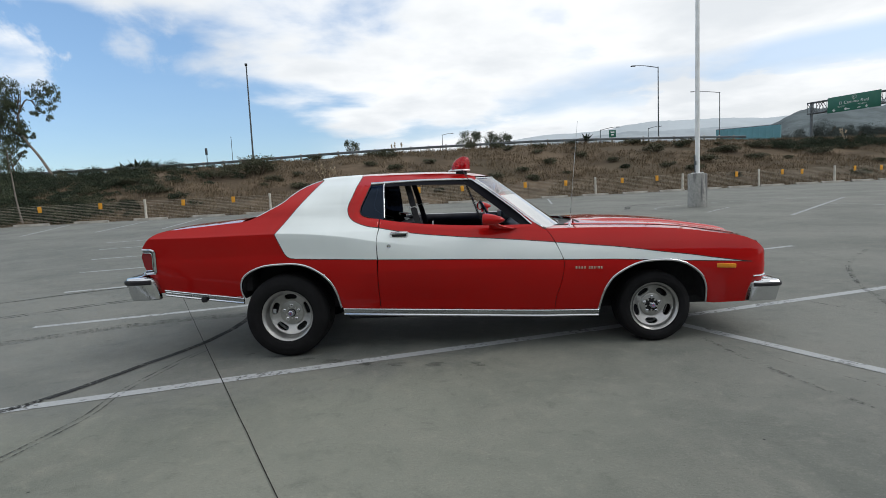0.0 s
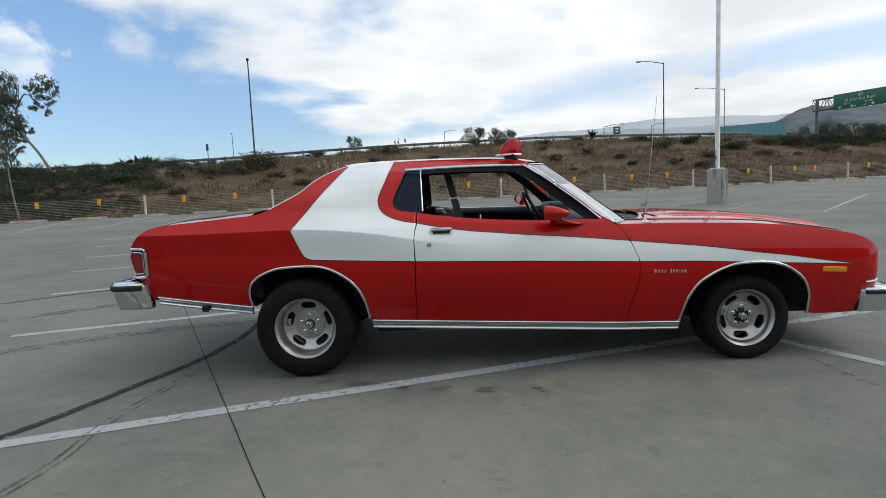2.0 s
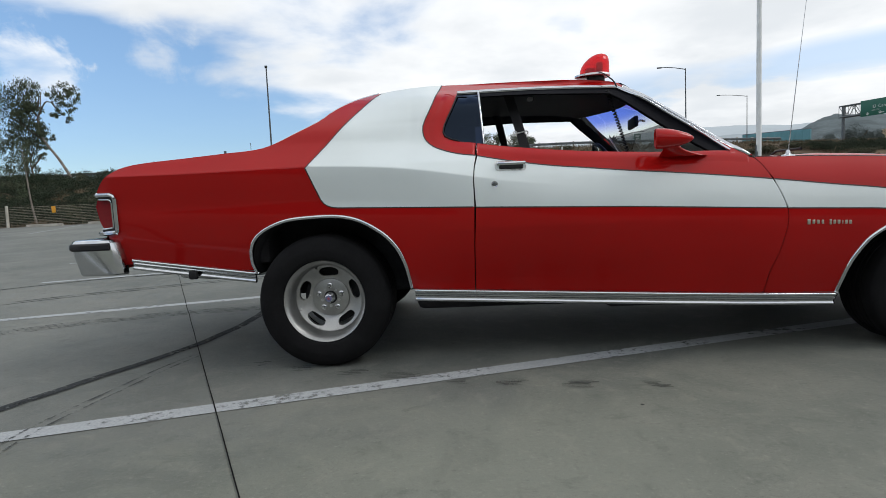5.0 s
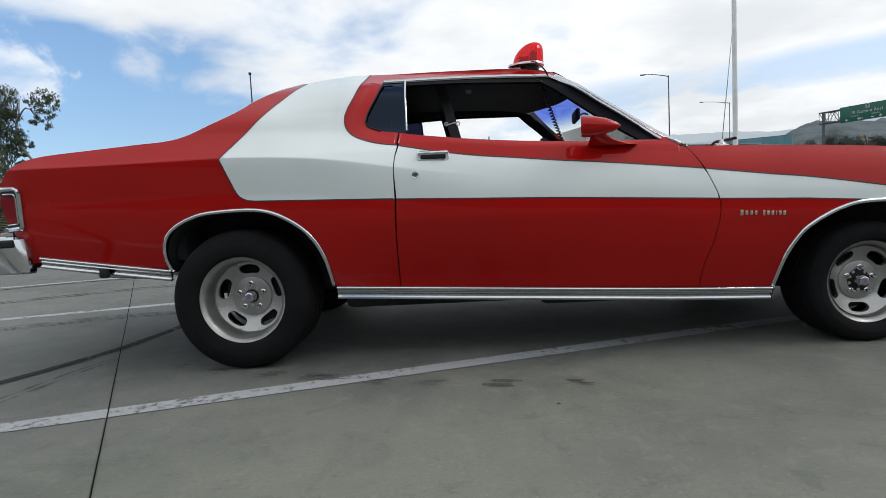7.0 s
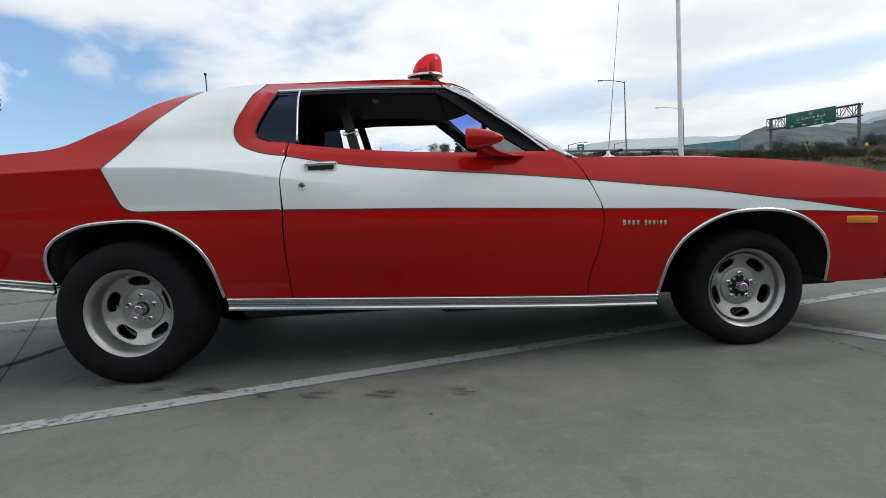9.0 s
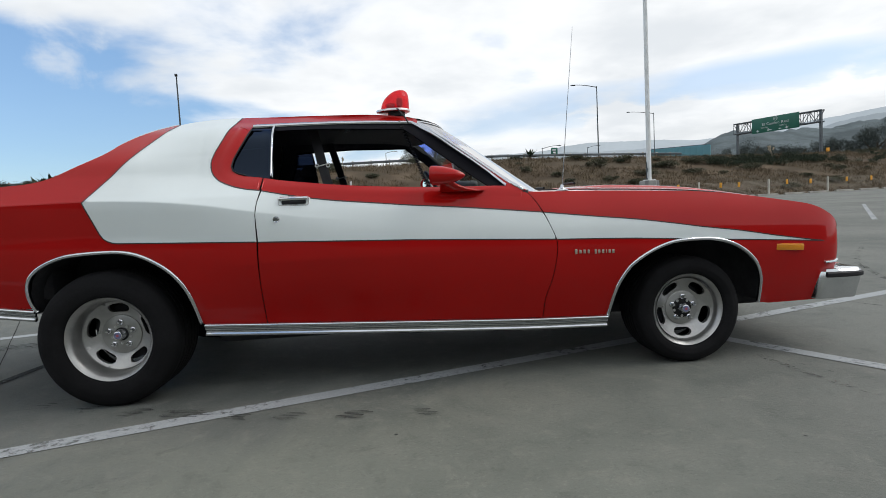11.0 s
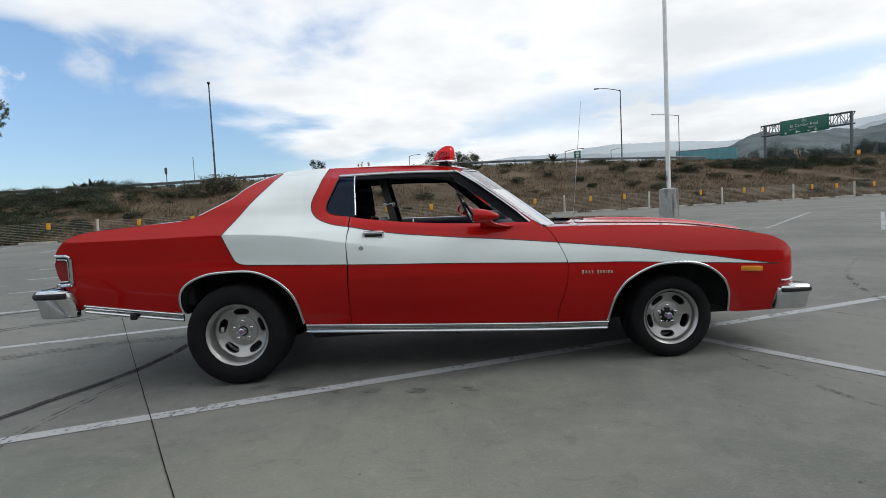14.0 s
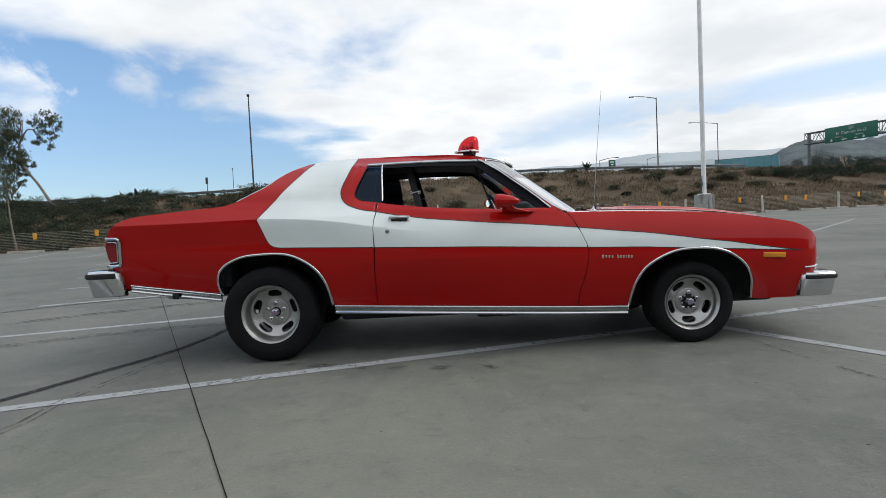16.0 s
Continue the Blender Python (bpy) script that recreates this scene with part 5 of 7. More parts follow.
def underside(root):
    """Dark floor, wheel wells, exhaust and rear axle."""
    part("floor_pan", box((0.95, MID, 0.345), (1.05, 1.36, 0.22), 0.03), UNDER, root, "black floor pan")
    part("floor_pan", box((1.95, MID, 0.310), (1.05, 1.36, 0.20), 0.03), UNDER, root, "black floor pan")
    part("trunk_floor", box((-0.68, MID, 0.62), (0.70, 1.50, 0.20), 0.03), UNDER, root, "black trunk floor")
    part("front_cradle", box((3.10, MID, 0.43), (1.25, 0.95, 0.44), 0.04), UNDER, root, "black front structure")
    part("rear_tunnel", box((0.05, MID, 0.54), (0.90, 1.10, 0.44), 0.04), UNDER, root, "black rear structure")
    part("firewall", box((2.22, MID, 0.62), (0.05, 1.72, 0.56), 0.01), UNDER, root, "black firewall")
    part("front_wall", box((3.55, MID, 0.52), (0.12, 1.62, 0.42), 0.02), UNDER, root, "black front wall")
    for far in (False, True):
        for x0, x1, zt, zb in ((-0.39, 0.46, 0.80, 0.47), (2.45, 3.40, 0.72, 0.29)):
            n = 16
            verts = []
            for i in range(n + 1):
                a = math.pi * i / n
                cx, rx, rz = (x0 + x1) / 2, (x1 - x0) / 2, zt - zb
                x, z = cx - rx * math.cos(a), zb + rz * math.sin(a) ** 0.7
                edge = float(side(np.array([x]), np.array([max(z, zb)]))[0]) + 0.018
                for y in (edge, 0.14, 0.34):
                    verts.append((x, 2 * MID - y if far else y, z))
            faces = [(3 * i + j, 3 * i + j + 1, 3 * i + 4 + j, 3 * i + 3 + j) for i in range(n) for j in range(2)]
            verts += [((x0 + x1) / 2, 2 * MID - 0.34 if far else 0.34, zb)]
            faces += [(3 * i + 2, len(verts) - 1, 3 * i + 5) for i in range(n)]
            from_lists("wheel_well", verts, faces, UNDER, root, "black wheel well")
    part("rear_axle", cyl((-0.022, 0.25, 0.336), (-0.022, 2 * MID - 0.25, 0.336), 0.04), UNDER, root, "black rear axle")
    part("exhaust_pipe", tube([(-0.9, 0.30, 0.47), (-0.62, 0.22, 0.46), (-0.40, 0.35, 0.47), (0.4, 0.5, 0.33), (2.4, 0.55, 0.26)], 0.028, 10), BRIGHT, root, "dull exhaust pipe")
    part("hanger_tab", box((-0.70, 0.012, 0.488), (0.045, 0.022, 0.045), 0.008), BLACK, root, "small black hanger tab")
    part("body_core", box((-0.72, MID, 0.83), (0.62, 1.60, 0.26), 0.03), UNDER, root, "black inner body")


def cabin(root):
    part("dashboard", box((1.975, MID, 0.885), (0.22, 1.56, 0.22), 0.05, seg=4), DASH, root, "dark grey-green padded dashboard")
    part("dash_hood", box((1.90, MID + 0.40, 1.020), (0.17, 0.44, 0.11), 0.030, seg=4), DASH, root, "dark padded instrument hood")
    c, tilt = Vector((1.72, MID + 0.40, 0.985)), Euler((0, radians(62), 0)).to_matrix()
    ring = [c + tilt @ Vector((0.195 * math.cos(a), 0.195 * math.sin(a), 0)) for a in np.linspace(0, 2 * math.pi, 41)]
    w = part("steering_wheel", tube(ring, 0.013, 8), BLACK, root, "black steering wheel")
    for a in (0.0, math.pi, math.pi * 1.5):
        part("spoke", tube([c + tilt @ Vector((0.02 * math.cos(a), 0.02 * math.sin(a), -0.02)), c + tilt @ Vector((0.19 * math.cos(a), 0.19 * math.sin(a), 0))], 0.010, 6), BRIGHT, w, "bright spoke")
    part("steering_column", tube([c + tilt @ Vector((0, 0, -0.01)), (1.96, MID + 0.40, 0.84)], 0.03, 10), BLACK, w)
    for y in (MID - 0.42, MID + 0.42):
        part("seat_cushion", box((1.22, y, 0.62), (0.56, 0.60, 0.18), 0.06, seg=4), VINYL, root, "black vinyl front seat")
        b = part("seat_back", box((0.98, y, 0.84), (0.15, 0.58, 0.42), 0.06, Euler((0, radians(-14), 0)).to_matrix(), 4), VINYL, root, "black vinyl seat back")
        arc = [(0.975 - 0.05 * math.sin(math.pi * t), y - 0.17 + 0.34 * t, 1.032 + 0.030 * math.sin(math.pi * t)) for t in np.linspace(0, 1, 17)]
        part("piping", tube(arc, 0.006, 6), WHITE, b, "pale seat piping")
    part("rear_seat", box((0.35, MID, 0.80), (0.22, 1.35, 0.40), 0.07, Euler((0, radians(-20), 0)).to_matrix(), 4), VINYL, root, "black vinyl rear seat")
    part("parcel_shelf", box((0.05, MID, 1.02), (0.50, 1.45, 0.03), 0.01), VINYL, root, "black parcel shelf")
    # shoulder belts hung from the roof, with pale guide rings
    for far in (False, True):
        for xt, xb, y, w in ((0.965, 1.045, 0.30, 0.028),):
            f = (lambda q: 2 * MID - q) if far else (lambda q: q)
            ps = [(xt - 0.018, f(y + 0.08), 1.405), (xt, f(y + 0.06), 1.345), (xt + 0.03, f(y + 0.02), 1.23), (xb - 0.02, f(y - 0.02), 1.10), (xb + 0.02, f(y - 0.04), 0.95)]
            ps = flow(ps, 5)
            vs = [(p[0] + s * w / 2 + 0.012 * s * (q % 2), p[1] + (0.004 if q < 2 else 0), p[2]) for p in ps for q, s in enumerate((-1, 1, 1, -1))]
            fs = [(4 * i + j, 4 * i + (j + 1) % 4, 4 * i + 4 + (j + 1) % 4, 4 * i + 4 + j) for i in range(len(ps) - 1) for j in range(4)]
            belt = from_lists("shoulder_belt", vs, fs, WEBBING, root, "black shoulder belt hanging from the roof", smooth=False)
            p = ps[13]
            for dx in (-0.030, 0.030):
                ring = [(p[0] + dx + 0.009 * math.cos(a), p[1] - 0.004, p[2] + 0.009 * math.sin(a)) for a in np.linspace(0, 2 * math.pi, 13)]
                part("belt_ring", tube(ring, 0.003, 6), WHITE, belt, "pale belt ring")
            part("belt_bar", tube([(p[0] - 0.035, p[1] - 0.006, p[2] - 0.006), (p[0] + 0.035, p[1] - 0.006, p[2] + 0.010)], 0.0035, 6), WHITE, belt, "pale belt bar")
    # rear-view mirror on the windshield
    part("rear_view_mirror", box((1.775, MID, 1.245), (0.025, 0.22, 0.066), 0.01, Euler((0, 0, radians(-5))).to_matrix()), BLACK, root, "black rear-view mirror")
    part("mirror_arm", tube([(1.785, MID, 1.245), (1.82, MID, 1.262), (1.85, MID, 1.255)], 0.008, 6), BRIGHT, root, "mirror arm")
    part("dome_lamp", box((1.12, MID - 0.12, 1.405), (0.035, 0.035, 0.02), 0.006), WHITE, root, "small pale roof lamp")
    part("lock_button", cyl((1.18, 0.005, 1.0), (1.18, 0.005, 1.045), 0.0045, n=8), WHITE, root, "pale door lock button")


def wheel(root, x, hub_z, radius, lip, width, dish, inset, far, turn, lugs, slots, recess):
    """Deep-dished slotted alloy wheel with five oval windows, bright centre cap and lug nuts, and its tyre."""
    f = -1 if far else 1
    y = 2 * MID - inset if far else inset
    c = (x, y, hub_z)
    k = lip / 0.204
    # disc with five rounded slots, gently domed
    edge = slots + 0.035
    outer = [(edge * k * math.cos(a), edge * k * math.sin(a)) for a in np.linspace(0, 2 * math.pi, 61)[:-1]]
    loops = [outer]
    for i in range(5):
        a0 = radians(turn) + i * 2 * math.pi / 5
        slot = []
        for j in range(20):
            t = 2 * math.pi * j / 20
            da = 0.37 * math.copysign(abs(math.cos(t)) ** 0.75, math.cos(t))
            r = slots * k + 0.0235 * k * math.copysign(abs(math.sin(t)) ** 0.75, math.sin(t))
            slot.append((r * math.cos(a0 + da), r * math.sin(a0 + da)))
        loops.append(slot)
    v, tri, rims = fill(loops, 0.016)

    def depth(px, pz):
        r = math.hypot(px, pz) / k
        if r < 0.099:
            return 0.012
        t = min(1, (r - 0.099) / (edge - 0.10))
        return 0.012 - 0.006 * math.sin(t * math.pi) - 0.036 * t * t

    verts = [(x + p[0], y + f * depth(*p), hub_z + p[1]) for p in v]
    faces = [t for t in tri]
    s = len(verts)
    for rim in rims[1:]:
        s, q = len(verts), len(rim)
        verts += [(x + p[0], y + f * depth(*p), hub_z + p[1]) for p in rim] + [(x + p[0] * 1.0, y + f * (depth(*p) + 0.022), hub_z + p[1]) for p in rim]
        faces += [[s + i, s + (i + 1) % q, s + q + (i + 1) % q, s + q + i] for i in range(q)]
    disc = from_lists("wheel", verts, faces, MAG, root, "cast slotted wheel with chrome lug nuts")
    # stepped barrel and lip
    d = -dish
    prof = [(edge - 0.008, 0.010), (edge, -0.023), (0.1745, -0.026), (0.1755, -0.030), (0.177, (d - 0.03) * 0.5), (0.179, d + 0.030), (0.183, d + 0.016), (0.190, d + 0.008), (0.198, d - 0.001), (0.2025, d - 0.004), (0.206, d + 0.001), (0.204, d + 0.014), (0.19, d + 0.03)]
    prof = [(r * k, q) for r, q in prof]
    part("rim", lathe(prof, c, 72, f), MAG, disc, "wheel rim with a rounded lip", sharp=50)
    part("hub_plate", lathe([(0.0, 0.004), (0.088 * k, 0.004), (0.095 * k, 0.006), (0.099 * k, 0.014)], c, 40, f), MAG, disc)
    # flat black disc: the shade of the hub recess put in as colour
    part("hub_recess", lathe([(0.0, 0.002), (recess - 0.003, 0.002), (recess, 0.0035)], c, 28, f), BLACK, disc, "black disc standing for the shaded hub recess")
    part("centre_cap", lathe([(0.027, 0.004), (0.026, -0.018), (0.0235, -0.022), (0.0235, -0.034), (0.021, -0.040), (0.0165, -0.0422), (0.0, -0.0422)], c, 28, f), CHROME, disc, "chrome centre cap")
    part("cap_enamel", lathe([(0.0165, -0.0425), (0.007, -0.044), (0.0065, -0.044)], c, 24, f), CAP_BLUE, disc, "blue enamel ring")
    part("cap_enamel", lathe([(0.0068, -0.0442), (0.0, -0.045)], c, 24, f), CAP_RED, disc, "red enamel centre")
    for i in range(5):
        a = radians(lugs) + i * 2 * math.pi / 5
        o = (x + 0.062 * math.cos(a), y, hub_z + 0.062 * math.sin(a))
        part("lug_nut", lathe([(0.014, 0.004), (0.014, -0.004), (0.0095, -0.006), (0.0095, -0.020), (0.006, -0.026), (0.0, -0.027)], o, 12, f), CHROME, disc, "chrome lug nut")
        b = a + math.pi / 5
        o = (x + 0.046 * math.cos(b), y, hub_z + 0.046 * math.sin(b))
        part("bolt_hole", lathe([(0.008, 0.002), (0.007, -0.001), (0.004, -0.001), (0.0, 0.001)], o, 10, f), BRIGHT, disc)
    part("brake_drum", lathe([(0.0, 0.055), (0.145 * k, 0.055), (0.15 * k, 0.14)], c, 32, f), UNDER, disc, "dark brake drum")
    part("valve", cyl((x - 0.105 * k, y + f * 0.03, hub_z + 0.012), (x - 0.110 * k, y + f * 0.002, hub_z + 0.012), 0.005, n=8), BRIGHT, disc)
    # tyre: bead, bulged wall with fine ribs, shoulder, tread with grooves
    w, b = width, d - 0.004
    R, L = radius, lip * 1.005
    wall = [(L * 0.985, b + 0.016), (L, b + 0.0), (L + 0.006, b - 0.010)]
    h = R - L
    wall += [(L + h * t, b - 0.010 - 0.014 * math.sin(math.pi * min(1, t * 1.15)) + (0.022 * ((t - 0.8) / 0.2) ** 2 if t > 0.8 else 0) - (0.0018 if i in (4, 7) else 0)) for i, t in enumerate(np.linspace(0.1, 0.94, 11))]
    tread = [(R - 0.006, b + 0.018), (R, b + 0.032)]
    n = 5
    for i in range(n):
        a0, a1 = b + 0.036 + (w - 0.072) * i / n, b + 0.036 + (w - 0.072) * (i + 1) / n
        tread += [(R, a0 + 0.002), (R, a1 - 0.008), (R - 0.007, a1 - 0.006), (R - 0.007, a1)]
    wall2 = [(r, b + w - (q - b)) for r, q in wall[::-1]]
    t = lathe(wall + tread + [(R, b + w - 0.03), (R - 0.008, b + w - 0.014)] + wall2, c, 96, f)
    # the tyre flattens where it stands
    for vert in t.verts:
        if vert.co.z < 0.002:
            vert.co.z = 0.002
    part("tyre", t, TYRE, disc, "black tyre", sharp=50)


def aerial(root):
    x, y, z = 2.269, 0.034, 0.962
    part("aerial_base", lathe_z((x, y, z - 0.012), [(0.03, 0.0), (0.028, 0.006), (0.012, 0.012), (0.008, 0.03), (0.0, 0.032)]), CHROME, root, "chrome aerial foot")
    part("aerial", tube([(x, y, z), (x + 0.034, y - 0.017, z + 0.40), (x + 0.071, y - 0.034, z + 0.812)], [0.0022, 0.0018, 0.0012], 6), BRIGHT, root, "thin steel aerial")
    # the loose dark cable that runs down from the roof lamp lies over the roof edge
    part("lamp_cable", tube(flow([(1.42, 0.34, 1.456), (1.44, 0.26, 1.440), (1.455, 0.19, 1.405), (1.475, 0.155, 1.372), (1.49, 0.16, 1.345)], 4), 0.0035, 6), BLACK, root, "dark cable over the roof edge")
    pts = []
    n = 26
    for i in range(n * 10 + 1):
        t = i / (n * 10)
        p = Vector((1.455, 0.22, 1.345)).lerp(Vector((1.60, 0.30, 0.965)), t)
        a = 2 * math.pi * t * n
        pts.append((p.x + 0.009 * math.cos(a), p.y + 0.009 * math.sin(a), p.z + 0.03 * math.sin(math.pi * t) * 0))
    part("coiled_cord", tube(pts, 0.0035, 5), BLACK, root, "black coiled cord")


def lathe_z(c, profile, n=20):
    bm = bmesh.new()
    rings = []
    for r, d in profile:
        rings.append([bm.verts.new((c[0] + r * math.cos(2 * math.pi * k / n), c[1] + r * math.sin(2 * math.pi * k / n), c[2] + d)) for k in range(n)])
    for a, b in zip(rings, rings[1:]):
        for k in range(n):
            bm.faces.new((a[k], a[(k + 1) % n], b[(k + 1) % n], b[k]))
    bm.faces.new(rings[0])
    bmesh.ops.remove_doubles(bm, verts=bm.verts, dist=0.0004)
    return bm


car()


def beacon():
    """Teardrop roof lamp: red dome over a pale base plate, a lamp inside it."""
    c = Vector((1.432, 0.36, 1.425))
    root = thing("roof_beacon", tuple(c), "red teardrop magnetic beacon standing on the car roof", "beacon")
    n = 28

    def ring(z, ahead, back, half):
        pts = []
        for k in range(n):
            a = 2 * math.pi * k / n
            ca, sa = math.cos(a), math.sin(a)
            pts.append((c.x + 0.86 * (ahead if ca > 0 else back) * ca, c.y + 0.86 * half * sa, c.z + z))
        return pts

    def shell(name, rows, mat, label):
        bm = bmesh.new()
        rs = [[bm.verts.new(p) for p in r] for r in rows]
        for a, b in zip(rs, rs[1:]):
            for k in range(n):
                bm.faces.new((a[k], a[(k + 1) % n], b[(k + 1) % n], b[k]))
        bm.faces.new(rs[0])
        bm.faces.new(rs[-1])
        bmesh.ops.remove_doubles(bm, verts=bm.verts, dist=0.0004)
        return part(name, bm, mat, root, label, sharp=50)

    shell("magnet", [ring(-0.010, 0.055, 0.055, 0.055), ring(0.014, 0.055, 0.055, 0.055)], BLACK, "black magnet foot")
    shell("base_plate", [ring(0.012, 0.080, 0.122, 0.082), ring(0.015, 0.088, 0.130, 0.088), ring(0.024, 0.088, 0.130, 0.088), ring(0.028, 0.084, 0.112, 0.084)], BRIGHT, "pale metal base plate")
    rear = pchip([0, 0.25, 0.5, 0.75, 0.9, 0.97, 1.0], [-0.100, -0.093, -0.077, -0.047, -0.018, 0.006, 0.030])
    fore = pchip([0, 0.5, 0.75, 0.9, 0.97, 1.0], [0.084, 0.084, 0.080, 0.069, 0.054, 0.031])
    rows = []
    for t in np.sin(np.linspace(0, math.pi / 2, 15)):
        x0, x1, half = float(rear(t)), float(fore(t)), 0.080 * (1 - t ** 2.6) ** 0.5 + 0.0008
        mid, ext = (x0 + x1) / 2, (x1 - x0) / 2
        rows.append([(c.x + 0.86 * (mid + ext * math.cos(2 * math.pi * k / n)), c.y + 0.86 * half * math.sin(2 * math.pi * k / n), c.z + 0.028 + 0.108 * t) for k in range(n)])
    shell("dome", rows, RED_DOME, "clear red dome")
    part("reflector", box((c.x + 0.02, c.y, c.z + 0.068), (0.035, 0.045, 0.05), 0.01), CAP_RED, root, "lamp and reflector inside the dome")
    part("motor", box((c.x - 0.03, c.y, c.z + 0.045), (0.05, 0.05, 0.035), 0.008), CAP_RED, root, "motor inside the dome")


beacon()


# ---- the lot's furniture ----
def light_pole():
    x, y = 10.55, 16.55
    z = lot_z(x, y)
    root = thing("parking_light_pole", (x, y, z), "tall pale steel light pole on a round concrete pedestal", "light pole")
    bm = lathe_z((x, y, z - 0.05), [(0.335, 0.0), (0.335, 1.24), (0.322, 1.27), (0.30, 1.285), (0.0, 1.287)], 32)
    part("pedestal", bm, PEDESTAL, root, "stained concrete pedestal", sharp=50)
    part("base_plate", box((x, y, z + 1.25), (0.34, 0.34, 0.025), 0.006), PALE_STEEL, root)
    for sx in (-0.12, 0.12):
        for sy in (-0.12, 0.12):
            part("bolt", cyl((x + sx, y + sy, z + 1.25), (x + sx, y + sy, z + 1.32), 0.014, n=8), GALV, root)
    part("pole", tube([(x, y, z + 1.26), (x, y, z + 4), (x, y, z + 10.6)], [0.082, 0.078, 0.066], 16), PALE_STEEL, root, "pale painted pole")
    part("conduit", tube([(x - 0.115, y - 0.05, z + 0.2), (x - 0.115, y - 0.05, z + 1.9)], 0.022, 8), DARK_STEEL, root, "dark conduit")
    part("junction_box", box((x - 0.10, y - 0.06, z + 1.62), (0.06, 0.06, 0.14), 0.006), GALV, root)
    part("arm", tube([(x - 0.9, y, z + 10.55), (x + 0.9, y, z + 10.55)], 0.035, 10), PALE_STEEL, root)
    for s in (-1, 1):
        part("lamp_head", box((x + s * 1.05, y, z + 10.5), (0.6, 0.42, 0.16), 0.04), PALE_STEEL, root, "pale lamp head")


light_pole()


def fence():
    """Pale posts, many thin wires and orange plates along the foot of the bank."""
    root = thing("wire_fence", (0, fence_y(0), lot_z(0, fence_y(0))), "wire fence with pale posts and orange plates along the lot", "fence")
    xs = [-46.8, -39.7, -32.6, -25.0, -16.94, -9.80, -2.75, 4.3, 11.33, 17.70, 23.62, 29.75, 35.35, 41.6, 47.8, 54.0]
    ends = xs[1:] + [60.2]

    def foot(x):
        return lot_z(x, fence_y(x)) - 0.05

    for i, (x, x1) in enumerate(zip(xs, ends)):
        lean = 0.02 * math.sin(i * 2.3)
        y, z = fence_y(x), foot(x)
        bm = cyl((x, y, z - 0.2), (x + lean, y, z + 1.27), 0.075, 0.068, 10)
        part("post", bm, POST, root, "weathered pale post")
        for k in (1, 2):
            xx = x + (x1 - x) * k / 3
            part("stake", cyl((xx, fence_y(xx), foot(xx) - 0.1), (xx, fence_y(xx), foot(xx) + 1.12), 0.011, n=6), TWIG, root, "thin rusty stake")
        for t in ((0.30, 0.56) if i == 10 else (0.30, 0.70)):
            xx = x + (x1 - x) * t
            part("plate", box((xx, fence_y(xx) - 0.03, foot(xx) + 0.98 + 0.02 * math.sin(i * 5 + t * 9)), (0.21, 0.02, 0.36), 0.004, Euler((0, radians(3 * math.sin(i * 3 + t * 7)), math.atan(0.18))).to_matrix()), ORANGE, root, "orange plate")
    for k in range(13):
        pts = []
        for x, x1 in zip(xs, ends):
            for t in (0, 0.33, 0.66):
                xx = x + (x1 - x) * t
                pts.append((xx, fence_y(xx), foot(xx) + 0.08 + k * 0.09 + 0.008 * math.sin(xx * 1.7 + k)))
        part("wire", tube(pts, 0.011, 4), WIRE, root, "rusty wire")


fence()


def wheel_stop():
    d = (math.cos(math.atan(0.18)), math.sin(math.atan(0.18)))
    first = None
    at = [-13.07 - 3.15 * k for k in range(8, 0, -1)] + [-13.07 + 3.041 * k for k in range(7)] + [8.22, 11.04, 13.84, 16.49, 19.29, 21.59, 24.03, 26.84, 28.88, 31.24] + [31.24 + 2.4 * k for k in range(1, 5)]
    for k, x in enumerate(at):
        y = fence_y(x) - 0.95 + 0.06 * math.sin(k * 4.1)
        z = lot_z(x, y)
        if first is None:
            first = thing("wheel_stop", (x, y, z), "worn concrete wheel stop on the lot before the fence", "wheel stop", "wheel stops along the fence")
            prof = [(-0.095, 0.0), (-0.085, 0.06), (-0.055, 0.125), (-0.035, 0.135), (0.035, 0.135), (0.055, 0.125), (0.085, 0.06), (0.095, 0.0)]
            bm = bmesh.new()
            rows = [[bm.verts.new((x + s * 0.92 * (1 - 0.02 * (h > 0.1)), y + w, z + h)) for w, h in prof] for s in (-1, -0.97, 0.97, 1)]
            for a, b in zip(rows, rows[1:]):
                for j in range(len(prof) - 1):
                    bm.faces.new((a[j], a[j + 1], b[j + 1], b[j]))
            bm.faces.new(rows[0])
            bm.faces.new(rows[-1])
            part("block", bm, STOP, first)
            for s in (-0.6, 0.6):
                part("pin", cyl((x + s, y, z + 0.12), (x + s, y, z + 0.142), 0.018, n=8), WIRE, first)
            first.rotation_euler = (0, 0, math.atan(0.18))
        else:
            copy_thing(first, pose(x, y, z, 0, 0, math.degrees(math.atan(0.18)) + 1.5 * math.sin(k * 2.7)))


wheel_stop()


# ---- the road on the bank ----
def road():
    xs = list(np.arange(-220, 241, 10.0))
    verts, faces = [], []
    for x in xs:
        z = float(rail_top(x)) - 0.70
        for w in (RAIL_W + 0.6, RAIL_W + 29):
            verts.append((x, w + fence_y(x), z + 0.02))
    faces = [(2 * i, 2 * i + 2, 2 * i + 3, 2 * i + 1) for i in range(len(xs) - 1)]
    return tagged(from_lists("road", verts, faces, ASPHALT, label="dark asphalt road along the top of the bank", kind="structure"), category="road")


road()


def rail_y(x):
    return fence_y(x) + RAIL_W


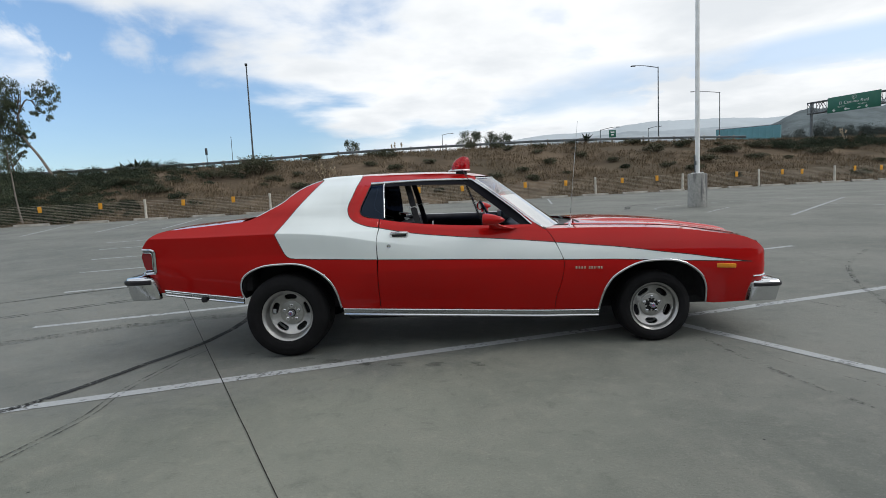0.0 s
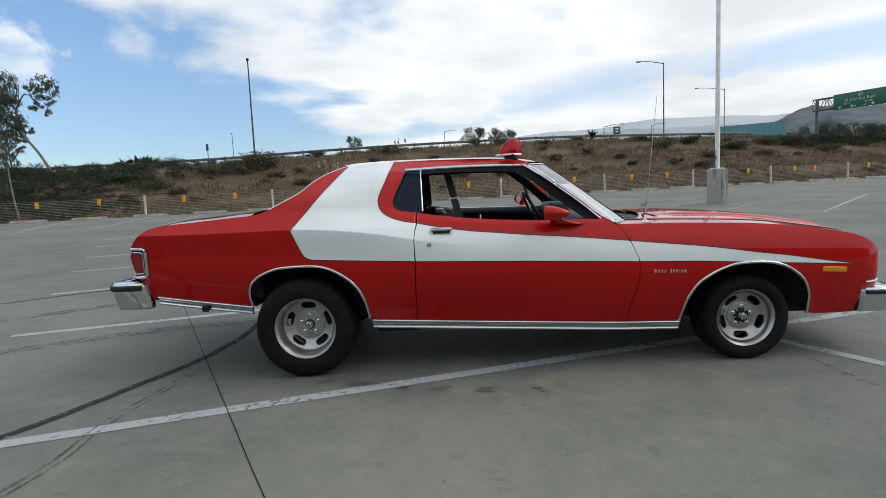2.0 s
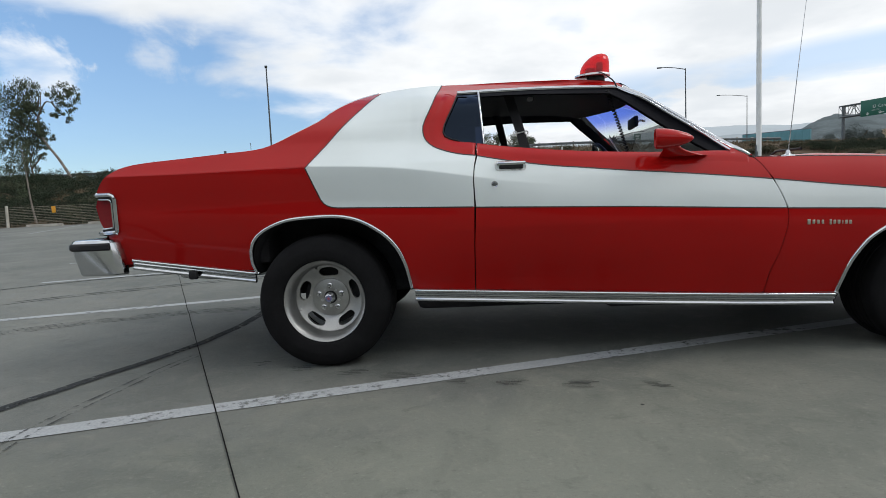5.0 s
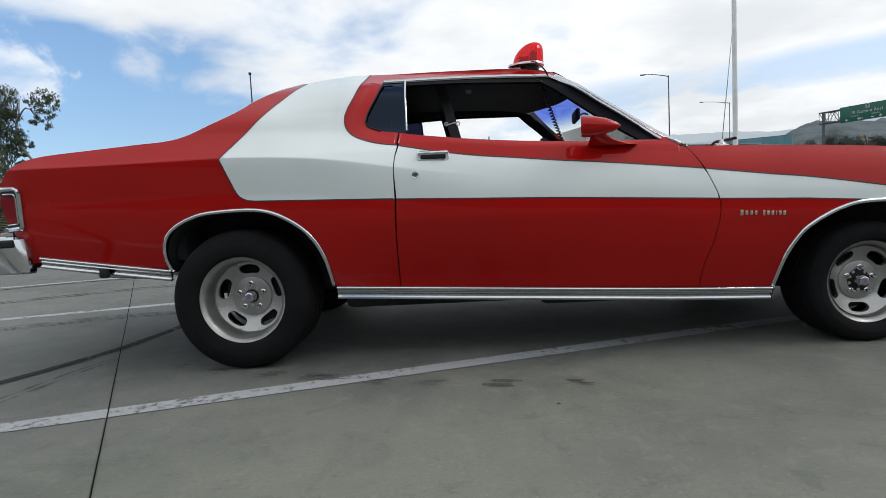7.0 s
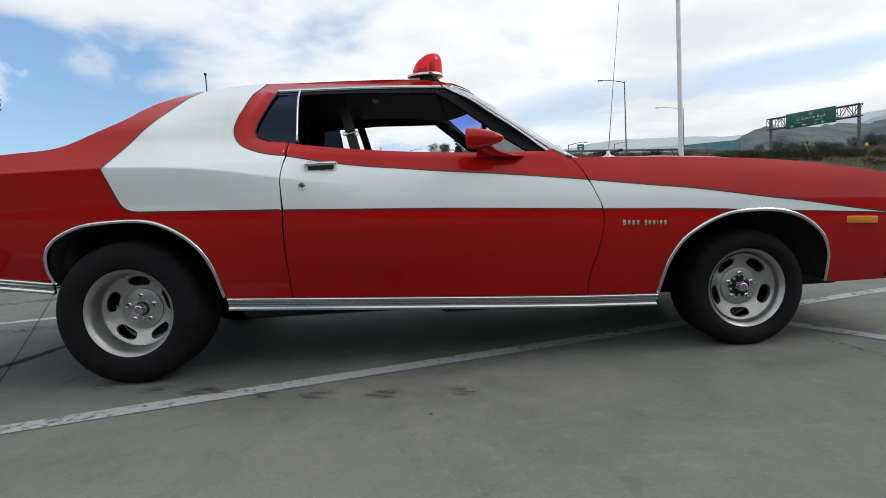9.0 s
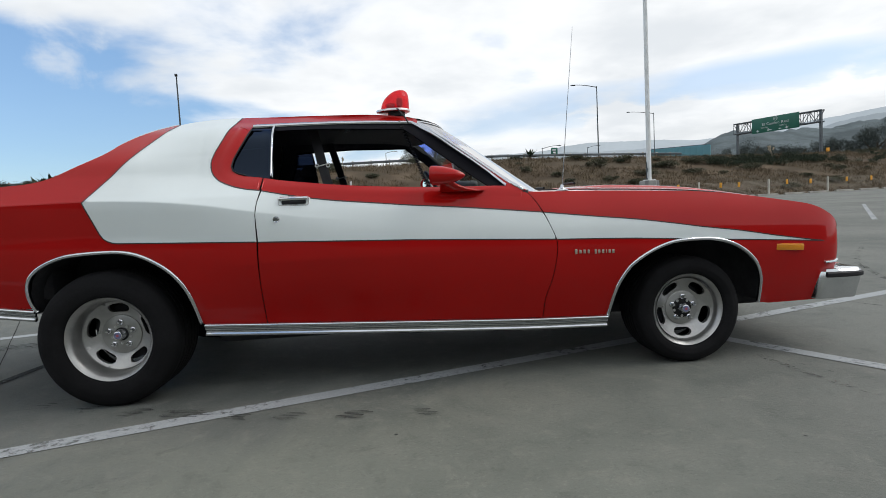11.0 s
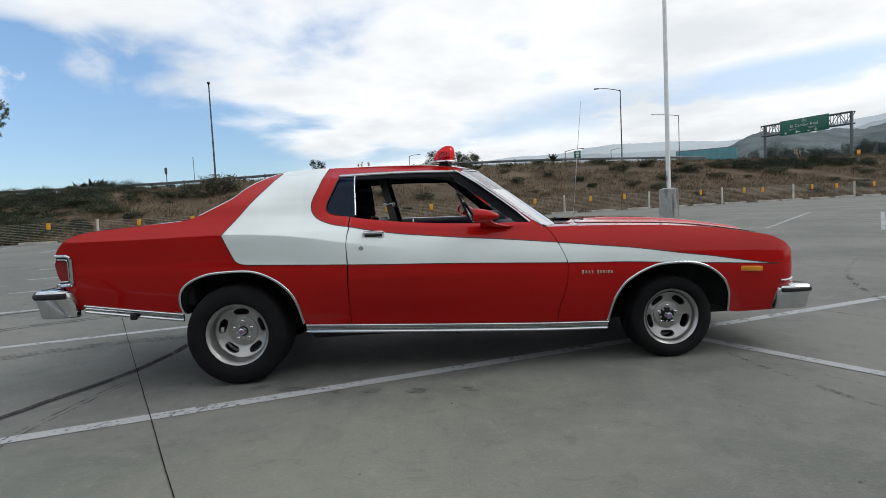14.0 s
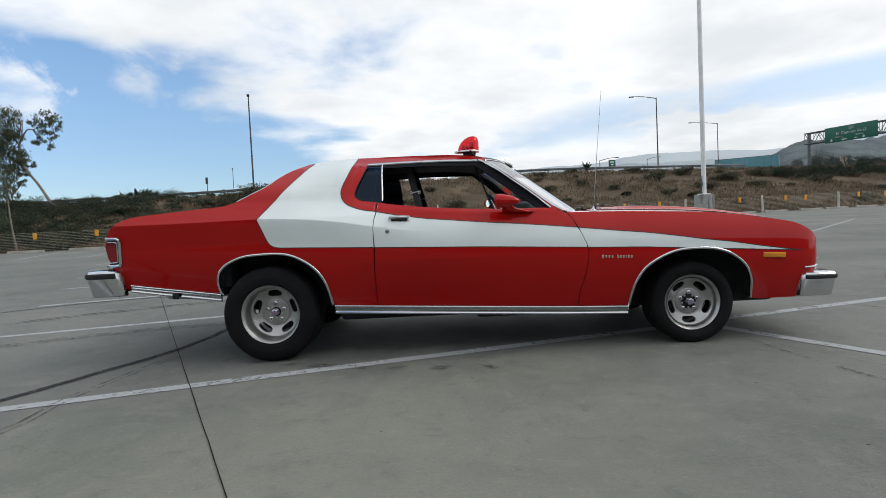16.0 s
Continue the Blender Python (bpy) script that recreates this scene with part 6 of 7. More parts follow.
def guard_rail():
    root = thing("guard_rail", (0, rail_y(0), float(rail_top(0)) - 0.72), "long steel guard rail on posts along the road", "guard rail")
    xs = list(np.arange(-76, 37.1, 1.0))
    prof = [(0.05, -0.02), (0.08, -0.05), (0.11, -0.085), (0.15, -0.085), (0.17, -0.055), (0.19, -0.055), (0.21, -0.085), (0.25, -0.085), (0.28, -0.05), (0.31, -0.02)]
    verts = [(x, rail_y(x) + dy, float(rail_top(x)) - 0.36 + h) for x in xs for h, dy in prof]
    k = len(prof)
    faces = [(i * k + j, i * k + j + 1, (i + 1) * k + j + 1, (i + 1) * k + j) for i in range(len(xs) - 1) for j in range(k - 1)]
    from_lists("beam", verts, faces, GALV, root, "ridged steel beam")
    for i, x in enumerate(np.arange(-75, 37, 1.905)):
        z = float(rail_top(x))
        part("post", box((x, rail_y(x) + 0.08, z - 0.40), (0.15, 0.18, 0.86), 0.01), POST if i % 2 else WIRE, root, "wooden rail post")


guard_rail()


def street_lamp(x, y, base, top, arm, label, r=0.11):
    root = thing("street_lamp", (x, y, base), label, "street lamp", "street lamps along the road")
    part("pole", tube([(x, y, base), (x, y, (base + top) / 2), (x, y, top)], [r, r * 0.85, r * 0.65], 10), DARK_STEEL, root, "dark steel pole")
    ax, ay = arm
    n = 8
    pts = [(x + ax * t, y + ay * t, top - 0.15 + 0.55 * math.sin(t * math.pi / 2) * min(1, abs(ax) / 3)) for t in np.linspace(0, 1, n)]
    if abs(ax) + abs(ay) > 0.1:
        part("arm", tube(pts, [0.07 * (1 - 0.4 * t) for t in np.linspace(0, 1, n)], 8), DARK_STEEL, root, "curved lamp arm")
        p = pts[-1]
        d = Vector((ax, ay, 0)).normalized()
        part("lamp_head", box((p[0] + d.x * 0.3, p[1] + d.y * 0.3, p[2] - 0.02), (0.75, 0.30, 0.16), 0.05, Euler((0, 0, math.atan2(d.y, d.x))).to_matrix()), DARK_STEEL, root, "lamp head")


street_lamp(-22.0, 63.1, 4.8, 17.2, (0.30, -0.9), "tall dark steel street lamp beside the road")
street_lamp(34.7, 85.3, 5.9, 19.3, (-3.4, 0.5), "tall dark steel street lamp with a curved arm")
street_lamp(62.4, 123.2, 6.0, 20.8, (-5.6, 0.4), "tall dark steel street lamp with a long level arm")
street_lamp(0.1, 148.8, 5.8, 16.9, (2.4, 0.0), "far street lamp with a curved arm")
street_lamp(33.7, 115.4, 5.9, 13.0, (3.4, 0.0), "low street lamp with a long curved arm")
street_lamp(-63.3, 164.6, 3.8, 20.8, (0.15, -0.5), "far thin dark street lamp")
street_lamp(56.0, 150.0, 6.0, 16.2, (3.0, 0.0), "far street lamp with a curved arm")


def small_sign(x, y, z0, z1, w, h, mat, label, bars=True):
    root = thing("road_sign", (x, y, z0), label, "road sign")
    part("post", cyl((x, y, z0), (x, y, z1), 0.045, n=8), GALV, root)
    part("panel", box((x, y - 0.06, z1 - h / 2), (w, 0.03, h), 0.01), mat, root)
    if bars:
        part("legend_bar", box((x, y - 0.08, z1 - h * 0.3), (w * 0.55, 0.01, h * 0.16), 0.002), WHITE, root)
        part("legend_bar", box((x, y - 0.08, z1 - h * 0.65), (w * 0.4, 0.01, h * 0.2), 0.002), WHITE, root)


small_sign(30.4, 95.4, 5.9, 10.9, 1.2, 1.3, GREEN_SIGN, "small green road sign with white bars")
small_sign(-25.35, 57.9, 4.6, 7.35, 0.28, 0.7, DARK_STEEL, "small dark sign on a thin post by the rail", False)
small_sign(87.0, 101.0, 6.0, 9.3, 0.7, 0.9, ORANGE, "small yellow sign at the foot of the gantry", False)


def gantry():
    a, b = Vector((81.7, 121.6, 6.0)), Vector((88.7, 104.8, 6.0))
    root = thing("sign_gantry", tuple(a), "steel gantry over the road with a green destination sign", "gantry")
    d = (b - a).normalized()
    top, low = 17.2, 14.9
    for p in (a, b):
        part("upright", box((p.x, p.y, (6.0 + top) / 2), (0.45, 0.45, top - 6.0), 0.04), GALV, root, "steel upright")
    e0, e1 = a - d * 0.6, b + d * 0.4
    for off in (-0.5, 0.5):
        n = Vector((d.y, -d.x, 0)) * off
        for z in (top, low):
            part("chord", tube([(e0.x + n.x, e0.y + n.y, z), (e1.x + n.x, e1.y + n.y, z)], 0.14, 8), GALV, root, "truss chord")
        m = 14
        for i in range(m):
            p, q = e0.lerp(e1, i / m), e0.lerp(e1, (i + 1) / m)
            z0, z1 = (low, top) if i % 2 else (top, low)
            part("brace", tube([(p.x + n.x, p.y + n.y, z0), (q.x + n.x, q.y + n.y, z1)], 0.07, 6), GALV, root, "truss brace")
            part("brace", tube([(p.x + n.x, p.y + n.y, low), (p.x + n.x, p.y + n.y, top)], 0.05, 6), GALV, root, "truss brace")
    n = Vector((d.y, -d.x, 0))
    if n.y > 0:
        n = -n
    s0, s1 = a.lerp(b, 0.22) + n * 0.75, a.lerp(b, 0.79) + n * 0.75
    mid, length = (s0 + s1) / 2, (s1 - s0).length
    turn = Euler((0, 0, math.atan2(d.y, d.x))).to_matrix()
    c = Vector((mid.x, mid.y, 15.95))
    sign = part("sign_panel", box(c, (length, 0.10, 3.2), 0.02, turn), GREEN_SIGN, root, "green sign sheet with white lettering")
    right, out = d, n

    def place(u, v, w, h, name, label=""):
        p = c + right * u + out * 0.07
        part(name, box((p.x, p.y, p.z + v), (w, 0.03, h), 0.01, turn), WHITE, sign, label)

    # lettering
    for body, size, u, v in (("El Camino Real", 0.84, 0.1, -0.12), ("SOUTH", 0.42, -2.3, -0.72), ("NORTH", 0.42, 1.75, -0.72), ("82", 0.52, 0.2, 0.86)):
        font = bpy.data.curves.new("legend", "FONT")
        font.body, font.size, font.align_x, font.extrude, font.space_character = body, size, "CENTER", 0.012, 1.12
        tmp = bpy.data.objects.new("legend_source", font)
        me = bpy.data.meshes.new_from_object(tmp)
        bpy.data.objects.remove(tmp)
        m = Matrix((right, Vector((0, 0, 1)), out)).transposed().to_4x4()
        m.translation = c + out * 0.075 + Vector((0, 0, v)) + right * u
        me.transform(Matrix.Translation(-BASE[root]) @ m)
        me.materials.append(DULL_WHITE)
        txt = new("legend", me)
        txt.parent = sign
        BASE[txt] = BASE[root]
        tagged(txt, "white lettering", kind="stuff")
    for u in (-0.95, 1.15):
        place(u, -1.22, 0.6, 0.12, "legend_bar", "white bar of small lettering")
    p = c + out * 0.075 + right * 0.2 + Vector((0, 0, 1.05))
    ring = [(p.x + right.x * 0.42 * math.cos(t), p.y + right.y * 0.42 * math.cos(t), p.z + 0.42 * math.sin(t)) for t in np.linspace(0, 2 * math.pi, 21)]
    part("route_shield", tube(ring, 0.035, 6), DULL_WHITE, sign, "white route shield outline")
    for u in (-3.8, -1.4, 2.6):
        p = c + right * u + out * 0.075
        bm = bmesh.new()
        pts = [(-0.09, 0.28), (0.09, 0.28), (0.09, 0.0), (0.34, 0.12), (0.30, -0.05), (0.0, -0.32), (-0.30, -0.05), (-0.34, 0.12), (-0.09, 0.0)]
        f = [bm.verts.new((p.x + right.x * q, p.y + right.y * q, p.z - 1.15 + h)) for q, h in pts]
        g = [bm.verts.new(v.co + out * 0.02) for v in f]
        bm.faces.new(f)
        bm.faces.new(g)
        for i in range(len(f)):
            bm.faces.new((f[i], f[(i + 1) % len(f)], g[(i + 1) % len(f)], g[i]))
        part("arrow", bm, DULL_WHITE, sign, "white down arrow", smooth=False)


gantry()


def teal_wall():
    root = thing("bridge_wall", (71.2, 142.4, 6.0), "long teal panelled wall beyond the road", "wall")
    a, b = Vector((70.8, 142.4, 6.0)), Vector((78.0, 126.6, 6.0))
    n = 10
    for i in range(n):
        p, q = a.lerp(b, i / n), a.lerp(b, (i + 1) / n)
        zt = 14.1 - 0.75 * (i + 0.5) / n
        mid = (p + q) / 2
        part("panel", box((mid.x, mid.y, (6 + zt) / 2), ((q - p).length - 0.03, 0.4, zt - 6), 0.02, Euler((0, 0, math.atan2(q.y - p.y, q.x - p.x))).to_matrix()), TEAL, root)
    part("coping", tube([(a.x, a.y, 14.15), (b.x, b.y, 13.38)], 0.14, 6), GALV, root)


teal_wall()


# ---- hills far off ----
def hill(name, ridge, depth, mat, label, rough, seed):
    """A far ridge: its crest line, wooded and uneven, and its long slope down towards the viewer."""
    pts = flow(ridge, 26)
    verts, n = [], 7
    for i, (x, y, z) in enumerate(pts):
        for k in range(n):
            t = k / (n - 1)
            j = noise.noise((x * 0.03 + seed, k * 1.7, 0.0)) * rough + noise.noise((x * 0.11 + seed, k * 3.1, 4.0)) * rough * (0.5 if k == 0 else 0.15)
            verts.append((x - (x * depth / y) * t, y - depth * t, z * (1 - t) ** 0.8 + (j if k < n - 1 else -5)))
    faces = [(i * n + k, i * n + k + 1, (i + 1) * n + k + 1, (i + 1) * n + k) for i in range(len(pts) - 1) for k in range(n - 1)]
    ob = from_lists(name, verts, faces, mat, label=label, kind="structure")
    tagged(ob, category="hill")


# no haze in the air: each ridge has its haze in its material colour
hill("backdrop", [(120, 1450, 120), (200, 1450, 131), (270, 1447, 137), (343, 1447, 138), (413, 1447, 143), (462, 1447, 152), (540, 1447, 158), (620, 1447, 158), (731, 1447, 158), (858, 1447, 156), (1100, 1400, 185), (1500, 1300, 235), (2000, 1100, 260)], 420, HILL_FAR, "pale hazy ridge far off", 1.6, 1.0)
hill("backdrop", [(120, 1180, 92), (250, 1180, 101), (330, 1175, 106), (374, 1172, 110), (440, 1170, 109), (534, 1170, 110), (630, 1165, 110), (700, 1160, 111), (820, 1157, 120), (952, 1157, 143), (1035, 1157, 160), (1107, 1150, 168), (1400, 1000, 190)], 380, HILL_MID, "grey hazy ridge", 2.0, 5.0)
hill("backdrop", [(345, 664, 42), (385, 658, 66), (400, 657, 73), (420, 657, 77), (438, 657, 79), (487, 657, 79), (543, 657, 79), (580, 657, 84), (612, 655, 88), (660, 645, 95), (760, 600, 115), (1000, 480, 130)], 240, HILL_NEAR, "dark wooded hill, greyed by haze in its colour", 4.0, 9.0)


# ---- plants ----
def leaves(blobs, size, seed, long=1.6, droop=0.0, density=1.0):
    """Many small leaves in uneven clumps. blobs: (centre, radii, count)."""
    rng = random.Random(seed)
    verts, faces = [], []
    for (cx, cy, cz), (rx, ry, rz), count in blobs:
        clumps = []
        for _ in range(max(3, count // 26)):
            while True:
                u = [rng.uniform(-1, 1) for _ in range(3)]
                q = sum(v * v for v in u)
                if 0.12 < q < 1:
                    break
            clumps.append((u, rng.uniform(0.10, 0.22)))
        for _ in range(int(count * density)):
            u, s = rng.choice(clumps)
            p = Vector((cx + (u[0] * 0.85 + rng.gauss(0, s)) * rx, cy + (u[1] * 0.85 + rng.gauss(0, s)) * ry, cz + (u[2] * 0.85 + rng.gauss(0, s)) * rz))
            d = Vector((rng.uniform(-1, 1), rng.uniform(-1, 1), rng.uniform(-1, 1) - droop)).normalized()
            e = d.orthogonal().normalized()
            e = (Matrix.Rotation(rng.uniform(0, 6.28), 3, d) @ e)
            l, w = size * long * rng.uniform(0.6, 1.3), size * rng.uniform(0.35, 0.6)
            s0 = len(verts)
            verts += [tuple(p), tuple(p + d * l * 0.5 + e * w), tuple(p + d * l), tuple(p + d * l * 0.5 - e * w)]
            faces.append((s0, s0 + 1, s0 + 2, s0 + 3))
    return verts, faces


def shrub(kind, seed, mat, leaf, upright=False):
    """One shrub a metre wide and high at the origin: stems and a ragged crown."""
    rng = random.Random(seed)
    root = thing("shrub", (0, 0, 0), kind, "shrub", "shrubs on the bank")
    bm = bmesh.new()
    for _ in range(7):
        a, l = rng.uniform(0, 6.28), rng.uniform(0.3, 0.75)
        tube([(0.05 * math.cos(a), 0.05 * math.sin(a), -0.12), (0.15 * math.cos(a), 0.15 * math.sin(a), l * 0.5), (0.36 * math.cos(a), 0.36 * math.sin(a), l)], [0.018, 0.012, 0.005], 4, bm)
    part("stem", bm, TWIG, root)
    blobs = [((0, 0, 0.36), (0.40, 0.40, 0.34), 1900)]
    for _ in range(5):
        a = rng.uniform(0, 6.28)
        blobs.append(((0.26 * math.cos(a), 0.26 * math.sin(a), rng.uniform(0.2, 0.5)), (0.18, 0.18, 0.22), 330))
    v, f = leaves(blobs, leaf, seed, 1.6, -0.8 if upright else 0.0)
    v = [(p[0], p[1], max(p[2], -0.05)) for p in v]
    from_lists("crown", v, f, mat, root, smooth=False)
    return root


DARK_SHRUBS = ((-25.5, 34.9, 2.0, 1.1), (-20.1, 33.0, 1.8, 0.9), (-22.6, 31.2, 1.6, 0.9), (3.8, 55.6, 1.9, 1.1), (6.7, 56.7, 1.8, 0.9), (14.9, 57.4, 1.2, 0.7))
OLIVE_SHRUBS = ((-22.5, 45.2, 1.2, 0.9), (-18.4, 43.4, 2.3, 1.1), (-15.2, 44.3, 2.4, 2.3), (-18.3, 46.1, 1.4, 1.3), (-24.3, 41.2, 2.2, 0.9), (-20.8, 37.9, 2.0, 0.9), (-4.7, 52.6, 1.2, 0.9), (21.6, 51.0, 1.6, 1.3), (20.7, 55.8, 1.9, 0.8), (26.3, 55.7, 1.5, 1.0), (29.4, 52.3, 1.6, 1.0), (11.0, 54.8, 1.0, 0.7), (10.7, 47.0, 0.9, 0.9), (14.0, 49.2, 0.8, 0.9), (16.3, 46.9, 0.8, 0.6), (-3.3, 45.1, 1.1, 0.7), (-0.4, 47.1, 0.9, 0.6), (25.1, 47.8, 1.6, 0.9), (30.5, 49.2, 1.8, 0.8), (20.2, 44.4, 1.0, 0.7), (-10.5, 39.7, 1.1, 0.7), (37.8, 51.5, 2.8, 1.0), (33.6, 54.4, 1.7, 0.9))
SKYLINE = ((-9.9, 58.3, 1.5, 0.8), (-2.3, 58.4, 0.9, 0.6), (8.7, 59.8, 0.9, 0.6), (-31.6, 54.4, 2.0, 1.7), (-29.9, 54.6, 1.9, 1.5), (-13.5, 55.2, 1.4, 0.6), (-16.4, 54.2, 1.5, 0.6))


def plant_bank():
    kinds = [shrub("dark green rounded shrub on the bank", 3, LEAF, 0.022), shrub("dark green ragged shrub on the bank", 8, LEAF, 0.026)]
    dull = [shrub("dull olive shrub on the dry bank", 14, OLIVE, 0.022, True), shrub("sparse olive shrub on the dry bank", 21, OLIVE, 0.025, True)]
    rng = random.Random(5)
    spots = [(kinds if i % 3 else dull, s) for i, s in enumerate(DARK_SHRUBS + SKYLINE)] + [(dull, s) for s in OLIVE_SHRUBS]
    for _ in range(90):
        x, w = rng.uniform(-45, 68), rng.uniform(2.0, 23.5)
        s = rng.uniform(0.35, 0.85)
        spots.append((dull if rng.random() < 0.85 else kinds, (x, fence_y(x) + w, s * 1.3, s)))
    used = set()
    for i, (group, (x, y, wide, high)) in enumerate(spots):
        ob = group[i % 2]
        wide = min(wide, 1.75 * high)
        m = pose(x, y, slope_z(x, y) - 0.03, 0, 0, rng.uniform(0, 360)) @ Matrix.Diagonal((wide, wide, high, 1))
        if ob in used:
            copy_thing(ob, m)
        else:
            used.add(ob)
            ob.matrix_basis = m


plant_bank()


def brush(label, spots, mat, seed, leaf):
    """Low tangled growth over part of the bank: too dense to tell one plant from the next."""
    blobs = []
    for x, y, r, h in spots:
        z = slope_z(x, y)
        blobs.append(((x, y, z + h * 0.40), (r, r, h * 0.55), int(330 * r + 380 * r * h)))
    v, f = leaves(blobs, leaf, seed, 1.6, -0.5)
    ob = from_lists("brush", v, f, mat, label=label, smooth=False, kind="stuff")
    tagged(ob, category="shrubs")


def plant_brush():
    rng = random.Random(31)
    dark, dull = [], []
    for _ in range(1300):
        x, w = rng.uniform(-54, -15), 22.0 * rng.random() ** 1.45 + 0.7
        if x > -25 and rng.random() < min(0.95, (x + 25) / 7 + 0.02 * w):
            continue
        r = rng.uniform(0.45, 0.8 + 0.02 * w)
        (dark if rng.random() < 0.84 else dull).append((x, fence_y(x) + w, r, r * rng.uniform(0.6, 1.0)))
    for _ in range(70):
        x = rng.uniform(34.5, 52.0)
        r = rng.uniform(0.6, 1.1)
        dark.append((x, fence_y(x) + rng.uniform(14.5, 18.8), r, r * rng.uniform(0.6, 1.0)))
    for _ in range(70):
        x = rng.uniform(50, 92)
        r = rng.uniform(0.5, 0.9)
        (dark if rng.random() < 0.5 else dull).append((x, fence_y(x) + rng.uniform(8, 23), r, r * 0.7))
    brush("dark green tangled brush on the bank", dark, LEAF, 6, 0.062)
    brush("dull olive tangled brush on the bank", dull, OLIVE, 7, 0.055)


plant_brush()


def gum_tree():
    """Leaning pale-barked tree with drooping clumps of narrow leaves."""
    z = slope_z(-36.1, 47.7)
    root = thing("gum_tree", (-36.1, 47.7, z), "leaning pale-barked gum tree with drooping dark foliage", "tree")
    part("trunk", tube(flow([(-36.1, 47.7, z - 0.3), (-37.5, 47.8, 6.3), (-38.7, 47.9, 7.9), (-39.3, 48.0, 9.5), (-39.0, 48.1, 11.0), (-38.9, 48.2, 12.4)], 5), [0.135 - 0.004 * i for i in range(26)], 9), BARK, root, "pale leaning trunk")
    limbs = [[(-39.4, 48.0, 9.9), (-38.6, 48.2, 11.5), (-38.1, 48.4, 11.6), (-37.1, 48.5, 12.0)], [(-39.3, 48.0, 10.3), (-40.2, 48.1, 11.4), (-41.0, 48.3, 12.6)], [(-39.1, 47.9, 8.2), (-40.1, 47.7, 9.2), (-41.4, 47.6, 10.3)], [(-38.1, 48.4, 11.6), (-37.8, 48.5, 11.0), (-37.2, 48.5, 10.3)], [(-39.3, 48.1, 10.8), (-39.1, 48.2, 12.1), (-39.4, 48.3, 13.0)], [(-39.7, 47.4, 4.6), (-40.0, 47.5, 6.3), (-39.6, 47.7, 7.3)], [(-40.4, 47.4, 4.3), (-40.3, 47.5, 6.1), (-40.9, 47.8, 7.7)], [(-39.8, 47.4, 5.5), (-39.2, 47.6, 6.3), (-39.1, 47.8, 6.8)]]
    for l in limbs:
        pts = flow(l, 5)
        part("limb", tube(pts, [0.075 - 0.055 * i / len(pts) for i in range(len(pts))], 6), TWIG, root, "bare limb")
    blobs = [((-37.4, 48.0, 12.3), (0.88, 0.72, 0.74), 300), ((-36.4, 48.0, 12.5), (1.12, 0.91, 0.94), 420), ((-35.7, 48.0, 11.9), (0.72, 0.59, 0.61), 220), ((-37.7, 48.0, 10.6), (0.64, 0.52, 0.54), 200), ((-36.6, 48.0, 10.1), (0.56, 0.45, 0.47), 150), ((-36.2, 48.0, 11.0), (0.72, 0.59, 0.61), 200), ((-37.1, 48.0, 11.6), (0.64, 0.52, 0.54), 120), ((-40.1, 48.0, 12.8), (1.38, 1.20, 1.14), 900), ((-40.7, 48.0, 11.5), (1.49, 1.30, 1.23), 1000), ((-39.6, 48.0, 11.3), (0.92, 0.80, 0.76), 500), ((-40.4, 48.0, 10.2), (1.38, 1.20, 1.14), 900), ((-39.4, 48.0, 9.2), (1.03, 0.90, 0.85), 700), ((-40.5, 48.0, 8.7), (1.49, 1.30, 1.23), 1000), ((-38.8, 48.0, 8.6), (0.57, 0.50, 0.47), 300), ((-38.2, 48.0, 8.4), (0.40, 0.35, 0.33), 120), ((-40.1, 48.0, 7.6), (1.15, 1.00, 0.95), 700), ((-39.0, 48.0, 7.8), (0.57, 0.50, 0.47), 260), ((-40.4, 48.0, 6.2), (0.92, 0.80, 0.76), 260), ((-39.3, 48.0, 6.7), (0.57, 0.50, 0.47), 150), ((-40.5, 48.0, 5.3), (1.03, 0.90, 0.85), 400), ((-41.8, 48.0, 12.2), (1.84, 1.60, 1.52), 900), ((-42.2, 48.0, 10.0), (1.95, 1.70, 1.61), 900), ((-42.0, 48.0, 7.9), (1.72, 1.50, 1.42), 900), ((-42.0, 48.0, 5.9), (1.72, 1.50, 1.42), 700)]
    v, f = leaves([(c, r, int(k * 1.02)) for c, r, k in blobs], 0.090, 4, 2.6, 1.6)
    from_lists("crown", v, f, GUM, root, "drooping narrow leaves", smooth=False)
    root.location.x += 0.8


gum_tree()


def pale_sapling():
    z = slope_z(-24.2, 28.6)
    root = thing("sapling", (-24.2, 28.6, z), "thin pale sapling leaning behind the fence", "tree")
    part("trunk", tube(flow([(-24.15, 28.6, z - 0.2), (-24.4, 28.6, 1.8), (-24.6, 28.7, 3.4), (-24.8, 28.8, 5.0)], 4), [0.062 - 0.0035 * i for i in range(13)], 7), BARK, root, "pale thin trunk")
    v, f = leaves([((-24.8, 28.8, 5.0), (0.75, 0.6, 0.9), 420), ((-24.5, 28.7, 4.0), (0.6, 0.5, 0.5), 220), ((-25.3, 28.9, 3.6), (0.7, 0.6, 1.0), 380), ((-25.2, 28.8, 2.5), (0.55, 0.5, 0.6), 260)], 0.055, 9, 2.2, 1.0)
    from_lists("crown", v, f, GUM, root, smooth=False)


pale_sapling()


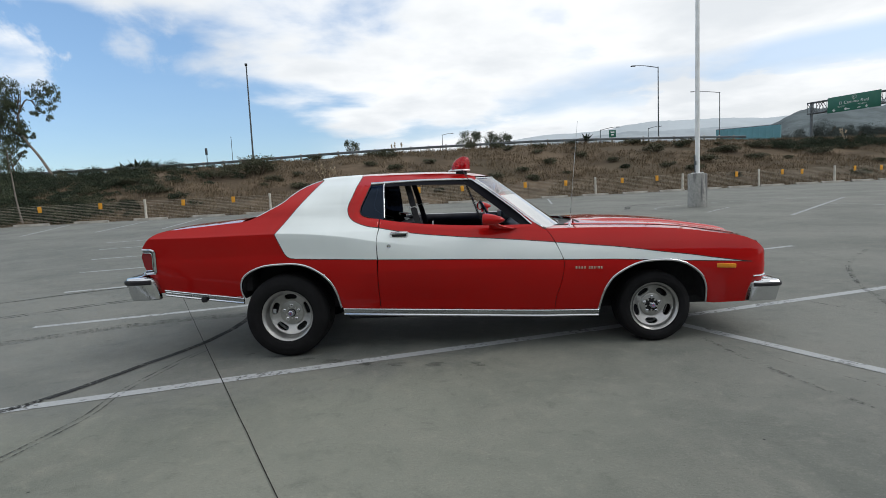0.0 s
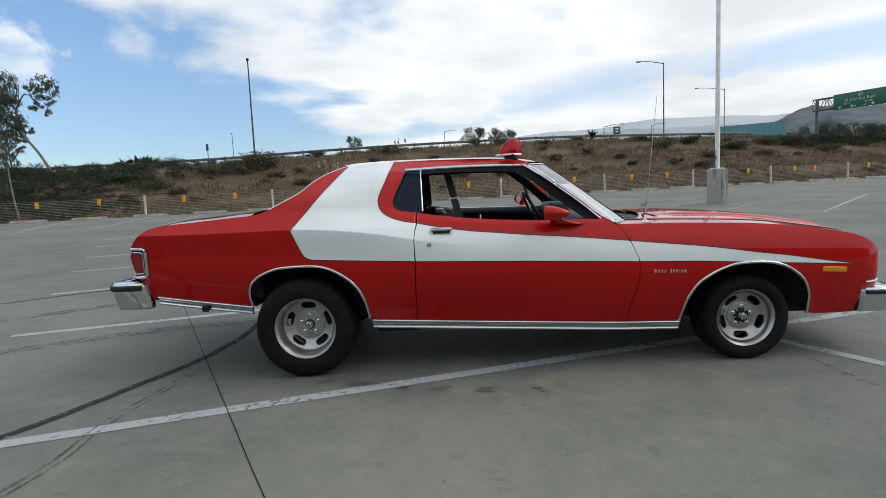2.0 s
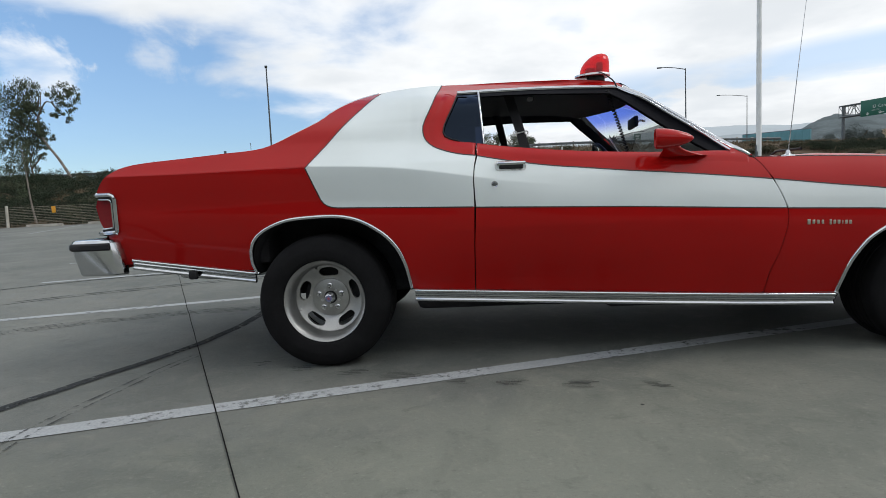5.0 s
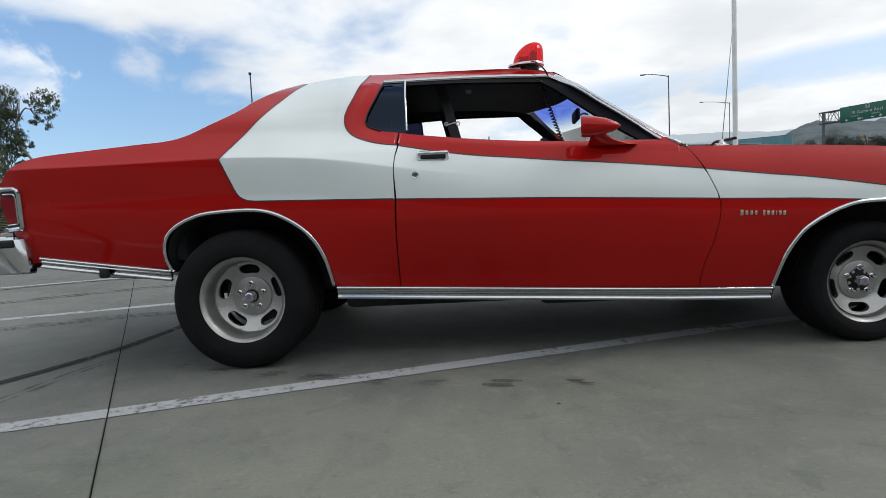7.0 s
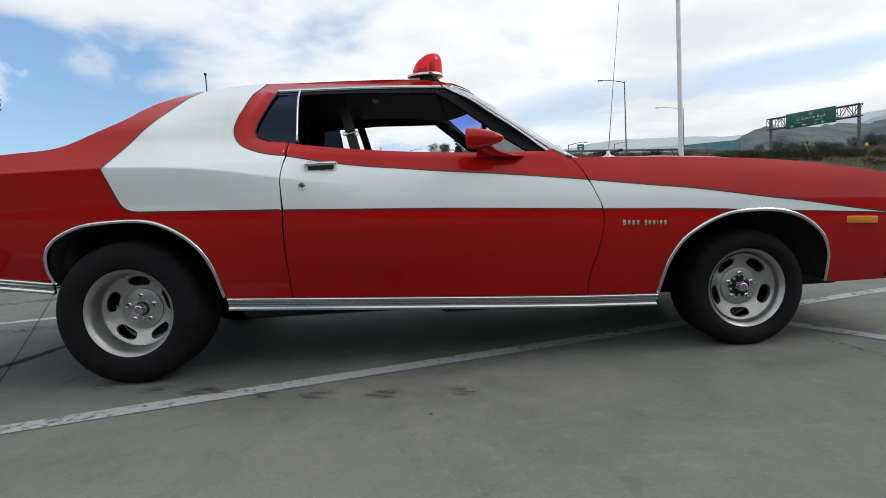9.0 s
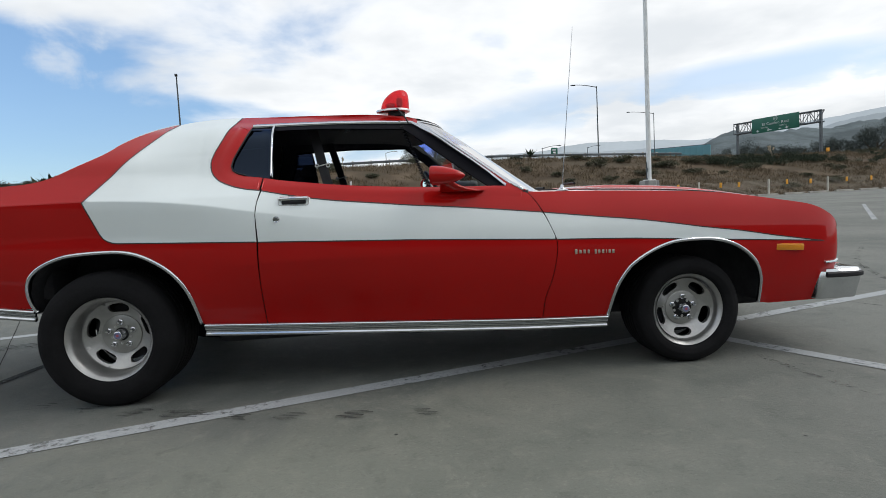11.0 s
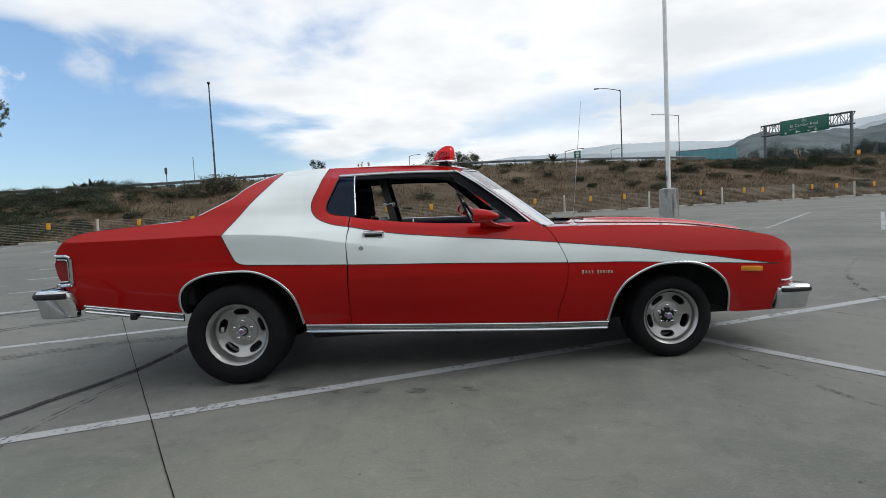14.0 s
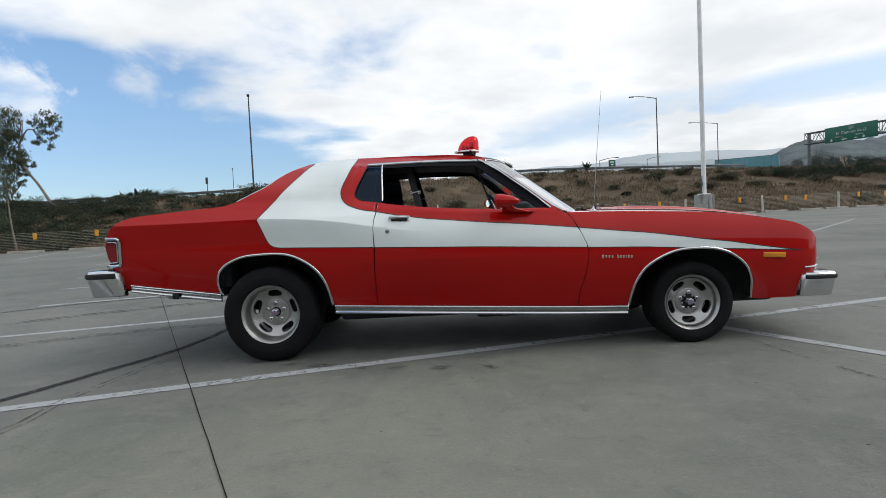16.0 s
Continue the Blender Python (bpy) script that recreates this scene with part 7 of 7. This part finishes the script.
def broad_tree(x, y, z, wide, high, seed, label, mat=LEAF):
    rng = random.Random(seed)
    root = thing("broad_tree", (x, y, z), label, "tree", "trees beyond the road")
    bm = tube([(x, y, z - 0.3), (x + 0.1 * wide * 0.2, y, z + high * 0.35), (x, y, z + high * 0.7)], [0.035 * high, 0.026 * high, 0.01 * high], 7)
    for _ in range(6):
        a = rng.uniform(0, 6.28)
        tube([(x, y, z + high * rng.uniform(0.25, 0.5)), (x + wide * 0.22 * math.cos(a), y + wide * 0.22 * math.sin(a), z + high * 0.62), (x + wide * 0.36 * math.cos(a), y + wide * 0.36 * math.sin(a), z + high * 0.75)], [0.016 * high, 0.01 * high, 0.004 * high], 5, bm)
    part("trunk", bm, TWIG, root)
    blobs = [((x, y, z + high * 0.62), (wide * 0.40, wide * 0.40, high * 0.34), 700)]
    for _ in range(8):
        a, r = rng.uniform(0, 6.28), rng.uniform(0.2, 0.42)
        blobs.append(((x + wide * r * math.cos(a), y + wide * r * math.sin(a), z + high * rng.uniform(0.4, 0.85)), (wide * 0.18, wide * 0.18, high * 0.15), 200))
    v, f = leaves([(c, r, k * (3 if wide < 5 else 6)) for c, r, k in blobs], (0.026 if wide < 5 else 0.032) * wide ** 0.7, seed, 1.3)
    from_lists("crown", v, f, mat, root, smooth=False)


for i, (x, y, wide, high) in enumerate(((4.4, 68.7, 3.9, 3.5), (6.9, 68.7, 2.6, 3.2), (8.6, 68.8, 2.6, 3.0))):
    broad_tree(x, y, float(rail_top(x)) - 0.72, wide, high, 40 + i, "small feathery tree beside the road", GUM)
broad_tree(-9.8, 61.5, float(rail_top(-10)) - 0.72, 2.0, 2.6, 47, "small feathery tree beside the road", GUM)
for i, (x, y, wide, high) in enumerate(((101.0, 147.0, 8, 12.6), (94.0, 150.0, 9, 9.8), (88.0, 152.0, 8, 8.6), (109.0, 150.0, 11, 10.6), (116.0, 149.0, 10, 10.8), (121.0, 152.0, 11, 10.0), (127.0, 150.0, 10, 11.6), (133.0, 152.0, 10, 11.0), (140.0, 147.0, 13, 15.5), (149.0, 145.0, 14, 16.5), (159.0, 142.0, 15, 16.0), (171.0, 140.0, 16, 17.0), (104.0, 164.0, 14, 9.0), (120.0, 168.0, 15, 9.5))):
    broad_tree(x, y, 4.6, wide, high, 60 + i, "broad dark green tree beyond the road", FAR_LEAF)


def agave(x, y, z, s, seed):
    rng = random.Random(seed)
    root = thing("agave", (x, y, z), "dark spiky agave on the skyline of the bank", "agave")
    part("trunk", cyl((x, y, z - 0.6), (x, y, z + 0.05), 0.16 * s, 0.12 * s, 8), TWIG, root, "short dark trunk")
    for k in range(34):
        a, e = rng.uniform(0, 6.28), rng.uniform(0.06, 1.15)
        l = s * rng.uniform(0.7, 1.1)
        d = Vector((math.cos(a) * math.cos(e), math.sin(a) * math.cos(e), math.sin(e)))
        q = Vector((-math.sin(a), math.cos(a), 0))
        bm = bmesh.new()
        rows = []
        for t in (0, 0.3, 0.7, 1.0):
            p = Vector((x, y, z)) + d * l * t - Vector((0, 0, 0.12 * l * t * t))
            w = 0.09 * s * (1 - t) ** 0.6 * (0.7 + t) + 0.004
            rows.append([bm.verts.new(p - q * w), bm.verts.new(p - Vector((0, 0, 0.03 * s * (1 - t) + 0.004))), bm.verts.new(p + q * w), bm.verts.new(p + Vector((0, 0, 0.01)))])
        for r0, r1 in zip(rows, rows[1:]):
            for j in range(4):
                bm.faces.new((r0[j], r0[(j + 1) % 4], r1[(j + 1) % 4], r1[j]))
        part("leaf", bm, LEAF, root)


agave(17.2, 60.3, slope_z(17.0, 60.0) + 0.38, 1.20, 1)
agave(15.6, 60.0, slope_z(15.6, 60.0), 0.9, 2)
for k in range(5):
    agave(-31.9 + 0.72 * k, 53.2 + 0.2 * (k % 2), slope_z(-31.0, 53.2) - 0.05, 1.80 + 0.2 * (k % 3), 20 + k)
agave(19.6, 61.2, slope_z(19.6, 60.6), 0.7, 3)


def pampas(x, y, n, high, seed):
    """Clump of pale plumes over arching blades."""
    rng = random.Random(seed)
    z = slope_z(x, y)
    root = thing("pampas_grass", (x, y, z), "clump of pale pampas plumes on the bank", "pampas grass")
    bm = bmesh.new()
    for _ in range(60):
        a, l = rng.uniform(0, 6.28), rng.uniform(0.5, 0.9) * high
        tube([(x, y, z), (x + 0.25 * l * math.cos(a), y + 0.25 * l * math.sin(a), z + 0.55 * l), (x + 0.6 * l * math.cos(a), y + 0.6 * l * math.sin(a), z + 0.45 * l)], [0.014, 0.010, 0.004], 3, bm)
    part("foliage", bm, DRY, root)
    for k in range(n):
        a, l = rng.uniform(0, 6.28), high * rng.uniform(0.85, 1.25)
        dx = rng.uniform(-0.9, 0.9)
        p0, p1 = Vector((x + dx * 0.4, y, z)), Vector((x + dx, y + rng.uniform(-0.3, 0.3), z + l))
        p = tube([p0, p0.lerp(p1, 0.6), p1], [0.012, 0.010, 0.006], 4)
        plume = part("stalk", p, STRAW, root)
        v, f = leaves([(tuple(p1 + Vector((0, 0, -0.12))), (0.08, 0.08, 0.30), 90)], 0.05, seed + k, 2.5, -1.0)
        from_lists("plume", v, f, STRAW, plume, smooth=False)


pampas(-8.4, 40.9, 9, 1.15, 3)
pampas(44.6, 57.0, 4, 1.6, 7)
pampas(-3.4, 51.8, 4, 0.85, 11)


def grass():
    """Dry grass over the whole bank."""
    rng = random.Random(12)
    verts, faces = [], []
    for i in range(20000):
        x, w = rng.uniform(-58, 88), 24.0 * rng.random() ** 1.15 + 0.3
        y = fence_y(x) + w
        if noise.noise((x * 0.22, y * 0.22, 11.0)) < -0.22:
            continue
        z = slope_z(x, y) - 0.02
        for _ in range(8):
            a, h, s = rng.uniform(0, 6.28), rng.uniform(0.12, 0.42), rng.uniform(0.015, 0.032)
            px, py = x + rng.gauss(0, 0.22), y + rng.gauss(0, 0.22)
            bx, by = rng.gauss(0, 0.12), rng.gauss(0, 0.12)
            k = len(verts)
            verts += [(px - s * math.cos(a), py - s * math.sin(a), z), (px + s * math.cos(a), py + s * math.sin(a), z), (px + bx, py + by, z + h)]
            faces.append((k, k + 1, k + 2))
    ob = from_lists("dry_grass", verts, faces, DRY, label="dry brown grass covering the bank", smooth=False, kind="stuff")
    tagged(ob, category="grass")


grass()
